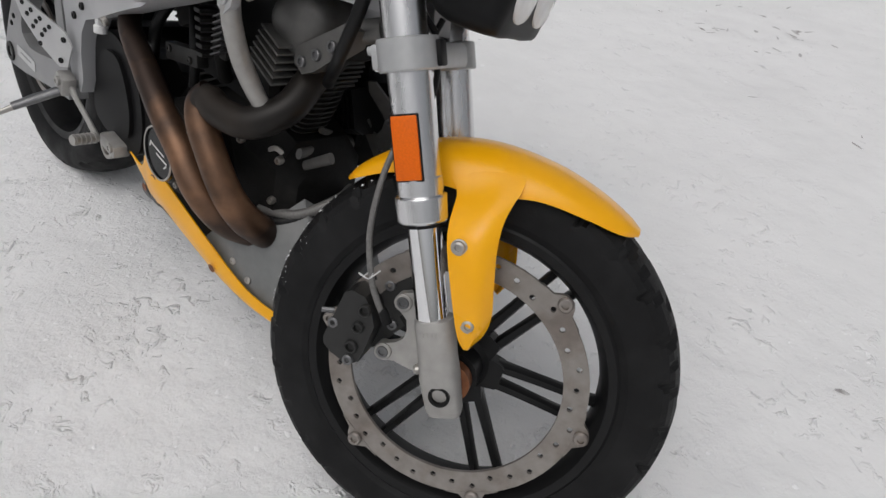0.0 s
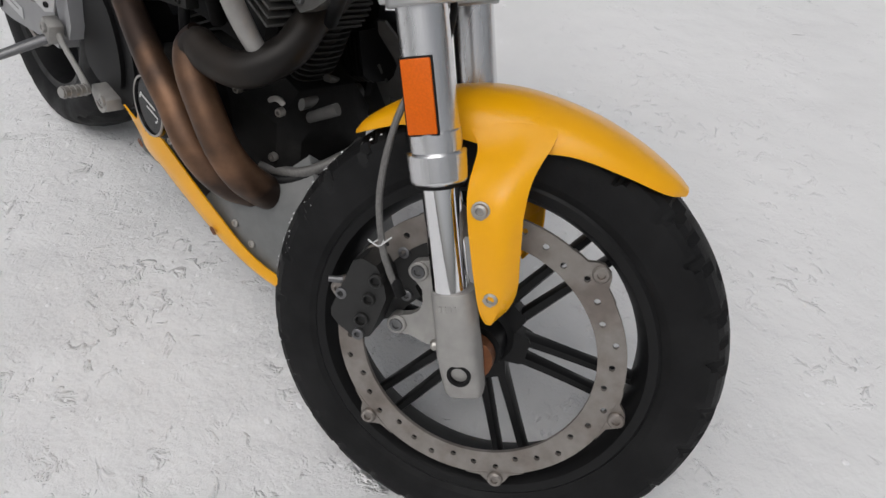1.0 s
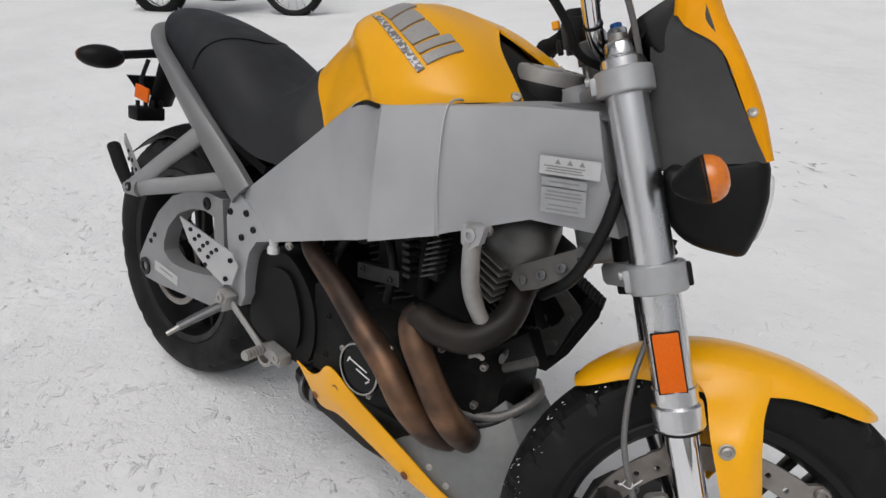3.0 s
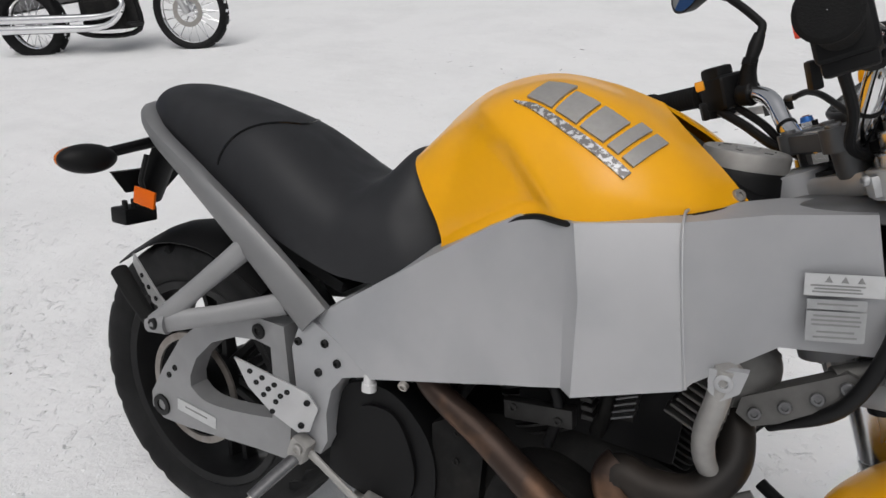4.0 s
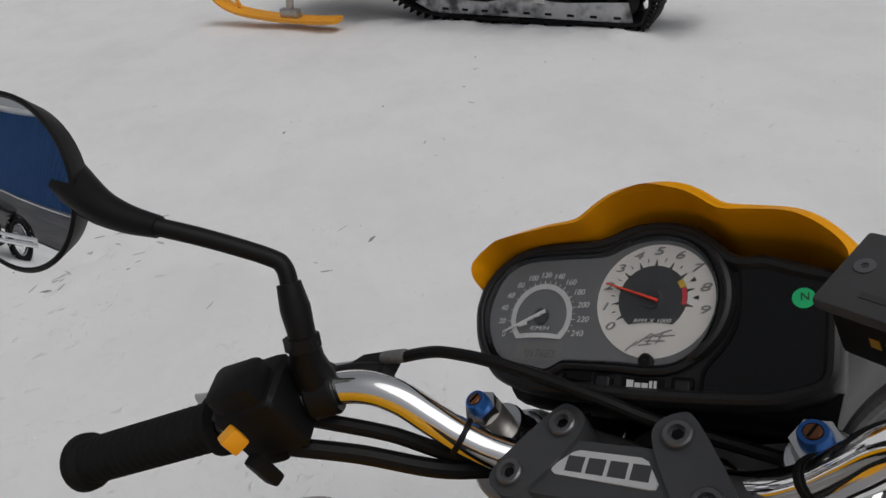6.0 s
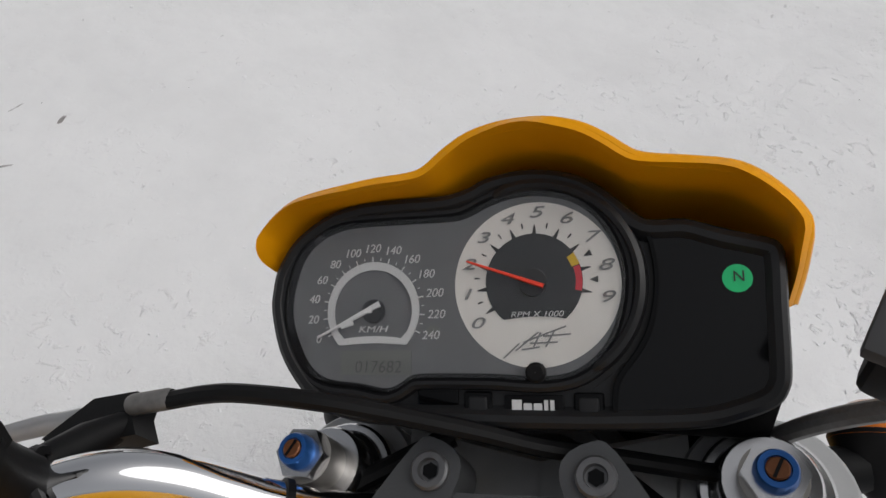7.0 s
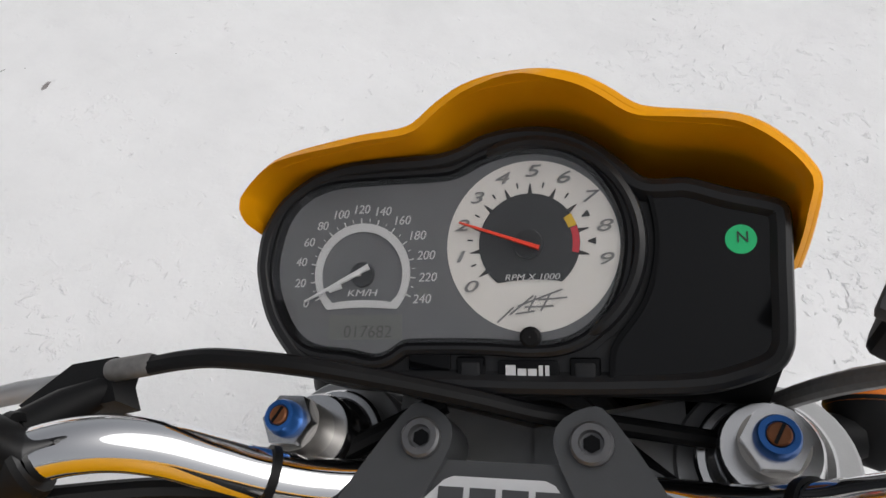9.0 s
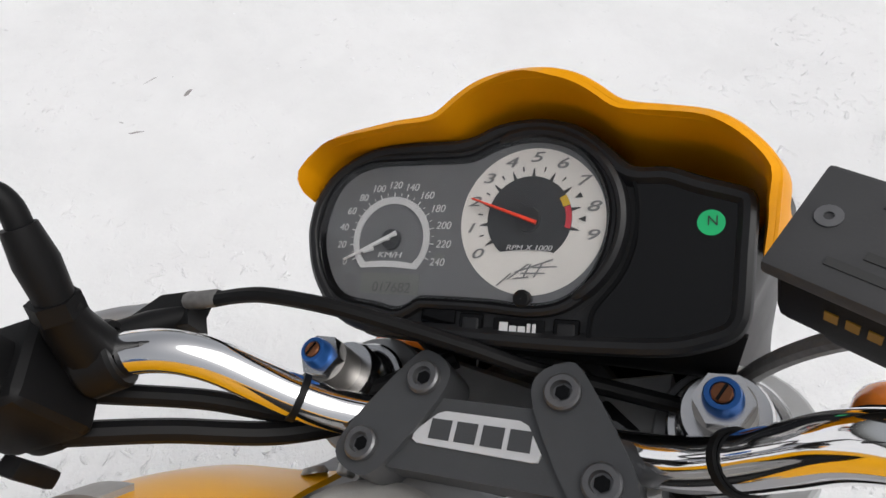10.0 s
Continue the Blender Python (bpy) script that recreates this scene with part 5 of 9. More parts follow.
    # cylinders
    for x, ang, name in ((-0.405, 24, "front_cylinder"), (-0.575, -24, "rear_cylinder")):
        m = Matrix.Translation((x, 0, 0.50)) @ pose(0, 0, 0, 0, ang, 0)
        if ang > 0:
            m = m @ Matrix.Translation((-0.012, -0.012, 0)) @ Matrix.Diagonal((0.50, 0.46, 0.86, 1))
        cyl = part(name, lathe(bmesh.new(), [(0.058, 0.0), (0.058, 0.13)], 28, m, caps=True), CASE, moto, "dark finned engine cylinder")
        for i in range(9):
            k = 1.0 - 0.012 * abs(i - 4)
            part("fin", plate(bmesh.new(), [(0.064 * k * math.copysign(abs(math.cos(q)) ** 0.55, math.cos(q)), 0.0825 * k * math.copysign(abs(math.sin(q)) ** 0.55, math.sin(q))) for q in np.linspace(0.05, 2 * math.pi + 0.05, 28, endpoint=False)], 0, 0.0035, m @ Matrix.Translation((0, 0, 0.018 + 0.0125 * i))), FIN, cyl)
        bm = fin_stack(bmesh.new(), m @ Matrix.Translation((0, 0, 0.135)), 5, 0.140, 0.170, 0.011, 0.005)
        box(bm, (0.12, 0.17, 0.07), m @ Matrix.Translation((0, 0, 0.16)), 0.01)
        part("cylinder_head", bm, FIN, cyl)
        bm = box(bmesh.new(), (0.150, 0.185, 0.055), m @ Matrix.Translation((0, 0, 0.218)), 0.016, 3)
        part("rocker_cover", bm, CASE, cyl)
    # silver intake lump, bracket and breather by the front head
    k = Matrix.Translation((-0.352, -0.055, 0.690)) @ pose(0, 0, 0, 90, 0, 0) @ pose(0, 0, 0, 12, 20, 0)
    bm = lathe(bmesh.new(), [(0.050, -0.06), (0.052, 0.0), (0.052, 0.020), (0.047, 0.034), (0.036, 0.042), (0.020, 0.046), (0.0003, 0.047)], 36, k)
    head = part("rocker_housing", bm, MOUNT_GREY, moto, "rounded grey rocker housing of the front head")
    for i in range(6):
        q = Matrix.Translation((-0.385 + 0.004 * i, -0.098, 0.615 + 0.0105 * i)) @ pose(0, 0, 0, 0, 24, 0)
        part("fin", box(bmesh.new(), (0.070 - 0.004 * i, 0.040, 0.0035), q, 0.0012, 1), MOUNT_GREY, head)
    bm = bmesh.new()
    plate(bm, [(-0.338, 0.640), (-0.318, 0.628), (-0.292, 0.640), (-0.225, 0.690), (-0.215, 0.715), (-0.235, 0.722), (-0.262, 0.705), (-0.335, 0.662)], 0.070, 0.094, pose(0, 0, 0, 90, 0, 0), 0.005, 2)
    tube(bm, [(-0.245, -0.078, 0.705), (-0.205, -0.060, 0.720)], 0.016, 12)
    em = part("engine_mount", bm, MOUNT_GREY, moto, "cast grey front engine mount")
    for p in ((-0.318, -0.095, 0.646), (-0.288, -0.095, 0.664), (-0.258, -0.095, 0.684), (-0.232, -0.095, 0.705)):
        part("bolt", bolt(bmesh.new(), p, (0, -1, 0.1), 0.008, 0.005), BOLT_DARK, em)
    bm = tube(bmesh.new(), spline([(-0.352, -0.188, 0.735), (-0.356, -0.182, 0.69), (-0.364, -0.160, 0.635), (-0.360, -0.138, 0.590), (-0.346, -0.124, 0.560)], 6), [0.0125, 0.0135, 0.0135, 0.0115], 16)
    brc = part("frame_strut", bm, CAST, moto, "silver tubular strut from frame to engine")
    bm = plate(bmesh.new(), [(-0.370, 0.732), (-0.330, 0.737), (-0.335, 0.712), (-0.352, 0.698), (-0.366, 0.706)], 0.185, 0.197, pose(0, 0, 0, 90, 0, 0), 0.003)
    bolt(bm, (-0.352, -0.197, 0.720), (0, -1, 0), 0.010, 0.004)
    part("strut_end", bm, FRAME, brc)
    # crankcase bosses, spark leads and hoses
    bm = lathe(bmesh.new(), [(0.020, -0.05), (0.020, 0.012), (0.015, 0.014), (0.012, 0.014), (0.011, 0.008), (0.0003, 0.008)], 20, Matrix.Translation((-0.3935, -0.064, 0.4656)) @ pose(0, 0, 0, 78, 0, 20))
    part("oil_plug", bm, STEEL, moto, "steel plug on the crankcase")
    for pts, r, mt in ((((-0.33, 0.02, 0.40), (-0.31, -0.02, 0.41), (-0.345, -0.07, 0.375), (-0.40, -0.10, 0.36)), 0.009, BLACK), (((-0.33, 0.04, 0.42), (-0.30, -0.01, 0.425), (-0.335, -0.06, 0.39), (-0.40, -0.09, 0.375)), 0.009, HOSE_GREY),
                       (((-0.27, 0.05, 0.40), (-0.245, 0.09, 0.41), (-0.29, 0.12, 0.43)), 0.010, BLACK), (((-0.20, -0.085, 0.84), (-0.205, -0.100, 0.76), (-0.235, -0.100, 0.68), (-0.30, -0.06, 0.62)), 0.009, BLACK),
                       (((-0.60, -0.10, 0.66), (-0.55, -0.125, 0.60), (-0.56, -0.12, 0.53)), 0.008, BLACK), (((-0.66, -0.09, 0.66), (-0.68, -0.12, 0.60), (-0.72, -0.11, 0.53)), 0.010, BLACK),
                       (((-0.50, -0.09, 0.70), (-0.485, -0.12, 0.63), (-0.50, -0.10, 0.56)), 0.011, CASE)):
        part("hose", tube(bmesh.new(), spline(pts, 6), r, 12), mt, moto, "rubber hose on the engine")
    bm = bmesh.new()
    box(bm, (0.10, 0.02, 0.028), Matrix.Translation((-0.575, -0.125, 0.578)) @ pose(0, 0, 0, 0, -8, 0), 0.003)
    for x in (-0.61, -0.545):
        bolt(bm, (x, -0.135, 0.578), (0, -1, 0), 0.006, 0.004)
    part("coil_bracket", bm, FIN, moto, "grey metal bracket")
    bm = bmesh.new()
    for i in range(8):
        box(bm, (0.016, 0.03, 0.007), Matrix.Translation((-0.505 - 0.002 * i, -0.128, 0.60 + 0.0125 * i)), 0.001, 1)
    part("linkage_chain", bm, FIN, moto)
    rack = part("finned_rack", box(bmesh.new(), (0.020, 0.020, 0.075), Matrix.Translation((-0.459, -0.122, 0.643)), 0.003), CASE, moto, "grey cooling fins behind the frame")
    for i in range(7):
        part("fin", box(bmesh.new(), (0.030, 0.030, 0.003), Matrix.Translation((-0.462 + 0.001 * i, -0.128, 0.615 + 0.0095 * i)) @ pose(0, 0, 0, 0, -25, 0), 0.001, 1), BOLT_DARK, rack)
    bm = bmesh.new()
    plate(bm, [(-0.62, 0.55), (-0.40, 0.54), (-0.39, 0.71), (-0.52, 0.68), (-0.62, 0.66)], 0.07, 0.09, pose(0, 0, 0, 90, 0, 0), 0.004)
    part("air_baffle", bm, PLASTIC, moto, "black baffle beside the cylinders")
    # black plate added so that no snow shows between the cylinder fins
    bm = bmesh.new()
    plate(bm, [(-0.98, 0.46), (-0.40, 0.46), (-0.38, 0.74), (-0.62, 0.80), (-0.98, 0.68)], -0.112, -0.100, pose(0, 0, 0, 90, 0, 0), 0.004)
    part("inner_baffle", bm, PLASTIC, moto, "black plate added behind the engine to close the gaps between its fins")
    # dark filling behind: intake box between the spars
    bm = box(bmesh.new(), (0.40, 0.20, 0.13), Matrix.Translation((-0.55, 0, 0.80)) @ pose(0, 0, 0, 0, -12, 0), 0.03, 3)
    part("air_box", bm, PLASTIC, moto)
    # oil cooler on the left, with a bent bracket plate before it
    c = Matrix(((0.8906, 0.3791, 0.2513, -0.3535), (0.3808, -0.3196, -0.8676, 0.1210), (-0.2486, 0.8684, -0.4290, 0.4680), (0, 0, 0, 1)))
    block = [(-0.095, 0.040), (-0.070, 0.100), (-0.020, 0.130), (0.016, 0.116), (0.047, 0.100), (0.051, 0.078), (0.038, -0.052), (0.018, -0.130), (-0.020, -0.140), (-0.070, -0.110), (-0.095, -0.050)]
    cl = part("oil_cooler", plate(bmesh.new(), block, -0.060, -0.030, c, 0.004, 1), BLACK, moto, "black oil cooler with a toothed edge")
    for k in range(9):
        f = k / 8
        part("tooth", box(bmesh.new(), (0.006, 0.004, 0.030), c @ Matrix.Translation((-0.016 + 0.062 * f, 0.131 - 0.030 * f, -0.045)) @ pose(0, 0, 0, 0, 0, -26), 0.001, 1), BLACK, cl)
    out = [(-0.049, 0.139), (-0.037, 0.146), (0.010, 0.112), (0.019, 0.098), (0.015, 0.043), (0.015, 0.014), (0.014, -0.033), (0.000, -0.044), (-0.026, 0.001), (-0.048, 0.039), (-0.036, 0.056), (-0.025, 0.036), (-0.016, 0.031), (-0.008, 0.052), (-0.006, 0.078), (-0.013, 0.089), (-0.044, 0.118)]
    br = part("cooler_bracket", plate(bmesh.new(), out, -0.003, 0.001, c, 0.0008, 1), MOUNT_GREY, cl, "grey cooler bracket with two bolts")
    for x, y in ((0.0, 0.0), (0.004, 0.080)):
        part("bolt", bolt(bmesh.new(), (x, y, 0.001), (0, 0, 1), 0.0075, 0.004, c), BOLT_DARK, br)
    part("cooler_edge", box(bmesh.new(), (0.016, 0.200, 0.010), c @ Matrix.Translation((0.0165, 0.027, -0.014)) @ pose(0, 0, 0, 0, 0, -2.5), 0.003, 2), CASE, cl, "dark cooler edge strip")
    # ribbed black air duct in front of the engine
    for k in range(13):
        f = k / 12
        part("duct_rib", plate(bmesh.new(), [(-0.030, -0.040), (0.034, -0.040), (0.046, -0.020), (0.046, 0.026), (0.028, 0.040), (-0.020, 0.040), (-0.034, 0.010)], 0, 0.0055, Matrix.Translation((-0.500 + 0.120 * f, 0.100, 0.500 + 0.042 * f)) @ pose(0, 0, 0, 0, 70, 0), 0.0010, 1), BLACK, cl)
    part("duct_core", box(bmesh.new(), (0.115, 0.055, 0.055), Matrix.Translation((-0.440, 0.100, 0.523)) @ pose(0, 0, 0, 0, -20, 0), 0.010, 2), PLASTIC, cl)
    bm = tube(bmesh.new(), [(-0.350, -0.060, 0.490), (-0.380, 0.010, 0.478), (-0.402, 0.070, 0.470)], [0.009, 0.007, 0.009], 12, I4, (0.6, 1.0))
    tube(bm, [(-0.375, 0.000, 0.512), (-0.402, 0.074, 0.480)], [0.006, 0.006], 10)
    lathe(bm, [(0.013, -0.012), (0.013, 0.010), (0.011, 0.013), (0.008, 0.013), (0.007, 0.008), (0.0003, 0.008)], 20, Matrix.Translation((-0.405, 0.080, 0.467)) @ ROT_Y)
    sb = part("front_mount_arm", bm, MOUNT_GREY, moto, "cast grey arm beside the front cylinder")
    part("bolt", bolt(bmesh.new(), (-0.405, 0.068, 0.467), (0, -1, 0), 0.006, 0.004), BOLT_DARK, sb)
    bm = tube(bmesh.new(), [(-0.430, -0.040, 0.440), (-0.360, -0.044, 0.462), (-0.300, -0.036, 0.500)], [0.010, 0.008, 0.009], 12, I4, (0.6, 1.0))
    part("case_rib", bm, MOUNT_GREY, moto, "grey rib on the front of the crankcase")
    for p in ((-0.372, -0.086, 0.405), (-0.440, -0.103, 0.485), (-0.368, -0.080, 0.475), (-0.455, -0.100, 0.520)):
        part("bolt", bolt(bmesh.new(), p, (0.3, -1, 0), 0.0065, 0.008), STEEL, moto, "steel crankcase bolt")


build_engine()


def build_exhaust():
    pts = spline([(-0.740, -0.050, 0.650), (-0.765, -0.105, 0.620), (-0.745, -0.138, 0.580), (-0.640, -0.162, 0.537), (-0.560, -0.172, 0.492), (-0.500, -0.172, 0.450), (-0.455, -0.168, 0.402), (-0.420, -0.142, 0.358), (-0.402, -0.100, 0.335), (-0.415, -0.05, 0.31)], 7)
    part("rear_header_pipe", tube(bmesh.new(), pts, [0.018, 0.018, 0.019, 0.0215, 0.0235, 0.0245, 0.0255, 0.026, 0.026, 0.026], 24), HEADER, moto, "heat-browned exhaust header pipe")
    pts = spline([(-0.452, -0.150, 0.556), (-0.462, -0.160, 0.540), (-0.450, -0.166, 0.512), (-0.422, -0.165, 0.472), (-0.392, -0.158, 0.425), (-0.372, -0.138, 0.385), (-0.370, -0.100, 0.350), (-0.40, -0.06, 0.32)], 7)
    part("front_header_pipe", tube(bmesh.new(), pts, [0.0245, 0.0240, 0.0240, 0.0240, 0.0245, 0.0255, 0.026, 0.026], 24), HEADER, moto, "heat-browned exhaust header pipe")
    pts = spline([(-0.345, -0.005, 0.650), (-0.338, -0.055, 0.617), (-0.332, -0.100, 0.575), (-0.362, -0.142, 0.545), (-0.415, -0.157, 0.542), (-0.448, -0.157, 0.550), (-0.462, -0.160, 0.538)], 7)
    part("heat_wrap", tube(bmesh.new(), pts, [0.0225, 0.0235, 0.024, 0.024, 0.0235, 0.0235, 0.0240], 24), HEADER_DARK, moto, "dark sooty pipe sleeve")
    rings = []
    for x, w, z0, z1 in ((-0.33, 0.05, 0.20, 0.27), (-0.38, 0.080, 0.180, 0.285), (-0.60, 0.095, 0.175, 0.265), (-0.80, 0.085, 0.195, 0.27), (-0.86, 0.06, 0.21, 0.26)):
        rings.append([V(x, w * a, z0 + (z1 - z0) * b) for a, b in ((-0.7, 0), (0.7, 0), (1, 0.3), (1, 0.7), (0.7, 1), (-0.7, 1), (-1, 0.7), (-1, 0.3))])
    bm = bmesh.new()
    loft(bm, rings)
    bevel(bm, 0.012, 2)
    part("silencer", bm, HEADER_DARK, moto, "dark underslung silencer")
    for x in (-0.80, -0.765):
        bm = tube(bmesh.new(), [V(x - 0.02 * math.sin(t), -0.092 * math.cos(t), 0.232 + 0.046 * math.sin(t)) for t in np.linspace(-1.4, 1.4, 16)], 0.006, 8)
        part("silencer_strap", bm, BOLT_DARK, moto, "steel silencer strap")
    # yellow chin fairing strip and grey front
    up = [(-0.769, -0.1355, 0.330), (-0.725, -0.136, 0.322), (-0.690, -0.146, 0.342), (-0.649, -0.158, 0.376), (-0.581, -0.150, 0.340), (-0.465, -0.139, 0.286), (-0.370, -0.116, 0.230), (-0.270, -0.070, 0.192)]
    mid = [(-0.766, -0.130, 0.320), (-0.730, -0.122, 0.275), (-0.690, -0.138, 0.290), (-0.645, -0.152, 0.314), (-0.572, -0.148, 0.296), (-0.455, -0.136, 0.248), (-0.360, -0.112, 0.206), (-0.262, -0.066, 0.178)]
    low = [(-0.760, -0.118, 0.304), (-0.730, -0.100, 0.235), (-0.690, -0.108, 0.228), (-0.630, -0.122, 0.240), (-0.555, -0.130, 0.232), (-0.440, -0.122, 0.204), (-0.350, -0.100, 0.184), (-0.255, -0.058, 0.163)]
    low = [tuple(0.55 * a + 0.45 * b for a, b in zip(p, q)) for p, q in zip(low, mid)]
    for s in (1, -1):
        bm = bmesh.new()
        patch(bm, [up, mid, low], 5, 4)
        thicken(bm, 0.003)
        if s < 0:
            bm = mirrored(bm)
        chin = part("chin_fairing_strip", bm, YELLOW, moto, "glossy yellow chin fairing strip")
        for x, y, z in ((-0.633, -0.1535, 0.338), (-0.705, -0.1375, 0.285), (-0.459, -0.1375, 0.240)):
            bm = lathe(bmesh.new(), [(0.008, 0), (0.008, 0.0015), (0.005, 0.0015), (0.005, 0.0005), (0.0003, 0.0005)], 16, axis_to((x, y * s, z), (0, -s, -0.25)))
            part("fairing_hole", bm, COPPER, chin)
    front = [[(-0.520, -0.118, 0.262), (-0.440, -0.120, 0.238), (-0.360, -0.099, 0.210), (-0.264, -0.058, 0.182)],
             [(-0.500, -0.120, 0.285), (-0.430, -0.121, 0.272), (-0.345, -0.101, 0.262), (-0.238, -0.060, 0.250)],
             [(-0.475, -0.120, 0.305), (-0.412, -0.118, 0.308), (-0.345, -0.096, 0.342), (-0.285, -0.060, 0.345)],
             [(-0.450, -0.112, 0.320), (-0.400, -0.104, 0.346), (-0.362, -0.080, 0.380), (-0.335, -0.052, 0.416)]]
    bm = bmesh.new()
    patch(bm, front, 5, 4)
    both(bm)
    pan = part("belly_pan", thicken(bm, 0.003), PAN, moto, "matt grey belly pan behind the front wheel")
    bm = bmesh.new()
    patch(bm, [[(-0.262, -0.067, 0.180), (-0.250, 0.0, 0.178), (-0.262, 0.067, 0.180)], [(-0.236, -0.061, 0.255), (-0.222, 0, 0.255), (-0.236, 0.061, 0.255)], [(-0.284, -0.061, 0.345), (-0.274, 0, 0.345), (-0.284, 0.061, 0.345)], [(-0.336, -0.053, 0.416), (-0.322, 0, 0.385), (-0.336, 0.053, 0.416)]], 4, 4)
    part("pan_front", thicken(bm, 0.003), PAN, pan)
    for p in ((-0.385, -0.113, 0.250), (-0.420, -0.121, 0.272)):
        bm = lathe(bmesh.new(), [(0.0065, 0), (0.006, 0.002), (0.0025, 0.003), (0.002, 0.0015), (0.0003, 0.0015)], 14, axis_to(p, (0.3, -1, 0.25)))
        part("rivet", bm, STEEL, pan)
    bm = lathe(bmesh.new(), [(0.020, 0), (0.020, 0.002), (0.016, 0.002), (0.016, -0.01), (0.0003, -0.01)], 20, axis_to((-0.222, -0.030, 0.36), (1, -0.6, 0)))
    part("pan_grommet", bm, BLACK, pan)


build_exhaust()

# ---- rear end


def build_rear():
    c = V(-1.321, 0, 0.369)
    m = Matrix.Translation(c)
    bm = bmesh.new()
    rim = [(0.222, -0.078), (0.227, -0.074), (0.214, -0.066), (0.205, -0.03), (0.205, 0.03), (0.214, 0.066), (0.227, 0.074), (0.222, 0.078), (0.206, 0.074), (0.196, 0.04), (0.196, -0.04), (0.206, -0.074)]
    lathe(bm, rim, 64, m @ ROT_Y, closed=True)
    wheel = part("rear_wheel", bm, BLACK, moto, "black cast rear wheel")
    for k in range(6):
        part("spoke", spoke_pair(bmesh.new(), m @ pose(0, 0, 0, 0, 20 + 60 * k, 0), 0.03, 0.202, 0.012, 0.009, 0.012, 0.024, 0, 0.014), BLACK, wheel)
    part("hub", lathe(bmesh.new(), [(0.015, -0.08), (0.04, -0.08), (0.045, -0.03), (0.045, 0.03), (0.04, 0.08), (0.015, 0.08)], 32, m @ ROT_Y, closed=True), BLACK, wheel)
    part("tyre", wheel_tyre(bmesh.new(), m, 0.315, 0.222, 0.090, 120), RUBBER, wheel, "wide black rear tyre")
    bm = lathe(bmesh.new(), [(0.105, 0.0), (0.120, 0.0), (0.120, 0.005), (0.105, 0.005)], 48, m @ Matrix.Translation((0, -0.088, 0)) @ ROT_Y, closed=True)
    part("brake_disc", bm, DISC, wheel, "thin rear brake disc")
    # swingarm: a cast arm with an opening on either side
    outer = [(-1.020, 0.600), (-1.070, 0.602), (-1.140, 0.592), (-1.220, 0.560), (-1.285, 0.505), (-1.335, 0.435), (-1.375, 0.372), (-1.375, 0.340), (-1.345, 0.322), (-1.270, 0.325), (-1.180, 0.335), (-1.090, 0.345), (-1.010, 0.350), (-1.005, 0.47)]
    inner = [(-1.050, 0.555), (-1.085, 0.560), (-1.135, 0.552), (-1.195, 0.525), (-1.240, 0.480), (-1.258, 0.440), (-1.258, 0.418), (-1.240, 0.405), (-1.220, 0.398), (-1.190, 0.398), (-1.150, 0.402), (-1.100, 0.410), (-1.050, 0.420), (-1.045, 0.48)]
    for s in (-1, 1):
        bm = frame_plate(bmesh.new(), outer, inner, 0.112, 0.150, pose(0, 0, 0, 90, 0, 0))
        bevel(bm, 0.006, 2, 50)
        if s > 0:
            bm = mirrored(bm)
        arm = part("swingarm", bm, SWING, moto, "silver cast swingarm")
        if s < 0:
            part("bolt", bolt(bmesh.new(), (-1.076, -0.150, 0.578), (0, -1, 0), 0.014, 0.004), BLACK, arm)
            part("axle_nut", lathe(bmesh.new(), [(0.022, 0), (0.022, 0.004), (0.012, 0.004), (0.011, -0.004), (0.0003, -0.004)], 24, Matrix.Translation((-1.345, -0.150, 0.352)) @ ROT_Y), BLACK, arm)
            for x, z in ((-1.300, 0.445), (-1.318, 0.425)):
                part("bolt", bolt(bmesh.new(), (x, -0.150, z), (0, -1, 0), 0.006, 0.003), BLACK, arm)
            lb = part("swingarm_label", box(bmesh.new(), (0.105, 0.001, 0.024), Matrix.Translation((-1.245, -0.1512, 0.365)) @ pose(0, 0, 0, 0, 5, 0)), LABEL, arm, "pale label on the swingarm")
            part("print", box(bmesh.new(), (0.06, 0.001, 0.003), Matrix.Translation((-1.245, -0.1519, 0.367)) @ pose(0, 0, 0, 0, 5, 0)), INK_GREY, arm)
    bm = box(bmesh.new(), (0.06, 0.24, 0.10), Matrix.Translation((-1.02, 0, 0.46)), 0.02, 2)
    part("swingarm_cross", bm, BLACK, moto)
    # hugger and shock area, dark
    bm = bmesh.new()
    rows = []
    for a in (55, 80, 105, 130):
        rows.append([c + V((0.335) * math.cos(radians(a)), y, 0.335 * math.sin(radians(a)) - 0.03 * (abs(y) / 0.09) ** 2) for y in (-0.09, -0.05, 0, 0.05, 0.09)])
    patch(bm, rows, 3, 4)
    part("rear_hugger", thicken(bm, 0.003), PLASTIC, moto, "black inner mudguard")
    # pillion foot rest hanger
    for s in (-1, 1):
        bm = bmesh.new()
        tube(bm, [(-1.080, -0.150, 0.738), (-1.150, -0.205, 0.660), (-1.211, -0.238, 0.595)], [0.020, 0.016, 0.018], 12, I4, (0.6, 1.0))
        tube(bm, [(-1.020, -0.146, 0.640), (-1.120, -0.195, 0.612), (-1.211, -0.238, 0.590)], [0.020, 0.017, 0.019], 12, I4, (0.6, 1.0))
        tube(bm, [(-1.200, -0.232, 0.590), (-1.232, -0.244, 0.588)], [0.020, 0.017], 12)
        if s > 0:
            bm = mirrored(bm)
        hg = part("pillion_peg_hanger", bm, SWING, moto, "silver pillion foot rest hanger")
        bm = tube(bmesh.new(), [(-1.228, -0.246, 0.592), (-1.275, -0.240, 0.625), (-1.322, -0.232, 0.658)], [0.012, 0.0145, 0.0145], 14)
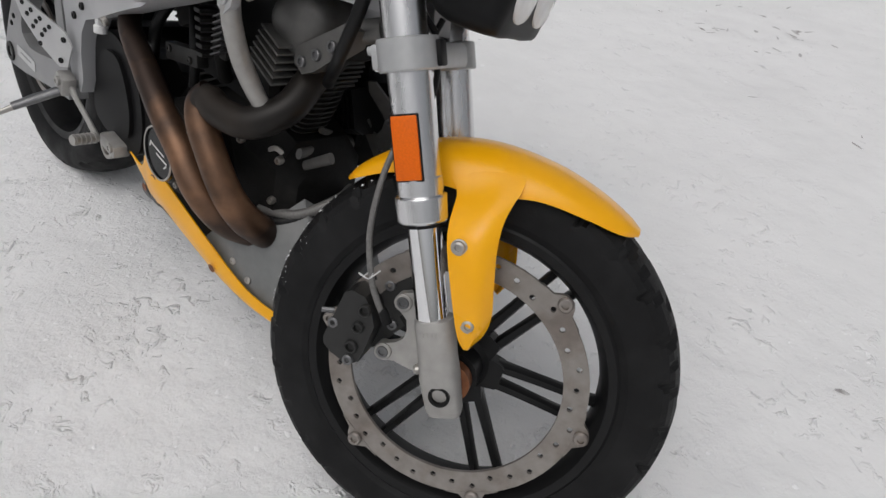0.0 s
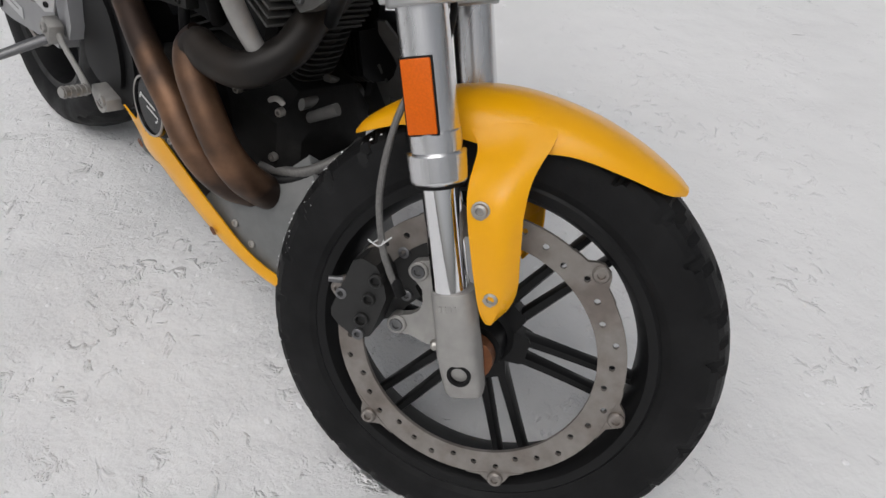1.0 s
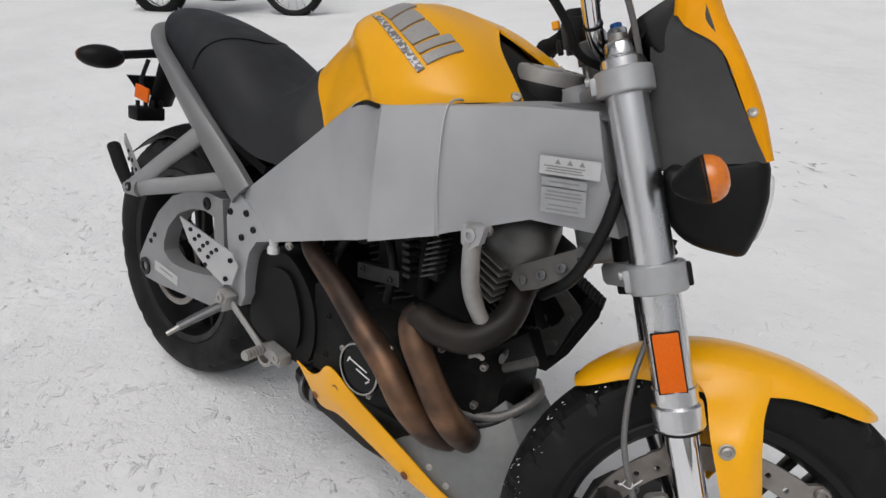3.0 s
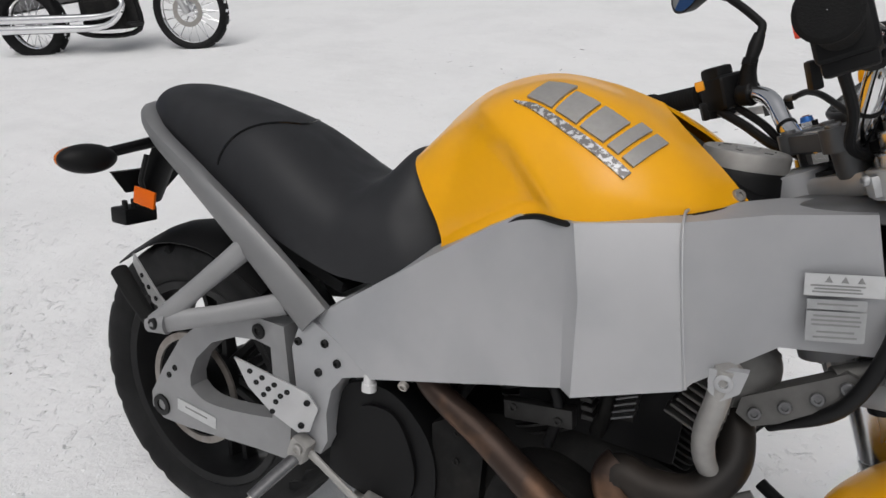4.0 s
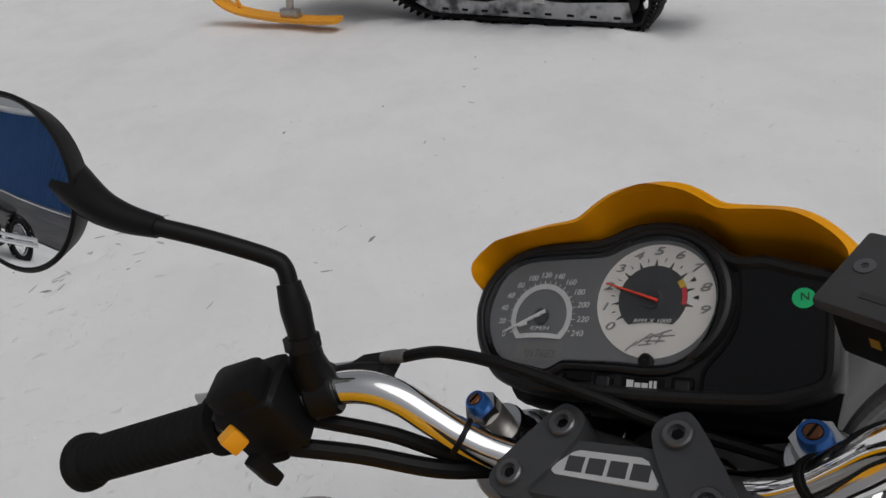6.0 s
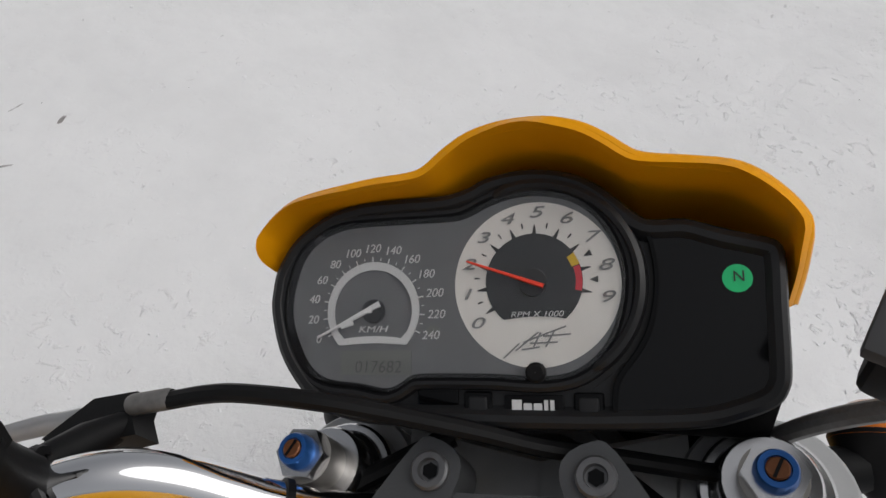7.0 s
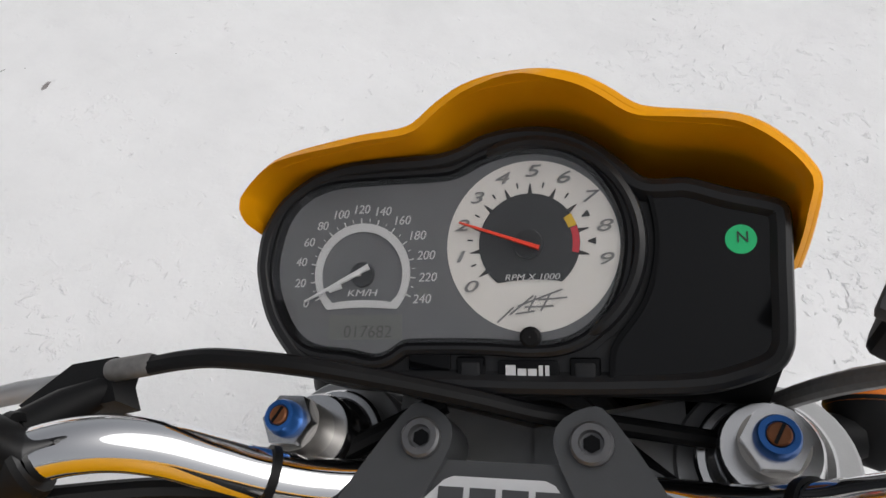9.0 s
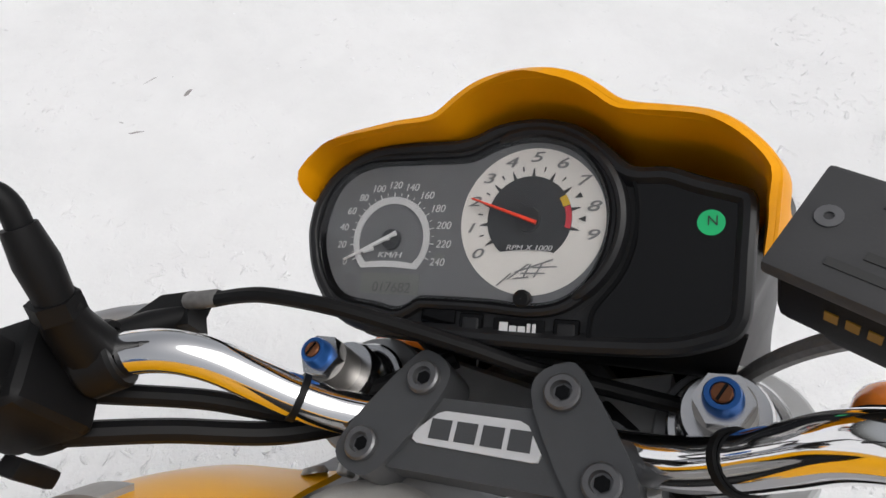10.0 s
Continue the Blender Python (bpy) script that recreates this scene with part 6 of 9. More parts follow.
        part("foot_peg", bm if s < 0 else mirrored(bm), GRIP, hg, "black rubber pillion peg")
        bm = plate(bmesh.new(), [(-1.215, 0.612), (-1.24, 0.628), (-1.298, 0.690), (-1.300, 0.672), (-1.255, 0.610), (-1.225, 0.598)], 0.216, 0.220, pose(0, 0, 0, 90, 0, 0), 0.001, 1)
        hp = part("heel_plate", bm if s < 0 else mirrored(bm), ALU, hg, "perforated silver heel plate")
        if s < 0:
            for x, z in ((-1.245, 0.620), (-1.262, 0.637), (-1.278, 0.655), (-1.262, 0.618), (-1.277, 0.637), (-1.245, 0.603)):
                part("plate_hole", lathe(bmesh.new(), [(0.0045, 0), (0.0045, 0.0008), (0.0003, 0.0008)], 10, Matrix.Translation((x, -0.2201, z)) @ ROT_Y), BLACK, hg)
            part("bolt", bolt(bmesh.new(), (-1.212, -0.252, 0.592), (0, -1, 0), 0.010, 0.005), BLACK, hg)
    # rider's heel plate, foot rest and brake pedal
    splay = Matrix.Translation((-0.945, -0.168, 0)) @ pose(0, 0, 0, 0, 0, 24) @ Matrix.Translation((0.945, 0.168, 0))
    hp = part("heel_guard", plate(bmesh.new(), [(-1.072, 0.562), (-1.035, 0.546), (-0.950, 0.508), (-0.934, 0.482), (-0.948, 0.440), (-0.968, 0.436), (-1.012, 0.468), (-1.050, 0.512)], 0.166, 0.170, splay @ pose(0, 0, 0, 90, 0, 0), 0.0012, 1), ALU, moto, "perforated silver heel guard")
    for x, z in ((-1.046, 0.540), (-1.026, 0.530), (-1.006, 0.519), (-1.036, 0.521), (-1.016, 0.511), (-0.996, 0.500), (-1.024, 0.500), (-1.004, 0.489), (-0.985, 0.508), (-1.010, 0.471)):
        part("plate_hole", lathe(bmesh.new(), [(0.0048, 0), (0.0048, 0.0008), (0.0003, 0.0008)], 10, splay @ Matrix.Translation((x, -0.1701, z)) @ ROT_Y), BLACK, hp)
    for x, z in ((-0.952, 0.492), (-0.962, 0.450)):
        part("bolt", bolt(bmesh.new(), (x, -0.170, z), (0, -1, 0), 0.0055, 0.003, splay), BLACK, hp)
    bm = bmesh.new()
    box(bm, (0.036, 0.03, 0.042), Matrix.Translation((-0.966, -0.170, 0.402)) @ pose(0, 0, 0, 0, 20, 0), 0.008, 2)
    bolt(bm, (-0.960, -0.186, 0.410), (0, -1, 0), 0.010, 0.005)
    pg = part("foot_rest", bm, CAST, moto, "grey folding foot rest")
    bm = tube(bmesh.new(), [(-0.970, -0.175, 0.388), (-0.982, -0.225, 0.368), (-0.990, -0.262, 0.353)], [0.013, 0.0125, 0.011], 12, I4, (1.0, 0.7))
    part("peg", bm, BOLT_DARK, pg, "dark metal peg")
    bm = tube(bmesh.new(), [(-0.989, -0.258, 0.353), (-0.996, -0.284, 0.340)], [0.006, 0.005], 10)
    part("peg_feeler", bm, STEEL, pg)
    bm = tube(bmesh.new(), spline([(-0.958, -0.165, 0.398), (-0.925, -0.168, 0.385), (-0.880, -0.166, 0.358), (-0.842, -0.166, 0.337)], 5), [0.010, 0.008, 0.008, 0.009], 10, I4, (0.6, 1.0))
    pd = part("brake_pedal", bm, CAST, moto, "grey rear brake pedal")
    part("pedal_pad", tube(bmesh.new(), [(-0.840, -0.166, 0.336), (-0.827, -0.216, 0.341)], [0.0095, 0.0095], 12), CAST, pd)
    for i in range(5):
        part("pad_rib", tube(bmesh.new(), [(-0.8385 + 0.0025 * i, -0.172 - 0.0095 * i, 0.3365 + 0.0010 * i), (-0.8377 + 0.0025 * i, -0.175 - 0.0095 * i, 0.3368 + 0.0010 * i)], 0.0112, 12), CAST, pd)
    bm = bmesh.new()
    box(bm, (0.064, 0.034, 0.026), Matrix.Translation((-0.828, -0.138, 0.322)) @ pose(0, 0, 0, 0, 8, 0), 0.006, 2)
    bolt(bm, (-0.808, -0.156, 0.325), (0, -1, 0), 0.010, 0.004)
    part("pedal_mount", bm, CAST, moto, "grey cast pedal mount")
    bm = lathe(bmesh.new(), [(0.026, 0), (0.026, 0.02), (0.018, 0.02), (0.018, 0)], 24, Matrix.Translation((-0.872, -0.118, 0.300)) @ ROT_Y, closed=True)
    part("pedal_pivot", bm, STEEL, moto)
    # tail: stalks, indicator, reflector and plate light
    bm = bmesh.new()
    tube(bm, [(-1.400, -0.02, 0.890), (-1.440, -0.02, 0.845), (-1.480, -0.02, 0.790), (-1.520, -0.02, 0.720)], [0.030, 0.024, 0.02, 0.018], 12, I4, (1.8, 0.5))
    tube(bm, [(-1.430, -0.03, 0.862), (-1.425, -0.12, 0.852), (-1.412, -0.185, 0.846)], [0.012, 0.010, 0.010], 10)
    tail = part("tail_bracket", bm, PLASTIC, moto, "black plastic tail bracket")
    for s in (-1, 1):
        t = bmesh.new()
        bmesh.ops.create_uvsphere(t, u_segments=20, v_segments=12, radius=1)
        bm = merge(bmesh.new(), t, Matrix.Translation((-1.405, s * 0.218, 0.842)) @ pose(0, 0, 0, 0, 0, 10 * s) @ Matrix.Diagonal((0.032, 0.050, 0.026, 1)))
        sg = part("rear_indicator", bm, PLASTIC, tail, "black rear indicator pod")
        t = bmesh.new()
        bmesh.ops.create_uvsphere(t, u_segments=18, v_segments=10, radius=1)
        bm = merge(bmesh.new(), t, Matrix.Translation((-1.420, s * 0.226, 0.842)) @ Matrix.Diagonal((0.024, 0.040, 0.022, 1)))
        part("lens", bm, AMBER_LENS, tail, "amber indicator lens")
    part("side_reflector", box(bmesh.new(), (0.048, 0.006, 0.032), Matrix.Translation((-1.345, -0.155, 0.772)) @ pose(0, 0, 0, 0, 10, 8), 0.002), AMBER, tail, "amber rear side reflector")
    bm = tube(bmesh.new(), [(-1.365, -0.13, 0.845), (-1.360, -0.150, 0.80), (-1.350, -0.150, 0.775)], 0.005, 8)
    part("reflector_stay", bm, PLASTIC, tail)
    bm = bmesh.new()
    box(bm, (0.05, 0.075, 0.034), Matrix.Translation((-1.515, -0.06, 0.700)), 0.006, 2)
    for i in range(4):
        box(bm, (0.012, 0.008, 0.02), Matrix.Translation((-1.50, -0.09 + i * 0.02, 0.725)), 0.002, 1)
    part("plate_light", bm, PLASTIC, tail, "black number plate light")
    bm = plate(bmesh.new(), [(-0.09, -0.01), (0.09, -0.01), (0.05, -0.06), (-0.05, -0.06)], -0.003, 0.003, Matrix.Translation((-1.49, -0.03, 0.805)) @ pose(0, 0, 0, 70, 0, -90), 0.001, 1)
    part("bracket_plate", bm, PLASTIC, tail)


build_rear()

# ---- instruments, screen, headlamps, handlebar
DASH = FORK @ (Matrix.Translation((0.0578, 0.0011, 0.7681)) @ Matrix(((-0.0552, 0.9278, -0.3692), (-0.9977, -0.0655, -0.0151), (-0.0382, 0.3675, 0.9292))).to_4x4())
# outlines on the instrument's face: right, up (the hood's lip: right, up, proud)
HOUSING = [(-0.1148, -0.0003), (-0.1146, 0.0104), (-0.1123, 0.0211), (-0.1046, 0.0337), (-0.0945, 0.0420), (-0.0829, 0.0480), (-0.0673, 0.0517), (-0.0479, 0.0523), (-0.0278, 0.0522), (-0.0162, 0.0546), (-0.0072, 0.0587), (0.0053, 0.0611), (0.0187, 0.0609), (0.0317, 0.0580), (0.0420, 0.0527), (0.0518, 0.0444), (0.0604, 0.0365), (0.0668, 0.0347), (0.0785, 0.0343), (0.0927, 0.0293), (0.1074, 0.0252), (0.1132, 0.0220), (0.1149, 0.0150), (0.1142, -0.0042), (0.1134, -0.0272), (0.1118, -0.0354), (0.1071, -0.0417), (0.0963, -0.0466), (0.0804, -0.0507), (0.0494, -0.0525), (0.0163, -0.0531), (-0.0193, -0.0528), (-0.0470, -0.0529), (-0.0710, -0.0510), (-0.0891, -0.0449), (-0.1012, -0.0331), (-0.1099, -0.0189)]
WINDOW = [(-0.1038, 0.0050), (-0.1025, 0.0131), (-0.0987, 0.0243), (-0.0918, 0.0326), (-0.0831, 0.0372), (-0.0716, 0.0395), (-0.0465, 0.0397), (-0.0224, 0.0397), (-0.0134, 0.0419), (-0.0069, 0.0450), (0.0044, 0.0484), (0.0175, 0.0489), (0.0299, 0.0459), (0.0390, 0.0399), (0.0461, 0.0305), (0.0502, 0.0201), (0.0514, 0.0095), (0.0493, -0.0043), (0.0445, -0.0157), (0.0371, -0.0241), (0.0278, -0.0291), (0.0144, -0.0307), (-0.0053, -0.0296), (-0.0355, -0.0296), (-0.0428, -0.0306), (-0.0486, -0.0343), (-0.0553, -0.0363), (-0.0675, -0.0341), (-0.0844, -0.0321), (-0.0940, -0.0254), (-0.1005, -0.0136), (-0.1035, -0.0038)]
PANEL = [(0.0632, 0.0300), (0.0683, 0.0322), (0.0764, 0.0328), (0.0872, 0.0296), (0.1018, 0.0244), (0.1080, 0.0201), (0.1105, 0.0129), (0.1108, 0.0025), (0.1103, -0.0272), (0.1088, -0.0330), (0.1048, -0.0383), (0.0968, -0.0434), (0.0837, -0.0476), (0.0664, -0.0486), (0.0506, -0.0487), (0.0470, -0.0466), (0.0468, -0.0393), (0.0486, -0.0315), (0.0566, -0.0209), (0.0617, -0.0115), (0.0650, 0.0008), (0.0659, 0.0132), (0.0645, 0.0243)]
LIP = [(-0.1206, 0.0257, -0.0120), (-0.1203, 0.0281, -0.0020), (-0.1197, 0.0311, 0.0060), (-0.1175, 0.0358, 0.0120), (-0.1151, 0.0404, 0.0123), (-0.1090, 0.0463, 0.0133), (-0.0995, 0.0519, 0.0148), (-0.0870, 0.0546, 0.0166), (-0.0721, 0.0562, 0.0187), (-0.0550, 0.0577, 0.0209), (-0.0387, 0.0582, 0.0226), (-0.0296, 0.0603, 0.0235), (-0.0195, 0.0676, 0.0243), (-0.0084, 0.0736, 0.0251), (0.0059, 0.0766, 0.0257), (0.0230, 0.0766, 0.0260), (0.0372, 0.0731, 0.0258), (0.0477, 0.0673, 0.0253), (0.0578, 0.0598, 0.0246), (0.0659, 0.0572, 0.0238), (0.0800, 0.0555, 0.0221), (0.0958, 0.0533, 0.0195), (0.1055, 0.0491, 0.0175), (0.1139, 0.0423, 0.0155), (0.1198, 0.0354, 0.0140), (0.1222, 0.0295, 0.0133), (0.1221, 0.0213, 0.0060), (0.1219, 0.0125, -0.0060), (0.1211, 0.0034, -0.0200)]


def rounded(outline, k=3):
    return [(p.x, p.y) for p in spline([(x, y, 0) for x, y in outline], k, True)]


def grown(outline, d, z=0.0):
    """The outline moved outwards by d (inwards where negative)."""
    n = len(outline)
    area = sum(outline[i][0] * outline[(i + 1) % n][1] - outline[(i + 1) % n][0] * outline[i][1] for i in range(n))
    out = []
    for i in range(n):
        ax, ay = outline[i - 1]
        bx, by = outline[(i + 1) % n]
        t = Vector((bx - ax, by - ay))
        t.normalize()
        nx, ny = (t.y, -t.x) if area > 0 else (-t.y, t.x)
        out.append((outline[i][0] + nx * d, outline[i][1] + ny * d))
    return out


def rim_ring(bm, outline, w, z0, z1, m):
    """A raised bead that follows an outline."""
    o = rounded(outline, 3)
    rings = [[m @ V(x, y, z) for x, y in grown(o, d)] for d, z in ((w, z0), (w * 0.7, z1), (-w * 0.4, z1), (-w, z0))]
    loft(bm, rings, True, False)
    return bm


def sector(bm, cx, cy, r0, r1, a0, a1, z, m, n=40, th=0.0004):
    """A flat ring sector, angles in degrees from the right, anticlockwise."""
    vs = []
    for i in range(n + 1):
        a = radians(a0 + (a1 - a0) * i / n)
        vs.append((bm.verts.new(m @ V(cx + r0 * math.cos(a), cy + r0 * math.sin(a), z)), bm.verts.new(m @ V(cx + r1 * math.cos(a), cy + r1 * math.sin(a), z))))
    for (a, b), (c, d) in zip(vs, vs[1:]):
        bm.faces.new((a, b, d, c))
    return bm


def disc_face(bm, cx, cy, r, z, m, n=48):
    bm.faces.new([bm.verts.new(m @ V(cx + r * math.cos(2 * math.pi * k / n), cy + r * math.sin(2 * math.pi * k / n), z)) for k in range(n)])
    return bm


def needle(bm, a, b, w0, w1, z, m, th=0.0015):
    a, b = Vector((*a, 0)), Vector((*b, 0))
    d = (b - a).normalized()
    n = V(-d.y, d.x, 0)
    loft(bm, [[m @ (p + n * w * s + V(0, 0, z + h)) for s, h in ((-1, 0), (1, 0), (0.6, th), (-0.6, th))] for p, w in ((a, w0), (b, w1))])
    return bm


def build_dash():
    m = DASH
    o = rounded(HOUSING, 3)
    w = rounded(WINDOW, 3)
    bm = bmesh.new()
    rings = [[m @ V(x, y, z) for x, y in grown(o, d)] for d, z in ((-0.012, -0.060), (-0.004, -0.045), (-0.0005, -0.012), (0.0, 0.002), (-0.0012, 0.0048), (-0.0035, 0.0062), (-0.0062, 0.0058), (-0.0080, 0.0036), (-0.0098, 0.0008))]
    loft(bm, rings, True, False)
    bm.faces.new([bm.verts.new(m @ V(x, y, -0.060)) for x, y in grown(o, -0.012)])
    bm.faces.new([bm.verts.new(m @ V(x, y, 0.0006)) for x, y in grown(o, -0.0095)])
    dash = part("instrument_panel", bm, DASH_BLACK, moto, "black plastic instrument panel with two dials")
    # the rim of the window: a raised charcoal band, then a dark wall down to the face
    bm = bmesh.new()
    rings = [[m @ V(x, y, z) for x, y in grown(w, d)] for d, z in ((0.0072, 0.0006), (0.0064, 0.0040), (0.0046, 0.0052), (0.0030, 0.0050))]
    loft(bm, rings, True, False)
    part("window_rim", bm, DASH_BLACK, dash, "raised charcoal rim")
    bm = bmesh.new()
    rings = [[m @ V(x, y, z) for x, y in grown(w, d)] for d, z in ((0.0031, 0.0051), (0.0022, 0.0050), (0.0008, 0.0028), (-0.0002, 0.0008))]
    loft(bm, rings, True, False)
    part("window_gasket", bm, GLOSS, dash, "black gasket round the dial glass")
    bm = bmesh.new()
    prof = ((0.0475, 0.0010), (0.0462, 0.0068), (0.0440, 0.0078), (0.0422, 0.0068), (0.0412, 0.0040))
    rings = []
    for a in np.linspace(-72, 128, 60):       # the rim dies away into the window's rim at both ends
        k = min(1.0, (a + 72) / 24, (128 - a) / 24)
        k = k * k * (3 - 2 * k)
        ca, sa = math.cos(radians(a)), math.sin(radians(a))
        rings.append([m @ V(0.0148 + (0.0435 + (r - 0.0435) * k) * ca, 0.0094 + (0.0435 + (r - 0.0435) * k) * sa, 0.0010 + (z - 0.0010) * k) for r, z in prof])
    loft(bm, rings, False, False)
    part("tachometer_rim", bm, DASH_BLACK, dash, "round charcoal rim")
    bm = bmesh.new()
    bm.faces.new([bm.verts.new(m @ V(x, y, 0.0012)) for x, y in grown(w, -0.0001)])
    part("speedometer_face", bm, DIAL_GREY, dash, "dark grey speedometer face")
    part("tachometer_face", disc_face(bmesh.new(), 0.0148, 0.0094, 0.0366, 0.0016, m, 64), DIAL_WHITE, dash, "cream tachometer face")
    bm = bmesh.new()
    c = [(0.0140 + 0.0214 * math.cos(a), 0.0103 + 0.0214 * math.sin(a)) for a in np.linspace(radians(-51), radians(231), 50)]
    c += [(0.0150 + x, -0.0063 + 0.0012 * math.cos(x * 110)) for x in np.linspace(-0.0115, 0.0105, 9)]
    bm.faces.new([bm.verts.new(m @ V(x, y, 0.0020)) for x, y in c])
    part("tachometer_centre", bm, DIAL_INNER, dash, "graphite dial centre")
    bm = bmesh.new()
    ring0, ring1 = [], []
    for a in np.linspace(radians(-43.5), radians(223.5), 60):
        ring0.append((-0.0619 + 0.0231 * math.cos(a), -0.0007 + 0.0231 * math.sin(a)))
        ring1.append((-0.0619 + 0.0196 * math.cos(a), -0.0010 + 0.0196 * math.sin(a) * (1.0 if math.sin(a) > -0.5 else 0.94)))
    for x in np.linspace(-0.0165, 0.0165, 12)[1:-1]:
        ring0.append((-0.0617 + x, -0.0168 + 0.0010 * math.cos(x * 90)))
        ring1.append((-0.0617 + x * 0.86, -0.0135 + 0.0010 * math.cos(x * 90)))
    frame_plate(bm, ring0, ring1, 0.0014, 0.0022, m)
    part("speedometer_ring", bm, DIAL_PRINT, dash, "white speedometer ring")
    # speed figures and marks
    cx, cy = -0.0619, -0.0007
    for i in range(13):
        a = radians(207.0 - 19.3 * i)
        x, y = -0.0620 + 0.0312 * math.cos(a), -0.0004 + 0.0292 * math.sin(a)
        lettering(str(20 * i), 0.0056, m @ pose(x, y, 0.0016), DIAL_PRINT, dash, "figure", 0.0002, 0.22)
        d = Vector((math.cos(a), math.sin(a)))
        part("dial_mark", needle(bmesh.new(), (cx + d.x * 0.0232, cy + d.y * 0.0232), (cx + d.x * 0.0256, cy + d.y * 0.0256), 0.00035, 0.0003, 0.0013, m, 0.0004), DIAL_PRINT, dash)
        if i < 12:
            a -= radians(9.65)
            d = Vector((math.cos(a), math.sin(a)))
            part("dial_mark", needle(bmesh.new(), (cx + d.x * 0.0240, cy + d.y * 0.0240), (cx + d.x * 0.0254, cy + d.y * 0.0254), 0.0002, 0.0002, 0.0013, m, 0.0003), DIAL_PRINT, dash)
    lettering("KM/H", 0.0050, m @ pose(-0.0618, -0.0094, 0.0018) @ Matrix.Diagonal((1.2, 0.85, 1, 1)), DIAL_PRINT, dash, "unit", 0.0002, 0.2)
    part("speed_needle", needle(bmesh.new(), (-0.0578, 0.0024), (-0.0890, -0.0127), 0.0016, 0.0005, 0.0032, m), NEEDLE_WHITE, dash, "white needle at rest")
    part("speed_hub", lathe(bmesh.new(), [(0.0058, 0.0016), (0.0054, 0.0034), (0.0003, 0.0038)], 24, m @ Matrix.Translation((-0.0614, -0.0010, 0))), DIAL_INNER, dash)
    part("needle_blob", needle(bmesh.new(), (-0.0712, -0.0054), (-0.0772, -0.0080), 0.0020, 0.0012, 0.0034, m, 0.001), NEEDLE_WHITE, dash)
    part("needle_blob", needle(bmesh.new(), (-0.0618, -0.0002), (-0.0654, -0.0016), 0.0018, 0.0006, 0.0040, m, 0.001), NEEDLE_WHITE, dash)
    # engine speed figures and marks
    cx, cy = 0.0140, 0.0103
    for i in range(10):
        a = radians(212.5 - 25.0 * i)
        x, y = 0.0142 + 0.0311 * math.cos(a), 0.0094 + 0.0318 * math.sin(a)
        lettering(str(i), 0.0088, m @ pose(x, y, 0.0020) @ Matrix.Diagonal((1.45, 0.80, 1, 1)), INK_GREY, dash, "figure", 0.00035, 0.28)
        d = Vector((math.cos(a), math.sin(a)))
        part("dial_mark", needle(bmesh.new(), (cx + d.x * 0.0212, cy + d.y * 0.0212), (cx + d.x * 0.0256, cy + d.y * 0.0256), 0.0010, 0.0002, 0.0018, m, 0.0003), INK, dash)
        if i < 9:
            a -= radians(12.5)
            d = Vector((math.cos(a), math.sin(a)))
            if i < 7:
                part("dial_mark", needle(bmesh.new(), (cx + d.x * 0.0242, cy + d.y * 0.0242), (cx + d.x * 0.0266, cy + d.y * 0.0266), 0.0003, 0.0004, 0.0018, m, 0.0003), INK, dash)
            else:
                part("dial_mark", needle(bmesh.new(), (cx + d.x * 0.0245, cy + d.y * 0.0245), (cx + d.x * 0.0278, cy + d.y * 0.0278), 0.0002, 0.0015, 0.0018, m, 0.0003), INK, dash)
    part("red_zone", sector(bmesh.new(), cx, cy, 0.0184, 0.0212, -13, 18, 0.0023, m), RED_ZONE, dash)
    part("yellow_zone", sector(bmesh.new(), cx, cy, 0.0178, 0.0214, 19, 34, 0.0023, m), YELLOW_ZONE, dash)
    lettering("RPM X 1000", 0.0040, m @ pose(0.0150, -0.0042, 0.0023) @ Matrix.Diagonal((1.12, 0.9, 1, 1)), DIAL_PRINT, dash, "unit", 0.0002, 0.25)
    part("tach_hub", lathe(bmesh.new(), [(0.0064, 0.002), (0.0060, 0.0045), (0.0003, 0.0050)], 28, m @ Matrix.Translation((0.0140, 0.0098, 0))), DIAL_INNER, dash)
    part("tach_needle", needle(bmesh.new(), (0.0188, 0.0078), (-0.0152, 0.0200), 0.0011, 0.0005, 0.0052, m), RED, dash, "red needle")
    # winged emblem as plain strokes
    for x, y, l, a in ((0.0036, -0.0198, 0.0095, 42), (0.0105, -0.0158, 0.013, 38), (0.0182, -0.0128, 0.020, 20), (0.0178, -0.0164, 0.012, 2), (0.0235, -0.0132, 0.012, 4), (0.0120, -0.0188, 0.008, 8), (0.0205, -0.0148, 0.008, 60), (0.0150, -0.0150, 0.007, 62)):
        part("emblem_stroke", box(bmesh.new(), (l, 0.0007, 0.0003), m @ pose(x, y, 0.0019, 0, 0, a)), INK_GREY, dash)
    bm = box(bmesh.new(), (0.0350, 0.0110, 0.0006), m @ pose(-0.0602, -0.0246, 0.0012, 0, 0, 0))
    part("odometer", bm, LCD, dash, "grey liquid crystal odometer")
    lettering("017682", 0.0078, m @ pose(-0.0590, -0.0268, 0.0017), LCD_INK, dash, "odometer_figures", 0.0001, 0.1)
    part("dial_knob", lathe(bmesh.new(), [(0.0044, 0), (0.0044, 0.004), (0.0032, 0.005), (0.0003, 0.005)], 20, m @ Matrix.Translation((0.0143, -0.0290, 0.001))), PLASTIC, dash)
    # pale disc painted for the reflection that hides the last speed mark
    part("dial_smudge", disc_face(bmesh.new(), -0.0325, -0.0109, 0.0030, 0.0017, m, 16), LCD, dash)
    # black warning lamp panel with the neutral lamp
    bm = bmesh.new()
    bm.faces.new([bm.verts.new(m @ V(x, y, 0.0030)) for x, y in rounded(PANEL, 3)])
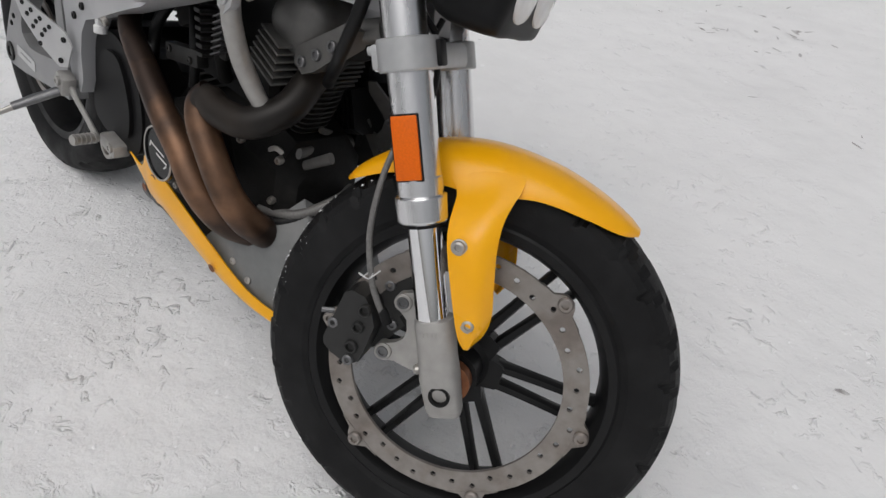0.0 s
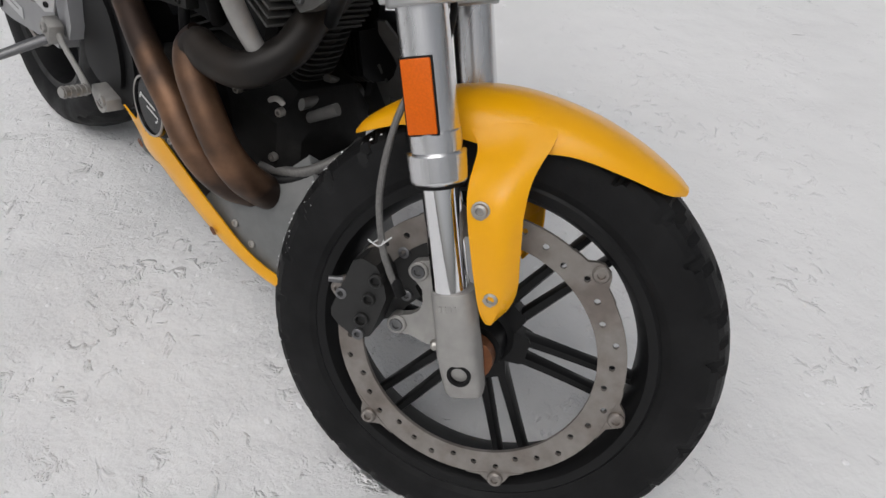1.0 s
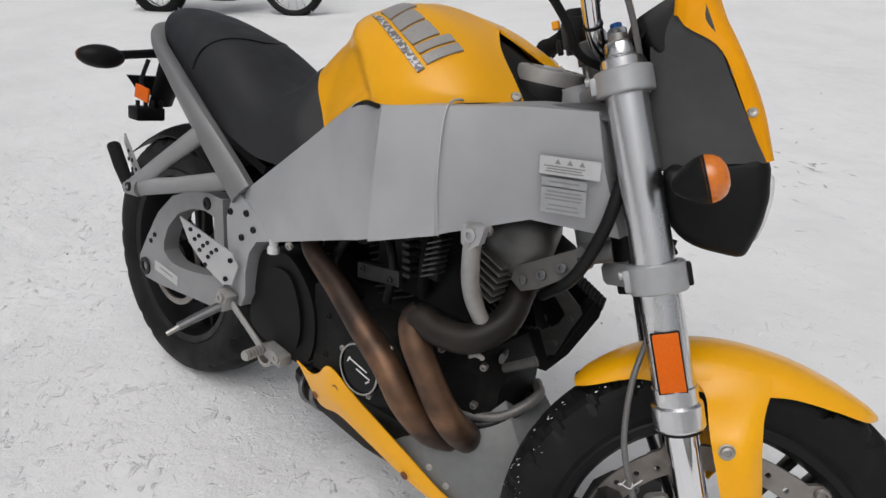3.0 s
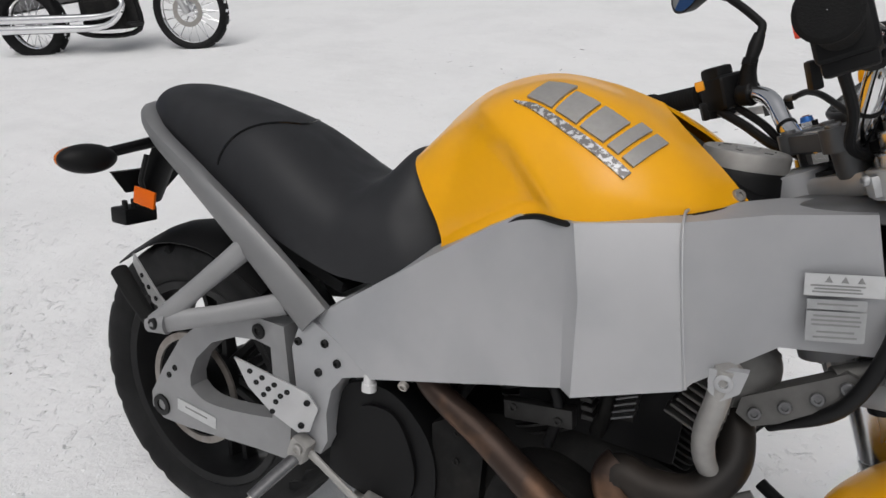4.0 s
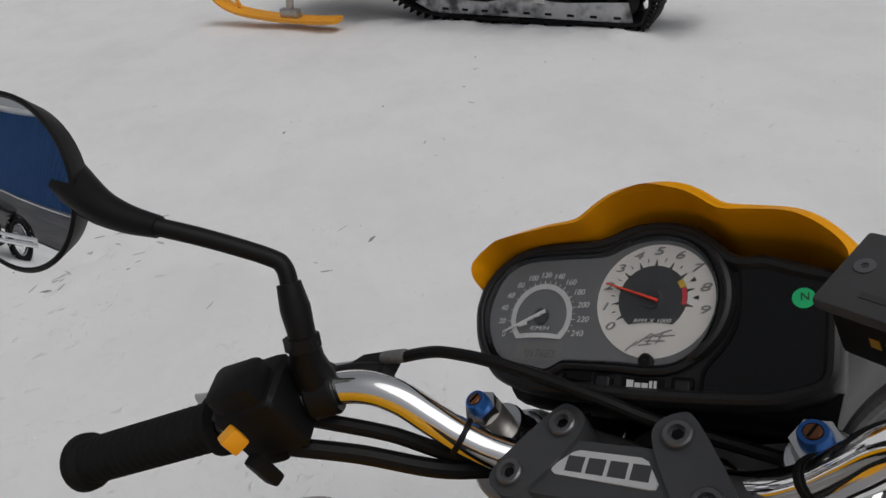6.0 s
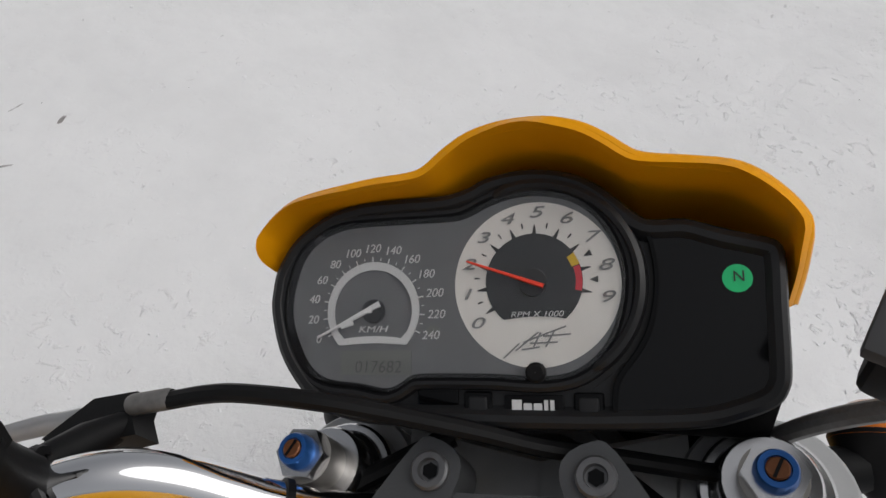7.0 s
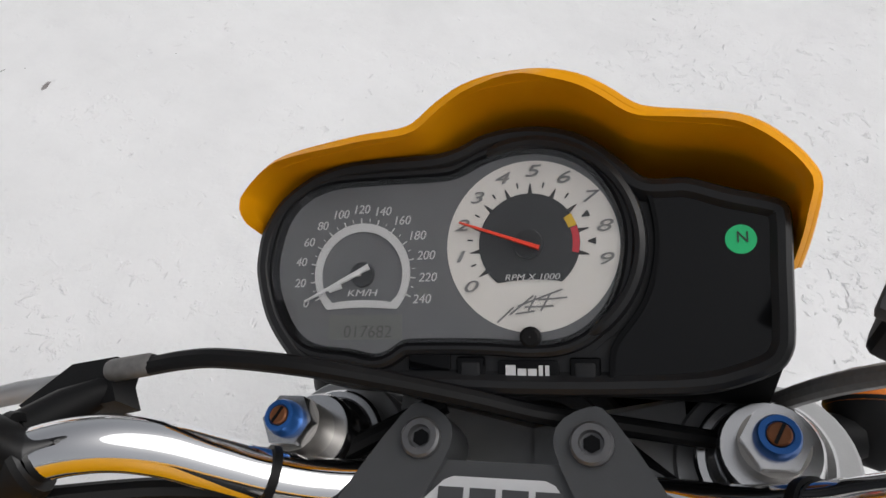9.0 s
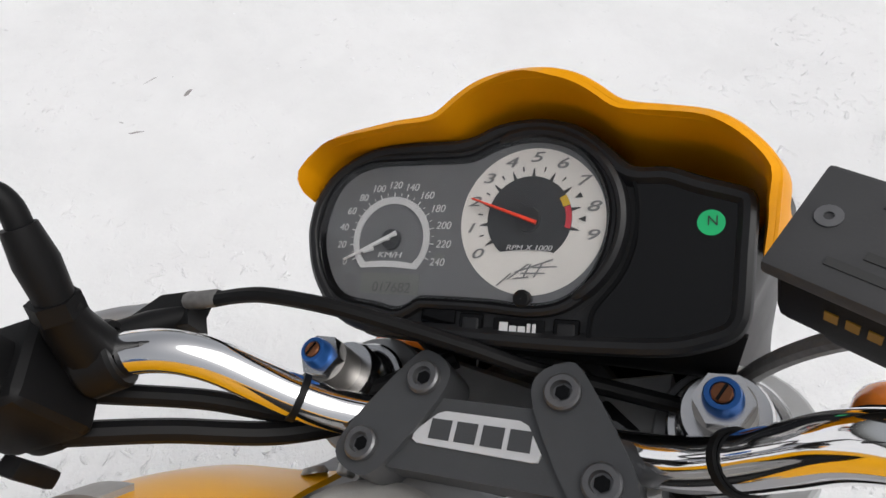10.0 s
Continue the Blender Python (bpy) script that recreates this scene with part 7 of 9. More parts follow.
    part("lamp_panel", bm, LAMP_PANEL, dash, "glossy black warning lamp panel")
    part("panel_rim", rim_ring(bmesh.new(), PANEL, 0.0016, 0.0008, 0.0040, m), GLOSS, dash)
    part("neutral_lamp", disc_face(bmesh.new(), 0.0962, 0.0084, 0.0057, 0.0034, m, 32), NEUTRAL, dash, "lit green neutral lamp")
    lettering("N", 0.0062, m @ pose(0.0968, 0.0090, 0.0037), INK, dash, "figure", 0.0001)
    # maker's plate as plain bars, two buttons
    pl = part("name_plate", box(bmesh.new(), (0.0255, 0.0098, 0.0020), m @ pose(0.0128, -0.0434, 0.0016), 0.0008, 2), GLOSS, dash, "small black name plate")
    for x, bw, h in ((-0.0072, 0.0042, 0.0058), (-0.0025, 0.0036, 0.0044), (0.0018, 0.0036, 0.0044), (0.0053, 0.0017, 0.0058), (0.0079, 0.0017, 0.0058)):
        part("plate_bar", box(bmesh.new(), (bw, h, 0.0004), m @ pose(0.0128 + x, -0.0434 - (0.0058 - h) / 2, 0.0028)), DIAL_PRINT, dash)
    for x in (-0.0116, 0.0359):
        bt = part("button", box(bmesh.new(), (0.0125, 0.0125, 0.0030), m @ pose(x, -0.0434, 0.0014), 0.0026, 3), GLOSS, dash, "square black button")
        part("button_cap", box(bmesh.new(), (0.0085, 0.0085, 0.0030), m @ pose(x, -0.0434, 0.0022), 0.0018, 3), DASH_BLACK, dash)
    part("blank_cover", box(bmesh.new(), (0.0190, 0.0080, 0.0024), m @ pose(-0.0300, -0.0392, 0.0010), 0.0012, 2), GLOSS, dash)
    for x, t in ((-0.0024, "M"), (0.0276, "R")):
        lettering(t, 0.003, m @ pose(x, -0.0485, 0.0012), DIAL_PRINT, dash, "figure", 0.0001)
    bm = bmesh.new()
    loft(bm, [[m @ V(x, y, z) for x, y in grown(w, 0.0018)] for z in (0.0041, 0.0049)])
    gl = part("dial_glass", bm, GLASS, dash, "clear dial glass")
    gl.visible_shadow = False
    # lower cowl between the dash and the fork clamp
    bm = bmesh.new()
    rows = [[TOP @ V(0.030, y, 0.740) for y in (-0.105, -0.05, 0, 0.05, 0.105)], [TOP @ V(0.018, y, 0.722) for y in (-0.100, -0.05, 0, 0.05, 0.100)], [TOP @ V(0.030, y, 0.690) for y in (-0.100, -0.05, 0, 0.05, 0.100)]]
    patch(bm, rows, 3, 3)
    part("dash_mount", thicken(bm, 0.004), PLASTIC, moto, "black dash mounting cowl")


build_dash()


def build_screen():
    """Yellow fly screen with its overhanging lip, charcoal nacelle and twin headlamps."""
    lip = [DASH @ V(u * 0.986, v - 0.0026, z) for u, v, z in LIP]
    run = [0.0]
    for p, q in zip(lip, lip[1:]):
        run.append(run[-1] + (q - p).length)
    edge = sorted(HOUSING[2:23])
    outer1, mid, low, bot = [], [], [], []

    def throat(f, depth):
        """A line inside the hood, a fraction f of the way from its lip down to the housing."""
        out = []
        for u, v, z in LIP:
            hv = max(float(np.interp(u * 0.96, [e[0] for e in edge], [e[1] for e in edge])), v - 0.016)
            out.append(DASH @ V(u * (0.984 - 0.02 * f), v - 0.003 + (min(hv, v - 0.004) - v) * f, z + depth * (1 - 0.25 * min(1.0, abs(u) / 0.12) ** 4)))
        return out

    for d, p in zip(run, lip):
        s = -1 + 2 * d / run[-1]          # -1 left of the rider, 1 right
        y = -0.130 * math.sin(s * math.pi / 2)
        k = max(0.0, math.cos(s * math.pi / 2)) ** 0.6
        outer1.append(p + (TOP.to_3x3() @ V(0.006, 0.003 * (1 if y > 0 else -1), -0.015)))
        mid.append(TOP @ V(0.112 + 0.030 * k, y * 0.93, 0.690))
        low.append(TOP @ V(0.128 + 0.029 * k, y * 0.87, 0.620))
        bot.append(TOP @ V(0.143 + 0.016 * k, y * 0.76, 0.553))
    bm = bmesh.new()
    turn = [a.lerp(b, 0.16) for a, b in zip(outer1, mid)]
    patch(bm, [throat(0.95, -0.078), throat(0.70, -0.070), throat(0.35, -0.050), throat(0.10, -0.024), throat(0.0, -0.008), lip, outer1, turn, mid, low, bot], 3, 5)
    bead = tube(bmesh.new(), [p for p in spline(lip, 3)], 0.0028, 10)
    screen = part("fly_screen", thicken(bm, -0.0025), YELLOW_MATT, moto, "yellow fly screen curving over the instruments")
    part("lip_bead", bead, YELLOW_MATT, screen, "rounded yellow lip")
    for s in (-1, 1):
        for z, x in ((0.666, 0.124), (0.614, 0.136)):
            bm = lathe(bmesh.new(), [(0.0065, 0), (0.0065, 0.001), (0.005, 0.003), (0.0025, 0.003), (0.0003, 0.002)], 14, TOP @ axis_to((x, s * (0.117 if z > 0.64 else 0.113), z), (0.25, s, 0.1)))
            part("screw", bm, STEEL, screen)
    for s in (-1, 1):
        rows = [[(0.040, 0.100, 0.748), (0.075, 0.116, 0.752), (0.097, 0.121, 0.750)],
                [(0.030, 0.098, 0.720), (0.070, 0.116, 0.725), (0.102, 0.126, 0.720)],
                [(0.022, 0.090, 0.660), (0.066, 0.104, 0.660), (0.113, 0.124, 0.660)],
                [(0.018, 0.088, 0.600), (0.060, 0.110, 0.595), (0.126, 0.119, 0.600)],
                [(0.015, 0.092, 0.565), (0.070, 0.116, 0.562), (0.139, 0.108, 0.552)]]
        bm = bmesh.new()
        grid = patch(bm, [[TOP @ V(x + 0.006, s * y * (0.93 if z < 0.7 else 0.94), z) for x, y, z in r] for r in rows], 4, 4)
        skin = BVHTree.FromPolygons(*sheet_polygons([[v.co.copy() for v in row] for row in grid]))
        side = part("nacelle_side", thicken(bm, 0.003 * s), NACELLE, screen, "charcoal plastic nacelle side")
        # moulded creases in the panel; the first, black, paints the shade of a groove
        for line, r, mt in ((((0.092, 0.742), (0.086, 0.70), (0.087, 0.66), (0.090, 0.615)), 0.0042, PLASTIC), (((0.096, 0.742), (0.091, 0.70), (0.092, 0.66), (0.095, 0.618)), 0.0026, NACELLE), (((0.072, 0.604), (0.100, 0.586), (0.138, 0.560)), 0.0028, NACELLE), (((0.030, 0.640), (0.050, 0.620), (0.072, 0.603)), 0.0024, NACELLE), (((0.045, 0.735), (0.050, 0.69), (0.044, 0.65)), 0.0022, NACELLE)):
            pts = [skin.find_nearest(TOP @ V(x, s * 0.125, z))[0] - (TOP.to_3x3() @ V(0, s * (0.0026 if mt is PLASTIC else 0.0012), 0)) for x, z in line]
            part("crease", tube(bmesh.new(), spline(pts, 5), r, 8), mt, side)
    # headlamp shell: a side profile drawn across, rounded off at both ends
    prof = [(0.150, 0.552), (0.1475, 0.525), (0.1435, 0.505), (0.132, 0.478), (0.118, 0.456), (0.105, 0.442), (0.081, 0.449), (0.049, 0.465), (0.029, 0.490), (0.024, 0.530), (0.034, 0.562), (0.130, 0.566)]
    rings = []
    for y, f in ((0.108, 0.70), (0.106, 0.84), (0.100, 0.94), (0.090, 1.0), (0.05, 1.02), (0.0, 1.0), (-0.05, 1.02), (-0.090, 1.0), (-0.100, 0.94), (-0.106, 0.84), (-0.108, 0.70)):
        rings.append([TOP @ V(0.088 + (p.x - 0.088) * f, y, 0.515 + (p.y - 0.515) * f) for p in spline([(x, z, 0) for x, z in prof], 3, True)])
    bm = bmesh.new()
    loft(bm, rings)
    lamp = part("headlamp", bm, PLASTIC, screen, "black twin headlamp shell")
    for s in (-1, 1):
        m = TOP @ Matrix.Translation((0.1345, s * 0.048, 0.497)) @ pose(0, 0, 0, 0, 113, 0)
        bm = lathe(bmesh.new(), [(0.0450, -0.010), (0.0450, 0.0045), (0.042, 0.0080), (0.033, 0.0105), (0.018, 0.0125), (0.0005, 0.0135)], 40, m)
        part("headlamp_lens", bm, LAMP_LENS, screen, "clear headlamp lens")
    # front indicators on short stalks
    for s in (-1, 1):
        bm = tube(bmesh.new(), [(0.042, s * 0.095, 0.556), (0.045, s * 0.130, 0.553), (0.052, s * 0.172, 0.549)], [0.014, 0.013, 0.015], 12, TOP)
        pod = TOP @ axis_to((0.072, s * 0.184, 0.546), (1, 0.04 * s, 0.05))
        lathe(bm, [(0.0005, -0.040), (0.009, -0.037), (0.0185, -0.025), (0.0258, -0.011), (0.0285, -0.001), (0.0285, 0.0)], 32, pod)
        ind = part("front_indicator", bm, PLASTIC, screen, "black front indicator pod")
        bm = lathe(bmesh.new(), [(0.0280, -0.003), (0.0278, 0.003), (0.0262, 0.010), (0.022, 0.0165), (0.014, 0.0215), (0.0005, 0.0235)], 32, pod)
        part("indicator_lens", bm, AMBER_LENS, screen, "amber indicator lens")
    for pts in (((0.03, -0.07, 0.62), (0.012, -0.085, 0.55), (0.018, -0.092, 0.49), (0.028, -0.075, 0.455)), ((0.03, -0.05, 0.47), (0.015, -0.06, 0.44), (0.022, -0.063, 0.41), (0.004, -0.06, 0.36))):
        part("wiring", tube(bmesh.new(), spline(pts, 6), 0.004, 8, TOP), PLASTIC, screen)
    part("connector", box(bmesh.new(), (0.022, 0.020, 0.030), TOP @ Matrix.Translation((0.034, -0.094, 0.430)), 0.003), PLASTIC, screen)


build_screen()

BAR = [(-0.030, 0.0, 0.727), (-0.030, 0.052, 0.728), (-0.034, 0.080, 0.741), (-0.035, 0.100, 0.757), (-0.034, 0.116, 0.774), (-0.033, 0.132, 0.791), (-0.036, 0.150, 0.804), (-0.045, 0.172, 0.812), (-0.066, 0.202, 0.821), (-0.098, 0.242, 0.832), (-0.150, 0.350, 0.841)]


SIDE_AMBER = mat("amber_print", (0.30, 0.16, 0.012), 0.6)
PLATE_SILVER = mat("bright_silver_plate", (0.70, 0.70, 0.71), 0.35, 0.3, var=0.05, scale=90)


def right_bar(p):
    """The right half of the bar is bent a little further forward and up."""
    k = min(1.0, p.y / 0.1) * 0.006
    return V(p.x + k, -p.y - k, p.z + 0.5 * k)


def build_bars():
    half = spline(BAR, 6)
    full = [right_bar(p) for p in half[::-1]] + half[1:]
    bar = part("handlebar", tube(bmesh.new(), full, 0.0112, 20, TOP), CHROME, moto, "chromed handlebar")
    for s in (1, -1):
        f = Matrix.Diagonal((1, s, 1, 1))
        a, b = V(-0.091, s * 0.232, 0.830), V(-0.1490, s * 0.350, 0.841)
        d = (b - a).normalized()
        L = (b - a).length
        m = TOP @ axis_to(a, d)
        prof = [(0.0130, 0), (0.0215, 0.001), (0.0215, 0.005), (0.0165, 0.008)]
        for i in range(16):
            z = 0.010 + (L - 0.018) * i / 16
            prof += [(0.0165, z), (0.0172, z + 0.001), (0.0172, z + 0.004), (0.0163, z + 0.005)]
        prof += [(0.0168, L - 0.008), (0.0210, L - 0.005), (0.0215, L + 0.001), (0.0180, L + 0.005), (0.0005, L + 0.005)]
        part("grip", lathe(bmesh.new(), prof, 24, m), GRIP, bar, "black ribbed rubber grip")
        # switch housing
        c = V(-0.072, 0.204, 0.826) if s > 0 else V(-0.098, -0.250, 0.833)
        m = TOP @ axis_to(c, d)
        bm = bmesh.new()
        box(bm, (0.046, 0.050, 0.050), m, 0.008, 3)
        box(bm, (0.030, 0.034, 0.036), m @ Matrix.Translation((0.006, 0.022, 0.0)), 0.006, 2)
        box(bm, (0.040, 0.022, 0.020), m @ Matrix.Translation((0, -0.024, 0.010)), 0.004, 2)
        sw = part("switch_housing", bm, PLASTIC, bar, "black switch housing")
        part("switch_button", box(bmesh.new(), (0.012, 0.011, 0.014), TOP @ Matrix.Translation((-0.106 if s > 0 else -0.128, s * (0.188 if s > 0 else 0.255), 0.843)) @ pose(0, 0, 0, 0, 0, -18 * s), 0.002), ORANGE_SW if s > 0 else RED, bar, "coloured switch button")
        part("switch_lever", box(bmesh.new(), (0.010, 0.014, 0.026), TOP @ Matrix.Translation((-0.106, s * 0.197, 0.806)) @ pose(0, 0, 0, 8, 0, 0), 0.003), PLASTIC, bar)
        bm = bmesh.new()
        # perch and lever
        lathe(bm, [(0.0127, -0.010), (0.0165, -0.010), (0.018, -0.008), (0.018, 0.008), (0.0165, 0.010), (0.0127, 0.010)], 24, TOP @ axis_to((-0.048, s * 0.178, 0.814), V(-0.6, s * 0.8, 0.25)))
        lv, drop = (0.040, 0.0) if s > 0 else (0.012, 0.0)
        if s < 0:
            tube(bm, [(-0.050, s * 0.162, 0.834 - lv / 2), (-0.020, s * 0.165, 0.838 - lv), (0.002, s * 0.172, 0.834 - lv)], [0.011, 0.008, 0.009], 12, TOP)
        part("lever_perch", bm, PLASTIC, bar, "black lever perch")
        pts = spline([V(x, s * y, z - lv) for x, y, z in ((0.002, 0.170, 0.836), (0.000, 0.200, 0.832 - drop), (-0.026, 0.255, 0.836 - drop), (-0.060, 0.330, 0.840 - drop), (-0.066, 0.345, 0.840 - drop))], 5)
        if s > 0:
            pts = spline([(-0.004, 0.184, 0.784), (-0.0100, 0.206, 0.784), (-0.0152, 0.228, 0.785), (-0.034, 0.278, 0.791), (-0.060, 0.332, 0.800), (-0.066, 0.346, 0.801)], 5)
        part("lever", tube(bmesh.new(), pts, [0.0060, 0.0066, 0.0066, 0.0052, 0.0048, 0.0065] if s > 0 else [0.0065, 0.0060, 0.0052, 0.0048, 0.0065], 12, TOP, (0.45, 1.0)), ALU if s > 0 else BLACK, bar, "brake or clutch lever")
    # cable ties round the bar
    for s in (1, -1):
        p = V(-0.035, s * 0.100, 0.757) if s > 0 else right_bar(V(-0.035, 0.100, 0.757))
        d = V(0.0, s * 0.68, 0.73)
        part("cable_tie", lathe(bmesh.new(), [(0.0113, -0.002), (0.0128, -0.0018), (0.0128, 0.0018), (0.0113, 0.002)], 24, TOP @ axis_to(p, d)), PLASTIC, bar)
    # clamp on top of the yoke: two arms and a bridge
    bm = bmesh.new()
    for s in (1, -1):
        out = [(-0.060, s * 0.060), (-0.052, s * 0.072), (-0.036, s * 0.068), (0.000, s * 0.044), (0.004, s * 0.034), (-0.004, s * 0.022), (-0.020, s * 0.024), (-0.056, s * 0.046)]
        if s < 0:
            out = out[::-1]
        plate(bm, [(p.x, p.y) for p in spline([(x, y, 0) for x, y in out], 3, True)], 0.722, 0.7485, YOKE, 0.004, 2)
    plate(bm, [(-0.054, 0.045), (-0.018, 0.026), (-0.018, -0.026), (-0.054, -0.045)], 0.725, 0.7450, YOKE, 0.004, 2)
    cl = part("bar_clamp", bm, CLAMP, moto, "grey handlebar clamp with four bolts")
    for x, y in ((-0.0465, 0.058), (-0.0465, -0.058), (-0.0105, 0.034), (-0.0105, -0.036)):
        bm = lathe(bmesh.new(), [(0.0085, 0), (0.0085, 0.0035), (0.0075, 0.0045), (0.0050, 0.0045), (0.0045, 0.0015), (0.0003, 0.0015)], 20, YOKE @ Matrix.Translation((x, y, 0.7480)))
        part("bolt", bm, BOLT_DARK, cl, "socket-head bolt")
        part("socket", disc_face(bmesh.new(), x, y, 0.0036, 0.7503, YOKE, 6), GLOSS, cl)
    pl = part("clamp_plate", plate(bmesh.new(), [(-0.0395, 0.0335), (-0.0360, 0.0335), (-0.0262, 0.0235), (-0.0245, 0.0195), (-0.0245, -0.0180), (-0.0262, -0.0220), (-0.0380, -0.0300), (-0.0415, -0.0290), (-0.0420, -0.0260), (-0.0412, 0.0310)], 0.7446, 0.7462, YOKE, 0.0005, 1), PLATE_SILVER, cl, "silver inlay plate")
    for i in range(4):
        part("plate_block", box(bmesh.new(), (0.0095, 0.0105, 0.0006), YOKE @ pose(-0.0335, 0.0200 - 0.0132 * i, 0.7464, 0, 0, 0)), CLAMP, cl)
    for s in (1, -1):
        bm = lathe(bmesh.new(), [(0.017, 0.690), (0.019, 0.728)], 20, TOP @ Matrix.Translation((-0.030, s * 0.048, 0)), caps=True)
        part("bar_riser", bm, CLAMP, moto)
    part("stem_nut", hexnut(bmesh.new(), (-0.040, 0, 0.710), (0, 0, 1), 0.016, 0.012, TOP), CHROME, moto)
    # cables
    for pts, r, mt in ((((0.000, 0.150, 0.7905), (0.003, 0.130, 0.7925), (0.0045, 0.112, 0.7920), (0.005, 0.080, 0.7850), (0.005, 0.050, 0.7720), (0.004, 0.015, 0.7560), (0.003, -0.010, 0.7420), (0.004, -0.040, 0.728), (0.004, -0.085, 0.712)), 0.0042, PLASTIC),
                       (((-0.062, 0.190, 0.798), (-0.048, 0.150, 0.768), (-0.038, 0.112, 0.736), (-0.014, 0.080, 0.722), (0.012, 0.04, 0.716)), 0.0055, PLASTIC),
                       (((-0.085, 0.195, 0.800), (-0.068, 0.160, 0.772), (-0.050, 0.118, 0.736), (-0.022, 0.075, 0.708)), 0.0065, PLASTIC),
                       (((-0.075, -0.178, 0.810), (-0.058, -0.142, 0.764), (-0.052, -0.105, 0.730), (-0.030, -0.080, 0.712), (0.000, -0.04, 0.704)), 0.0055, PLASTIC),
                       (((-0.022, -0.060, 0.722), (-0.022, -0.086, 0.738), (-0.022, -0.110, 0.762), (-0.021, -0.132, 0.784), (-0.026, -0.158, 0.803), (-0.038, -0.186, 0.814)), 0.0045, PLASTIC),
                       (((-0.010, -0.190, 0.850), (0.012, -0.150, 0.795), (0.020, -0.115, 0.740), (0.020, -0.08, 0.66)), 0.0042, HOSE_GREY)):
        part("cable", tube(bmesh.new(), spline(pts, 7), r, 10, TOP), mt, moto, "control cable across the handlebar")
    bm = lathe(bmesh.new(), [(0.0042, 0), (0.0050, 0.002), (0.0050, 0.020), (0.0042, 0.022)], 16, TOP @ axis_to((0.0012, 0.148, 0.7905), V(-0.004, 0.018, 0.001)))
    part("cable_ferrule", bm, HOSE_GREY, moto, "grey cable ferrule")
    bm = tube(bmesh.new(), [(-0.010, 0.172, 0.786), (-0.022, 0.180, 0.796), (-0.036, 0.184, 0.810)], [0.0060, 0.0090, 0.0085], 14, TOP)
    plate(bm, [(0.0034, 0.1690), (-0.0059, 0.1686), (-0.0160, 0.1610), (-0.0263, 0.2000), (-0.0216, 0.2140), (-0.0013, 0.1928)], 0.775, 0.791, TOP, 0.003, 2)
    part("lever_root", bm, PLASTIC, moto, "black rubber boot of the clutch lever")
    # brake fluid reservoir on the right
    m = TOP @ RESERVOIR
    bm = box(bmesh.new(), (0.036, 0.060, 0.030), m, 0.005, 3)
    box(bm, (0.026, 0.050, 0.020), m @ Matrix.Translation((0, -0.008, -0.020)), 0.005, 2)
    rs = part("brake_reservoir", bm, PLASTIC, moto, "black brake fluid reservoir")
    part("reservoir_lid", box(bmesh.new(), (0.041, 0.066, 0.007), m @ Matrix.Translation((0, 0, 0.0185)), 0.002, 2), NACELLE, rs)
    for y in (-0.024, 0.024):
        part("lid_screw", lathe(bmesh.new(), [(0.004, 0.021), (0.004, 0.0226), (0.0015, 0.0226), (0.0015, 0.0216), (0.0003, 0.0216)], 14, m @ Matrix.Translation((0.002, y, 0))), BOLT_DARK, rs)
    for w, x, y in ((0.030, 0.012, -0.002), (0.026, 0.007, -0.004), (0.024, -0.006, -0.002), (0.036, -0.012, 0.0)):
        part("lid_print", box(bmesh.new(), (0.0028, w, 0.0004), m @ Matrix.Translation((x, y, 0.0222))), INK, rs)
    for i in range(6):
        part("side_print", box(bmesh.new(), (0.0005, 0.0040, 0.0055), m @ Matrix.Translation((-0.0182, 0.012 - 0.0062 * i, 0.002))), SIDE_AMBER, rs)


RESERVOIR = pose(0.016, -0.150, 0.813, 0, 0, -26)
build_bars()


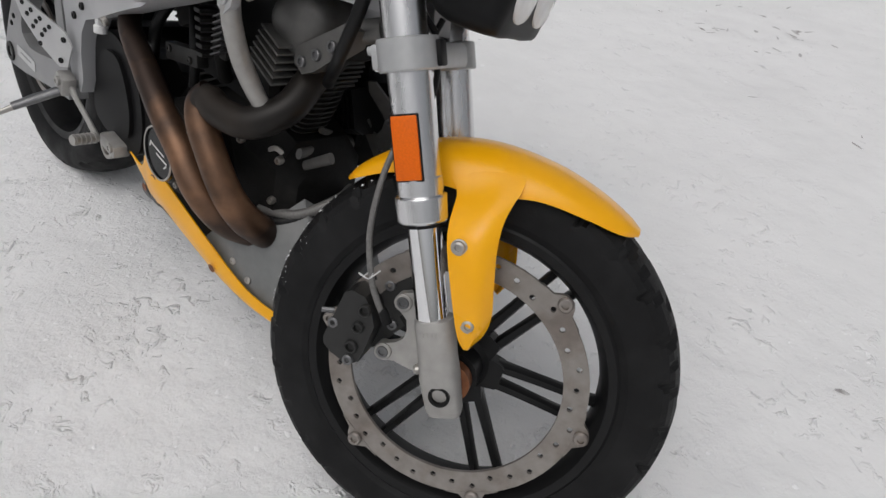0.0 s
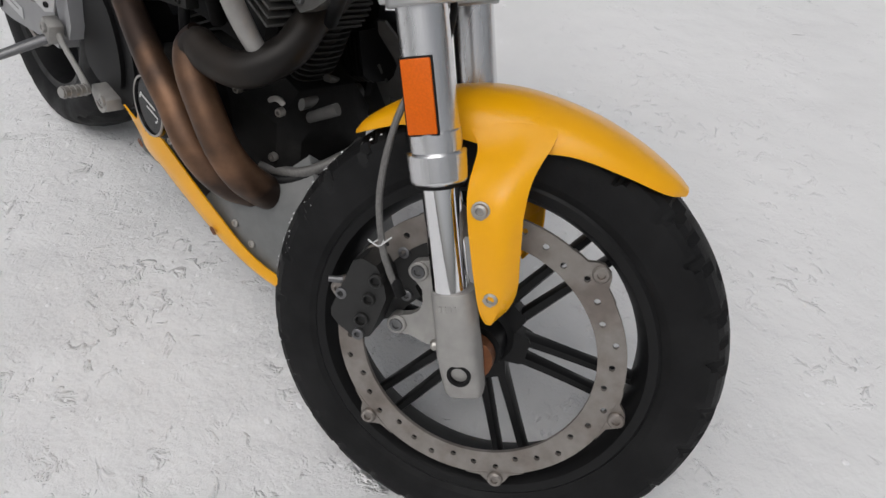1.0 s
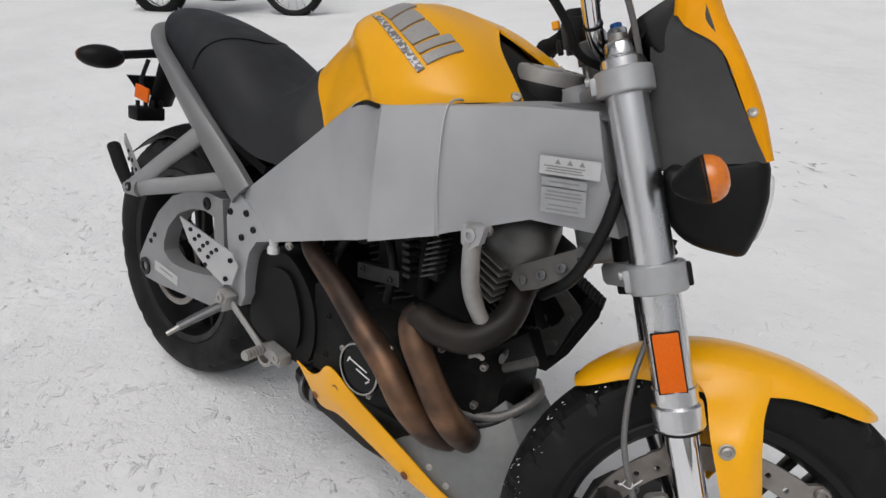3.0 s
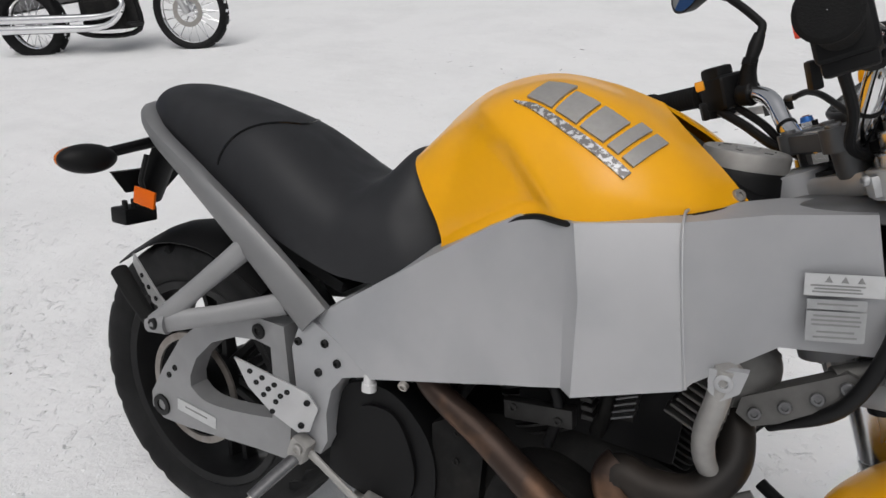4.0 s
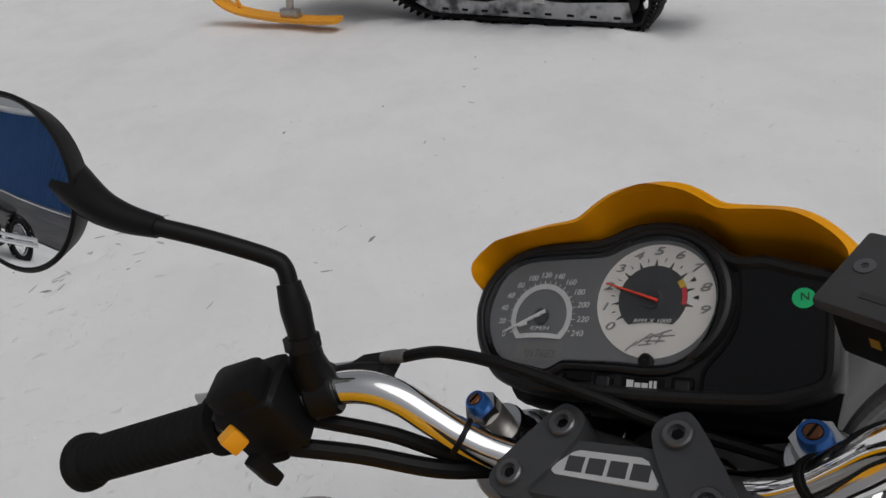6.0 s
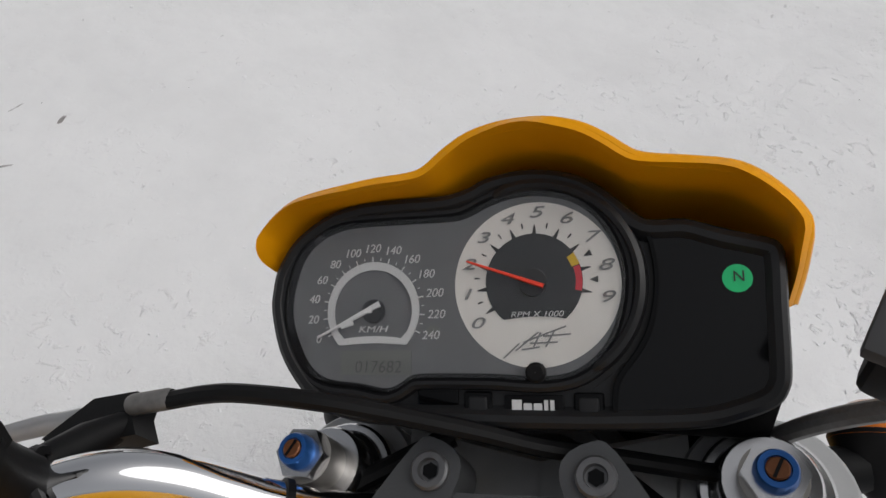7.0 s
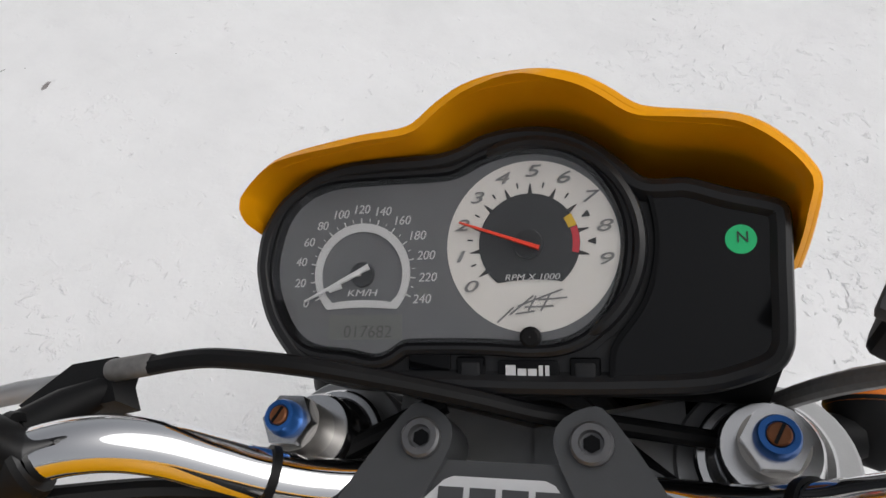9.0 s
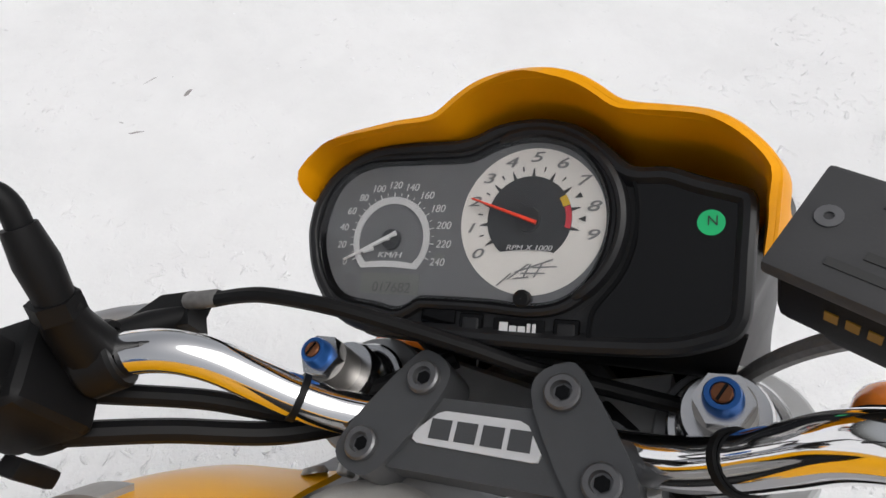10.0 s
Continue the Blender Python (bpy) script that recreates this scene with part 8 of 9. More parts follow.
def build_mirror():
    bm = bmesh.new()
    tube(bm, [(-0.047, 0.178, 0.822), (-0.043, 0.172, 0.842), (-0.038, 0.166, 0.856)], [0.0145, 0.0115, 0.0095], 14, TOP)
    tube(bm, [(-0.038, 0.166, 0.856), (-0.027, 0.166, 0.874), (-0.018, 0.167, 0.888)], [0.0085, 0.0098, 0.0078], 14, TOP)
    hexnut(bm, (-0.041, 0.168, 0.851), (0.5, -0.1, 0.9), 0.0118, 0.009, TOP)
    st = part("mirror", bm, PLASTIC, moto, "black round rear-view mirror on a bent stalk")
    pts = spline([(-0.020, 0.167, 0.884), (-0.012, 0.169, 0.896), (-0.012, 0.175, 0.906), (-0.024, 0.194, 0.936), (-0.036, 0.214, 0.962)], 6)
    part("stalk", tube(bmesh.new(), pts, 0.0058, 14, TOP), PLASTIC, st)
    part("neck", tube(bmesh.new(), spline([(-0.034, 0.211, 0.958), (-0.038, 0.228, 0.971), (-0.038, 0.246, 0.985), (-0.030, 0.272, 1.003)], 5), [0.0072, 0.0092, 0.0112, 0.0140], 16, TOP), PLASTIC, st)
    m = TOP @ MIRROR_AT
    n = 48
    rings = []
    for f, z in ((0.25, -0.030), (0.62, -0.026), (0.88, -0.014), (1.0, 0.0), (1.02, 0.003), (0.985, 0.0045), (0.95, 0.003)):
        rings.append([m @ V(0.0590 * f * math.cos(2 * math.pi * k / n), 0.0580 * f * math.sin(2 * math.pi * k / n), z) for k in range(n)])
    bm = bmesh.new()
    loft(bm, rings, True, False)
    bm.faces.new([bm.verts.new(p) for p in rings[0]])
    part("mirror_shell", bm, PLASTIC, st, "black mirror shell")
    bm = bmesh.new()
    rings = [[m @ V(0.0562 * f * math.cos(2 * math.pi * k / n), 0.0552 * f * math.sin(2 * math.pi * k / n), 0.0031 + 0.0015 * (1 - f * f)) for k in range(n)] for f in (1.0, 0.8, 0.6, 0.4, 0.2, 0.02)]
    loft(bm, rings, True, False)
    bm.faces.new([bm.verts.new(p) for p in rings[-1]])
    bmesh.ops.remove_doubles(bm, verts=bm.verts, dist=1e-6)
    part("mirror_glass", bm, MIRROR, st, "slightly domed mirror glass")


MIRROR_AT = axis_to((-0.045, 0.306, 1.019), (-0.822, -0.300, 0.485))
build_mirror()

# ---------------------------------------------------------------- the rest of the yard


def sled_track(bm, pts, w, th):
    """A rubber belt round a closed path in x, z."""
    n = len(pts)
    rings = []
    for i, p in enumerate(pts):
        d = (pts[(i + 1) % n] - pts[i - 1]).normalized()
        q = V(d.z, 0, -d.x) * th
        rings.append([V(p.x, -w, p.z), V(p.x, w, p.z), V(p.x + q.x, w, p.z + q.z), V(p.x + q.x, -w, p.z + q.z)])
    rings.append(rings[0])
    loft(bm, rings, True, False)
    bmesh.ops.remove_doubles(bm, verts=bm.verts, dist=1e-5)
    return bm


RAIL_SNOW = mat("snow_caked_rail", (0.62, 0.62, 0.63), 0.6, 0.1, var=0.1, scale=20, second=(0.10, 0.10, 0.105), mix_scale=9)


def build_sled(at):
    sled = thing("snowmobile", at, "black snowmobile with orange graphics and yellow skis on the snow", "snowmobile", "snowmobiles in the yard")
    belt = spline([(0.10, 0, 0.03), (0.9, 0, 0.02), (1.45, 0, 0.03), (1.75, 0, 0.14), (1.88, 0, 0.30), (1.80, 0, 0.40), (1.2, 0, 0.36), (0.65, 0, 0.40), (0.22, 0, 0.38), (-0.02, 0, 0.24), (-0.02, 0, 0.10)], 6, True)
    track = part("track", sled_track(bmesh.new(), belt, 0.19, -0.018), RUBBER, sled, "black rubber track packed with snow")
    for i in range(0, len(belt)):
        p = belt[i]
        d = (belt[(i + 1) % len(belt)] - belt[i - 1]).normalized()
        part("lug", box(bmesh.new(), (0.012, 0.36, 0.035), Matrix.Translation(p) @ Matrix.Rotation(-math.atan2(d.z, d.x), 4, "Y") @ Matrix.Translation((0, 0, -0.022))), RUBBER, track)
    for x, z, r in ((0.14, 0.17, 0.10), (0.55, 0.12, 0.07), (1.0, 0.12, 0.07), (1.72, 0.30, 0.09), (0.75, 0.30, 0.05)):
        for y in (-0.13, 0.13):
            bm = lathe(bmesh.new(), [(r * 0.3, -0.015), (r * 0.85, -0.015), (r, -0.01), (r, 0.01), (r * 0.85, 0.015), (r * 0.3, 0.015)], 20, Matrix.Translation((x, y, z)) @ ROT_Y, closed=True)
            part("idler_wheel", bm, BLACK, track)
    for y in (-0.12, 0.12):
        bm = tube(bmesh.new(), [(0.12, y, 0.10), (0.9, y, 0.075), (1.5, y, 0.085), (1.72, y, 0.18)], 0.022, 8, I4, (0.5, 1.0))
        tube(bm, [(0.60, y, 0.09), (0.85, y, 0.30), (1.1, y, 0.32)], 0.018, 8)
        tube(bm, [(1.15, y, 0.10), (1.38, y, 0.30)], 0.018, 8)
        part("skid_rail", bm, BLACK, track, "black skid rail")
    bm = bmesh.new()
    rows = [[(-0.45, y, z + 0.06), (0.3, y, z), (1.0, y, z - 0.05), (1.6, y, z - 0.10)] for y, z in ((0.21, 0.50), (0.20, 0.62), (0.0, 0.66), (-0.20, 0.62), (-0.21, 0.50))]
    patch(bm, rows, 4, 3)
    part("tunnel", thicken(bm, 0.006), ALU, sled, "bare aluminium tunnel")
    for s in (1, -1):
        bm = plate(bmesh.new(), [(0.05, 0.20), (1.55, 0.20), (1.62, 0.36), (0.60, 0.36), (0.05, 0.30)], 0.0, 0.02, Matrix.Translation((0, 0, 0.435)) @ Matrix.Diagonal((1, s, 1, 1)) @ pose(0, 0, 0, 0, 3, 0), 0.004, 1)
        rb = part("running_board", bm, ALU, sled, "snow-covered aluminium running board")
        bm = bmesh.new()
        t = bmesh.new()
        bmesh.ops.create_uvsphere(t, u_segments=24, v_segments=10, radius=1)
        rnd = random.Random(3)
        for v in t.verts:
            v.co *= 1 + 0.18 * noise.noise(v.co * 3)
        merge(bm, t, Matrix.Translation((1.05, s * 0.27, 0.43)) @ Matrix.Diagonal((0.42, 0.075, 0.035, 1)))
        part("board_snow", bm, SNOW_CLEAN, rb, "snow lying on the board")
        for i in range(3):
            part("board_clip", box(bmesh.new(), (0.055, 0.03, 0.05), Matrix.Translation((1.10 - 0.09 * i, s * 0.235, 0.52)), 0.01), ORANGE_SW, rb)
        part("rear_board_brace", box(bmesh.new(), (0.07, 0.03, 0.16), Matrix.Translation((0.62, s * 0.30, 0.36)), 0.006), ALU, rb)
    bm = box(bmesh.new(), (1.05, 0.30, 0.22), Matrix.Translation((0.55, 0, 0.78)) @ pose(0, 0, 0, 0, -4, 0), 0.06, 3)
    part("seat", bm, VINYL, sled, "black snowmobile seat")
    part("side_panel", box(bmesh.new(), (0.40, 0.325, 0.10), Matrix.Translation((0.25, 0, 0.74)), 0.03, 2), RED_ZONE, sled, "red seat side")
    # hood and nose
    rings = []
    for x, z0, z1, w in ((1.40, 0.40, 0.98, 0.20), (1.62, 0.30, 1.00, 0.30), (2.00, 0.26, 0.96, 0.36), (2.33, 0.32, 0.84, 0.36), (2.59, 0.45, 0.72, 0.30), (2.74, 0.52, 0.64, 0.18)):
        rings.append([V(x, w * a, z0 + (z1 - z0) * b) for a, b in ((-0.55, 0), (0.55, 0), (0.95, 0.3), (1, 0.55), (0.7, 0.9), (0.3, 1), (-0.3, 1), (-0.7, 0.9), (-1, 0.55), (-0.95, 0.3))])
    bm = bmesh.new()
    loft(bm, rings)
    bevel(bm, 0.02, 2, 20)
    hood = part("hood", bm, PLASTIC, sled, "black snowmobile hood")
    for s in (1, -1):
        for pts, mt in ((((2.26, 0.42), (1.86, 0.66), (1.94, 0.74), (2.30, 0.62)), ORANGE_SW), (((2.22, 0.45), (1.86, 0.64), (1.90, 0.66), (2.24, 0.52)), RED), (((1.85, 0.44), (1.68, 0.54), (1.70, 0.57), (1.86, 0.47)), ORANGE_SW), (((2.52, 0.60), (2.42, 0.63), (2.42, 0.645), (2.52, 0.615)), ORANGE_SW), (((2.2, 0.66), (1.95, 0.76), (2.0, 0.80), (2.2, 0.74)), DIAL_PRINT)):
            bm = bmesh.new()
            pts = [(x + 0.12, z) for x, z in pts]
            y = [0.372 - 0.20 * max(0, x - 2.32) ** 1.0 for x, z in pts]
            vs0 = [bm.verts.new((x, s * (yy - 0.03), z)) for (x, z), yy in zip(pts, y)]
            vs1 = [bm.verts.new((x, s * (yy + 0.002), z)) for (x, z), yy in zip(pts, y)]
            bm.faces.new(vs1)
            for i in range(4):
                bm.faces.new((vs0[i], vs0[(i + 1) % 4], vs1[(i + 1) % 4], vs1[i]))
            part("graphic", bm, mt, hood, "bright graphic")
        bm = box(bmesh.new(), (0.20, 0.05, 0.20), Matrix.Translation((1.56, s * 0.275, 0.66)) @ pose(0, 0, 0, 0, 20, 0), 0.03, 2)
        part("clutch_guard", bm, SNOW_CLEAN, hood, "snow-caked side panel")
        # front suspension and ski
        k = Matrix.Translation((2.46, s * 0.50, 0.0))
        bm = tube(bmesh.new(), [(0, 0, 0.10), (-0.02, -s * 0.02, 0.30), (-0.03, -s * 0.04, 0.42)], [0.028, 0.030, 0.025], 10, k)
        tube(bm, [(-0.01, -s * 0.02, 0.18), (-0.20, -s * 0.28, 0.36)], 0.016, 8, k)
        tube(bm, [(-0.03, -s * 0.03, 0.34), (-0.10, -s * 0.26, 0.44)], 0.016, 8, k)
        leg = part("spindle", bm, STEEL, sled, "steel ski spindle")
        bm = bmesh.new()
        hel = [V(0.02 - 0.10 * t + 0.035 * math.cos(38 * t), -s * (0.03 + 0.16 * t) + 0.035 * math.sin(38 * t), 0.36 + 0.26 * t) for t in np.linspace(0, 1, 90)]
        part("shock_spring", tube(bm, hel, 0.007, 6, k), ORANGE_SW, sled, "orange coil spring")
        part("shock", tube(bmesh.new(), [(0.02, -s * 0.03, 0.34), (-0.08, -s * 0.19, 0.64)], 0.018, 10, k), BLACK, sled)
        prof = spline([(-0.41, 0, 0.03), (-0.20, 0, 0.018), (0.15, 0, 0.018), (0.50, 0, 0.05), (0.68, 0, 0.12), (0.76, 0, 0.22)], 5)
        rings = []
        for i, p in enumerate(prof):
            w = 0.075 * (1 - 0.35 * (i / len(prof)) ** 3)
            rings.append([k @ (p + V(0, a * w, b)) for a, b in ((-1, 0.03), (-0.8, 0.0), (-0.25, -0.006), (0.25, -0.006), (0.8, 0.0), (1, 0.03), (0.75, 0.022), (0.3, 0.03), (-0.3, 0.03), (-0.75, 0.022))])
        bm = bmesh.new()
        loft(bm, rings)
        ski = part("ski", bm, ORANGE_SW, sled, "orange-yellow plastic ski")
        loop = spline([(0.75, 0.04, 0.22), (0.74, 0.045, 0.30), (0.68, 0.0, 0.345), (0.60, -0.02, 0.31), (0.50, -0.02, 0.09)], 6)
        part("ski_loop", tube(bmesh.new(), loop, 0.014, 8, k), ORANGE_SW, ski)
        part("ski_saddle", box(bmesh.new(), (0.16, 0.06, 0.07), k @ Matrix.Translation((0, 0, 0.07)), 0.012), STEEL, ski)
    bm = tube(bmesh.new(), [(1.35, 0, 0.95), (1.30, 0, 1.12)], 0.03, 10)
    tube(bm, [(1.25, -0.36, 1.14), (1.30, -0.15, 1.12), (1.30, 0.15, 1.12), (1.25, 0.36, 1.14)], 0.014, 10)
    part("steering_bar", bm, BLACK, sled)
    for s in (1, -1):
        bm = plate(bmesh.new(), [(0.06, 0.05), (1.46, 0.045), (1.60, 0.11), (1.50, 0.15), (1.05, 0.13), (0.85, 0.17), (0.50, 0.15), (0.10, 0.17)], 0.145, 0.160, Matrix.Diagonal((1, -s, 1, 1)) @ pose(0, 0, 0, 90, 0, 0), 0.004, 1)
        rl = part("side_rail", bm, RAIL_SNOW, track, "silver side rail caked with snow")
        for k in range(9):
            part("rail_slot", box(bmesh.new(), (0.045, 0.004, 0.016), Matrix.Translation((0.16 + 0.15 * k, s * 0.161, 0.075))), GLOSS, track)
    # the rear of the belt is pierced, with snow showing through
    for i in range(44, 62):
        p = belt[i]
        d = (belt[(i + 1) % len(belt)] - belt[i - 1]).normalized()
        for k in range(5):
            part("belt_window", box(bmesh.new(), (0.022, 0.030, 0.004), Matrix.Translation(p) @ Matrix.Rotation(-math.atan2(d.z, d.x), 4, "Y") @ Matrix.Translation((0.03, -0.15 + 0.075 * k, -0.021))), SNOW_CLEAN, track)
    rnd = random.Random(8)
    for x, z, y in ((2.05, 0.36, 0.35), (1.74, 0.60, 0.31), (1.62, 0.70, 0.30), (1.85, 0.32, 0.31), (1.66, 0.46, 0.29)):
        t = bmesh.new()
        bmesh.ops.create_icosphere(t, subdivisions=2, radius=1)
        for v in t.verts:
            v.co *= 1 + 0.35 * noise.noise(v.co * 2.3 + V(x * 7, z * 5, 0))
        part("hood_snow", merge(bmesh.new(), t, Matrix.Translation((x, y, z)) @ pose(0, 0, 0, 0, rnd.uniform(-30, 30), 0) @ Matrix.Diagonal((0.055, 0.03, 0.022, 1))), SNOW_CLEAN, sled, "patch of snow on the hood")
    # the body sits low over its suspension
    for ob in sled.children:
        if ob.name.split(".")[0] not in ("track", "ski", "spindle"):
            for q in [ob] + list(ob.children):
                q.data.transform(Matrix.Translation((0, 0, -0.10)))
    part("snow_flap", box(bmesh.new(), (0.015, 0.40, 0.34), Matrix.Translation((-0.42, 0, 0.42)) @ pose(0, 0, 0, 0, -12, 0), 0.004), PLASTIC, sled, "black snow flap")
    return sled


def on_yard(x, y, yaw, lift=0.0):
    return pose(x, y, yard_height(x, y) + lift, 0, 0, yaw)


sled = build_sled(on_yard(2.71, 2.99, 120.6, 0.0) @ pose(0, 0, 0, 0.4, -0.8, 0))
copy_thing(sled, on_yard(-1.15, 12.1, 4.0, -0.01))


def spoke_wheel(bm_spokes, bm_rim, m, r, n=36):
    lathe(bm_rim, [(r, -0.014), (r + 0.012, -0.018), (r + 0.012, 0.018), (r, 0.014)], 48, m @ ROT_Y, closed=True)
    lathe(bm_rim, [(0.012, -0.05), (0.045, -0.045), (0.045, 0.045), (0.012, 0.05)], 24, m @ ROT_Y, closed=True)
    for k in range(n):
        a, b = 2 * math.pi * k / n, 2 * math.pi * (k + (2.5 if k % 2 else -2.5)) / n
        s = 0.04 if k % 4 < 2 else -0.04
        tube(bm_spokes, [(0.042 * math.cos(a), s, 0.042 * math.sin(a)), (r * math.cos(b), 0, r * math.sin(b))], 0.0022, 5, m)


def build_cruiser(at):
    """A dark cruiser with wire wheels."""
    bike = thing("cruiser_motorcycle", at, "dark cruiser motorcycle with chromed wire wheels in the snow", "motorcycle", "cruisers in the yard")
    for x, R, w, rim, name in ((0.0, 0.33, 0.052, 0.262, "front_wheel"), (-1.48, 0.315, 0.075, 0.215, "rear_wheel")):
        m = Matrix.Translation((x, 0, R - 0.01))
        br, bs = bmesh.new(), bmesh.new()
        spoke_wheel(bs, br, m, rim)
        wh = part(name, br, CHROME, bike, "chromed wire wheel")
        part("spokes", bs, CHROME, wh)
        part("tyre", wheel_tyre(bmesh.new(), m, R, rim + 0.010, w, 80), RUBBER, wh, "black tyre dusted with snow")
        bm = bmesh.new()
        rnd = random.Random(int(R * 1000))
        for _ in range(70):
            a, s = rnd.uniform(0, 2 * math.pi), rnd.uniform(0.006, 0.016)
            t = bmesh.new()
            bmesh.ops.create_icosphere(t, subdivisions=1, radius=s)
            for v in t.verts:
                v.co *= rnd.uniform(0.6, 1.2)
            merge(bm, t, m @ Matrix.Translation((R * math.cos(a), rnd.uniform(-w, w) * 0.7, R * math.sin(a))))
        tagged(part("tyre_snow", bm, SNOW_CLEAN, wh, "snow caked on the tyre"), kind="stuff")
        if x == 0:
            bm = lathe(bmesh.new(), [(0.09, 0), (0.13, 0), (0.13, 0.006), (0.09, 0.006)], 36, m @ Matrix.Translation((0, -0.07, 0)) @ ROT_Y, closed=True)
            part("brake_disc", bm, STEEL, wh)
    for s in (-1, 1):
        bm = tube(bmesh.new(), [(0.0, s * 0.085, 0.30), (-0.30, s * 0.085, 0.95)], [0.026, 0.022], 14)
        part("fork_leg", bm, ALU, bike, "silver fork leg")
    bm = bmesh.new()
    rows = [[V((0.37) * math.cos(radians(a)), y, 0.32 + 0.37 * math.sin(radians(a)) - 0.03 * (y / 0.07) ** 2) for y in (-0.07, -0.03, 0, 0.03, 0.07)] for a in (40, 75, 110, 145)]
    patch(bm, rows, 3, 4)
    part("front_fender", thicken(bm, 0.004), BLACK, bike, "black front fender")
    bm = bmesh.new()
    rows = [[V(-1.48 + 0.36 * math.cos(radians(a)), y, 0.31 + 0.36 * math.sin(radians(a)) - 0.03 * (y / 0.1) ** 2) for y in (-0.10, -0.05, 0, 0.05, 0.10)] for a in (50, 90, 130, 165)]
    patch(bm, rows, 3, 4)
    part("rear_fender", thicken(bm, 0.004), BLACK, bike, "black rear fender")
    bm = tube(bmesh.new(), spline([(-0.30, 0, 0.86), (-0.48, 0, 0.55), (-0.50, 0, 0.20), (-0.95, 0, 0.17), (-1.25, 0, 0.30), (-1.48, 0, 0.31)], 5), 0.022, 10)
    part("frame", bm, BLACK, bike, "black frame")
    bm = box(bmesh.new(), (0.42, 0.26, 0.26), Matrix.Translation((-0.74, 0, 0.34)), 0.05, 3)
    eng = part("engine", bm, CASE, bike, "dark V-twin engine")
    for x, a in ((-0.64, 25), (-0.84, -25)):
        bm = fin_stack(bmesh.new(), Matrix.Translation((x, 0, 0.46)) @ pose(0, 0, 0, 0, a, 0), 10, 0.15, 0.18, 0.018, 0.007)
        part("cylinder", bm, FIN, eng)
    for z in (0.25, 0.33):
        bm = tube(bmesh.new(), spline([(-0.60, -0.13, 0.52), (-0.52, -0.17, 0.40), (-0.70, -0.18, z), (-1.2, -0.18, z), (-1.75, -0.19, z + 0.02)], 5), [0.024, 0.024, 0.026, 0.038, 0.038], 14)
        part("exhaust_pipe", bm, CHROME, bike, "chromed exhaust pipe")
    t = bmesh.new()
    bmesh.ops.create_uvsphere(t, u_segments=24, v_segments=14, radius=1)
    part("tank", merge(bmesh.new(), t, Matrix.Translation((-0.58, 0, 0.84)) @ pose(0, 0, 0, 0, -8, 0) @ Matrix.Diagonal((0.30, 0.15, 0.12, 1))), GLOSS, bike, "black teardrop tank")
    t = bmesh.new()
    bmesh.ops.create_uvsphere(t, u_segments=24, v_segments=12, radius=1)
    part("seat", merge(bmesh.new(), t, Matrix.Translation((-1.12, 0, 0.70)) @ Matrix.Diagonal((0.34, 0.16, 0.08, 1))), VINYL, bike, "black saddle")
    bm = tube(bmesh.new(), spline([(-0.50, -0.38, 1.08), (-0.38, -0.24, 1.12), (-0.31, 0, 1.0), (-0.38, 0.24, 1.12), (-0.50, 0.38, 1.08)], 6), 0.012, 10)
    part("handlebar", bm, CHROME, bike)
    t = bmesh.new()
    bmesh.ops.create_uvsphere(t, u_segments=20, v_segments=12, radius=0.085)
    part("headlamp", merge(bmesh.new(), t, Matrix.Translation((-0.16, 0, 0.86))), CHROME, bike)
    part("foot_peg", tube(bmesh.new(), [(-0.42, -0.10, 0.24), (-0.42, -0.30, 0.26)], 0.016, 10), BLACK, bike)
    return bike


cruiser = build_cruiser(on_yard(-5.35, 3.25, 27.5, -0.01) @ pose(0, 0, 0, -6, 0, 0))
copy_thing(cruiser, on_yard(-10.2, 15.6, 150, -0.01) @ pose(0, 0, 0, -6, 0, 0))


# ---- blue hall behind, seen in the mirror
BLUE_WALL = mat("blue_sheet_metal", (0.012, 0.075, 0.235), 0.45, var=0.08, scale=3, rvar=0.1, second=(0.015, 0.085, 0.26), mix_scale=0.7)
GREY_WALL = mat("grey_plinth", (0.22, 0.22, 0.225), 0.7, var=0.1, scale=3)
WHITE_TRIM = mat("white_sheet_trim", (0.75, 0.75, 0.76), 0.5, var=0.05, scale=4)


def build_hall(at):
    hall = thing("hall", at, "long blue sheet-metal hall with a grey plinth", "building")
    L, D, H = 32.0, 9.0, 5.2
    bm = bmesh.new()
    pts = []
    x = -L / 2
    while x < L / 2:
        pts += [(x, 0.0), (x + 0.16, 0.0), (x + 0.20, 0.035), (x + 0.30, 0.035)]
        x += 0.34
    pts.append((L / 2, 0.0))
    ring0 = [bm.verts.new((px, py, 0.35)) for px, py in pts]
    ring1 = [bm.verts.new((px, py, H)) for px, py in pts]
    for i in range(len(pts) - 1):
        bm.faces.new((ring0[i], ring0[i + 1], ring1[i + 1], ring1[i]))
    part("wall", bm, BLUE_WALL, hall, "blue ribbed sheet-metal wall", smooth=False)
    part("body", box(bmesh.new(), (L, D, H), Matrix.Translation((0, -D / 2 - 0.02, H / 2))), BLUE_WALL, hall)
    part("plinth", box(bmesh.new(), (L, 0.10, 0.35), Matrix.Translation((0, 0.03, 0.175)), 0.01), GREY_WALL, hall, "grey concrete plinth")
    part("roof", box(bmesh.new(), (L + 0.5, D + 0.6, 0.22), Matrix.Translation((0, -D / 2 + 0.05, H + 0.11)), 0.02), WHITE_TRIM, hall, "snow-white roof edge")
    return hall


hall = build_hall(pose(-27.5, 9.1, 0.95, 0, 0, -60.4))


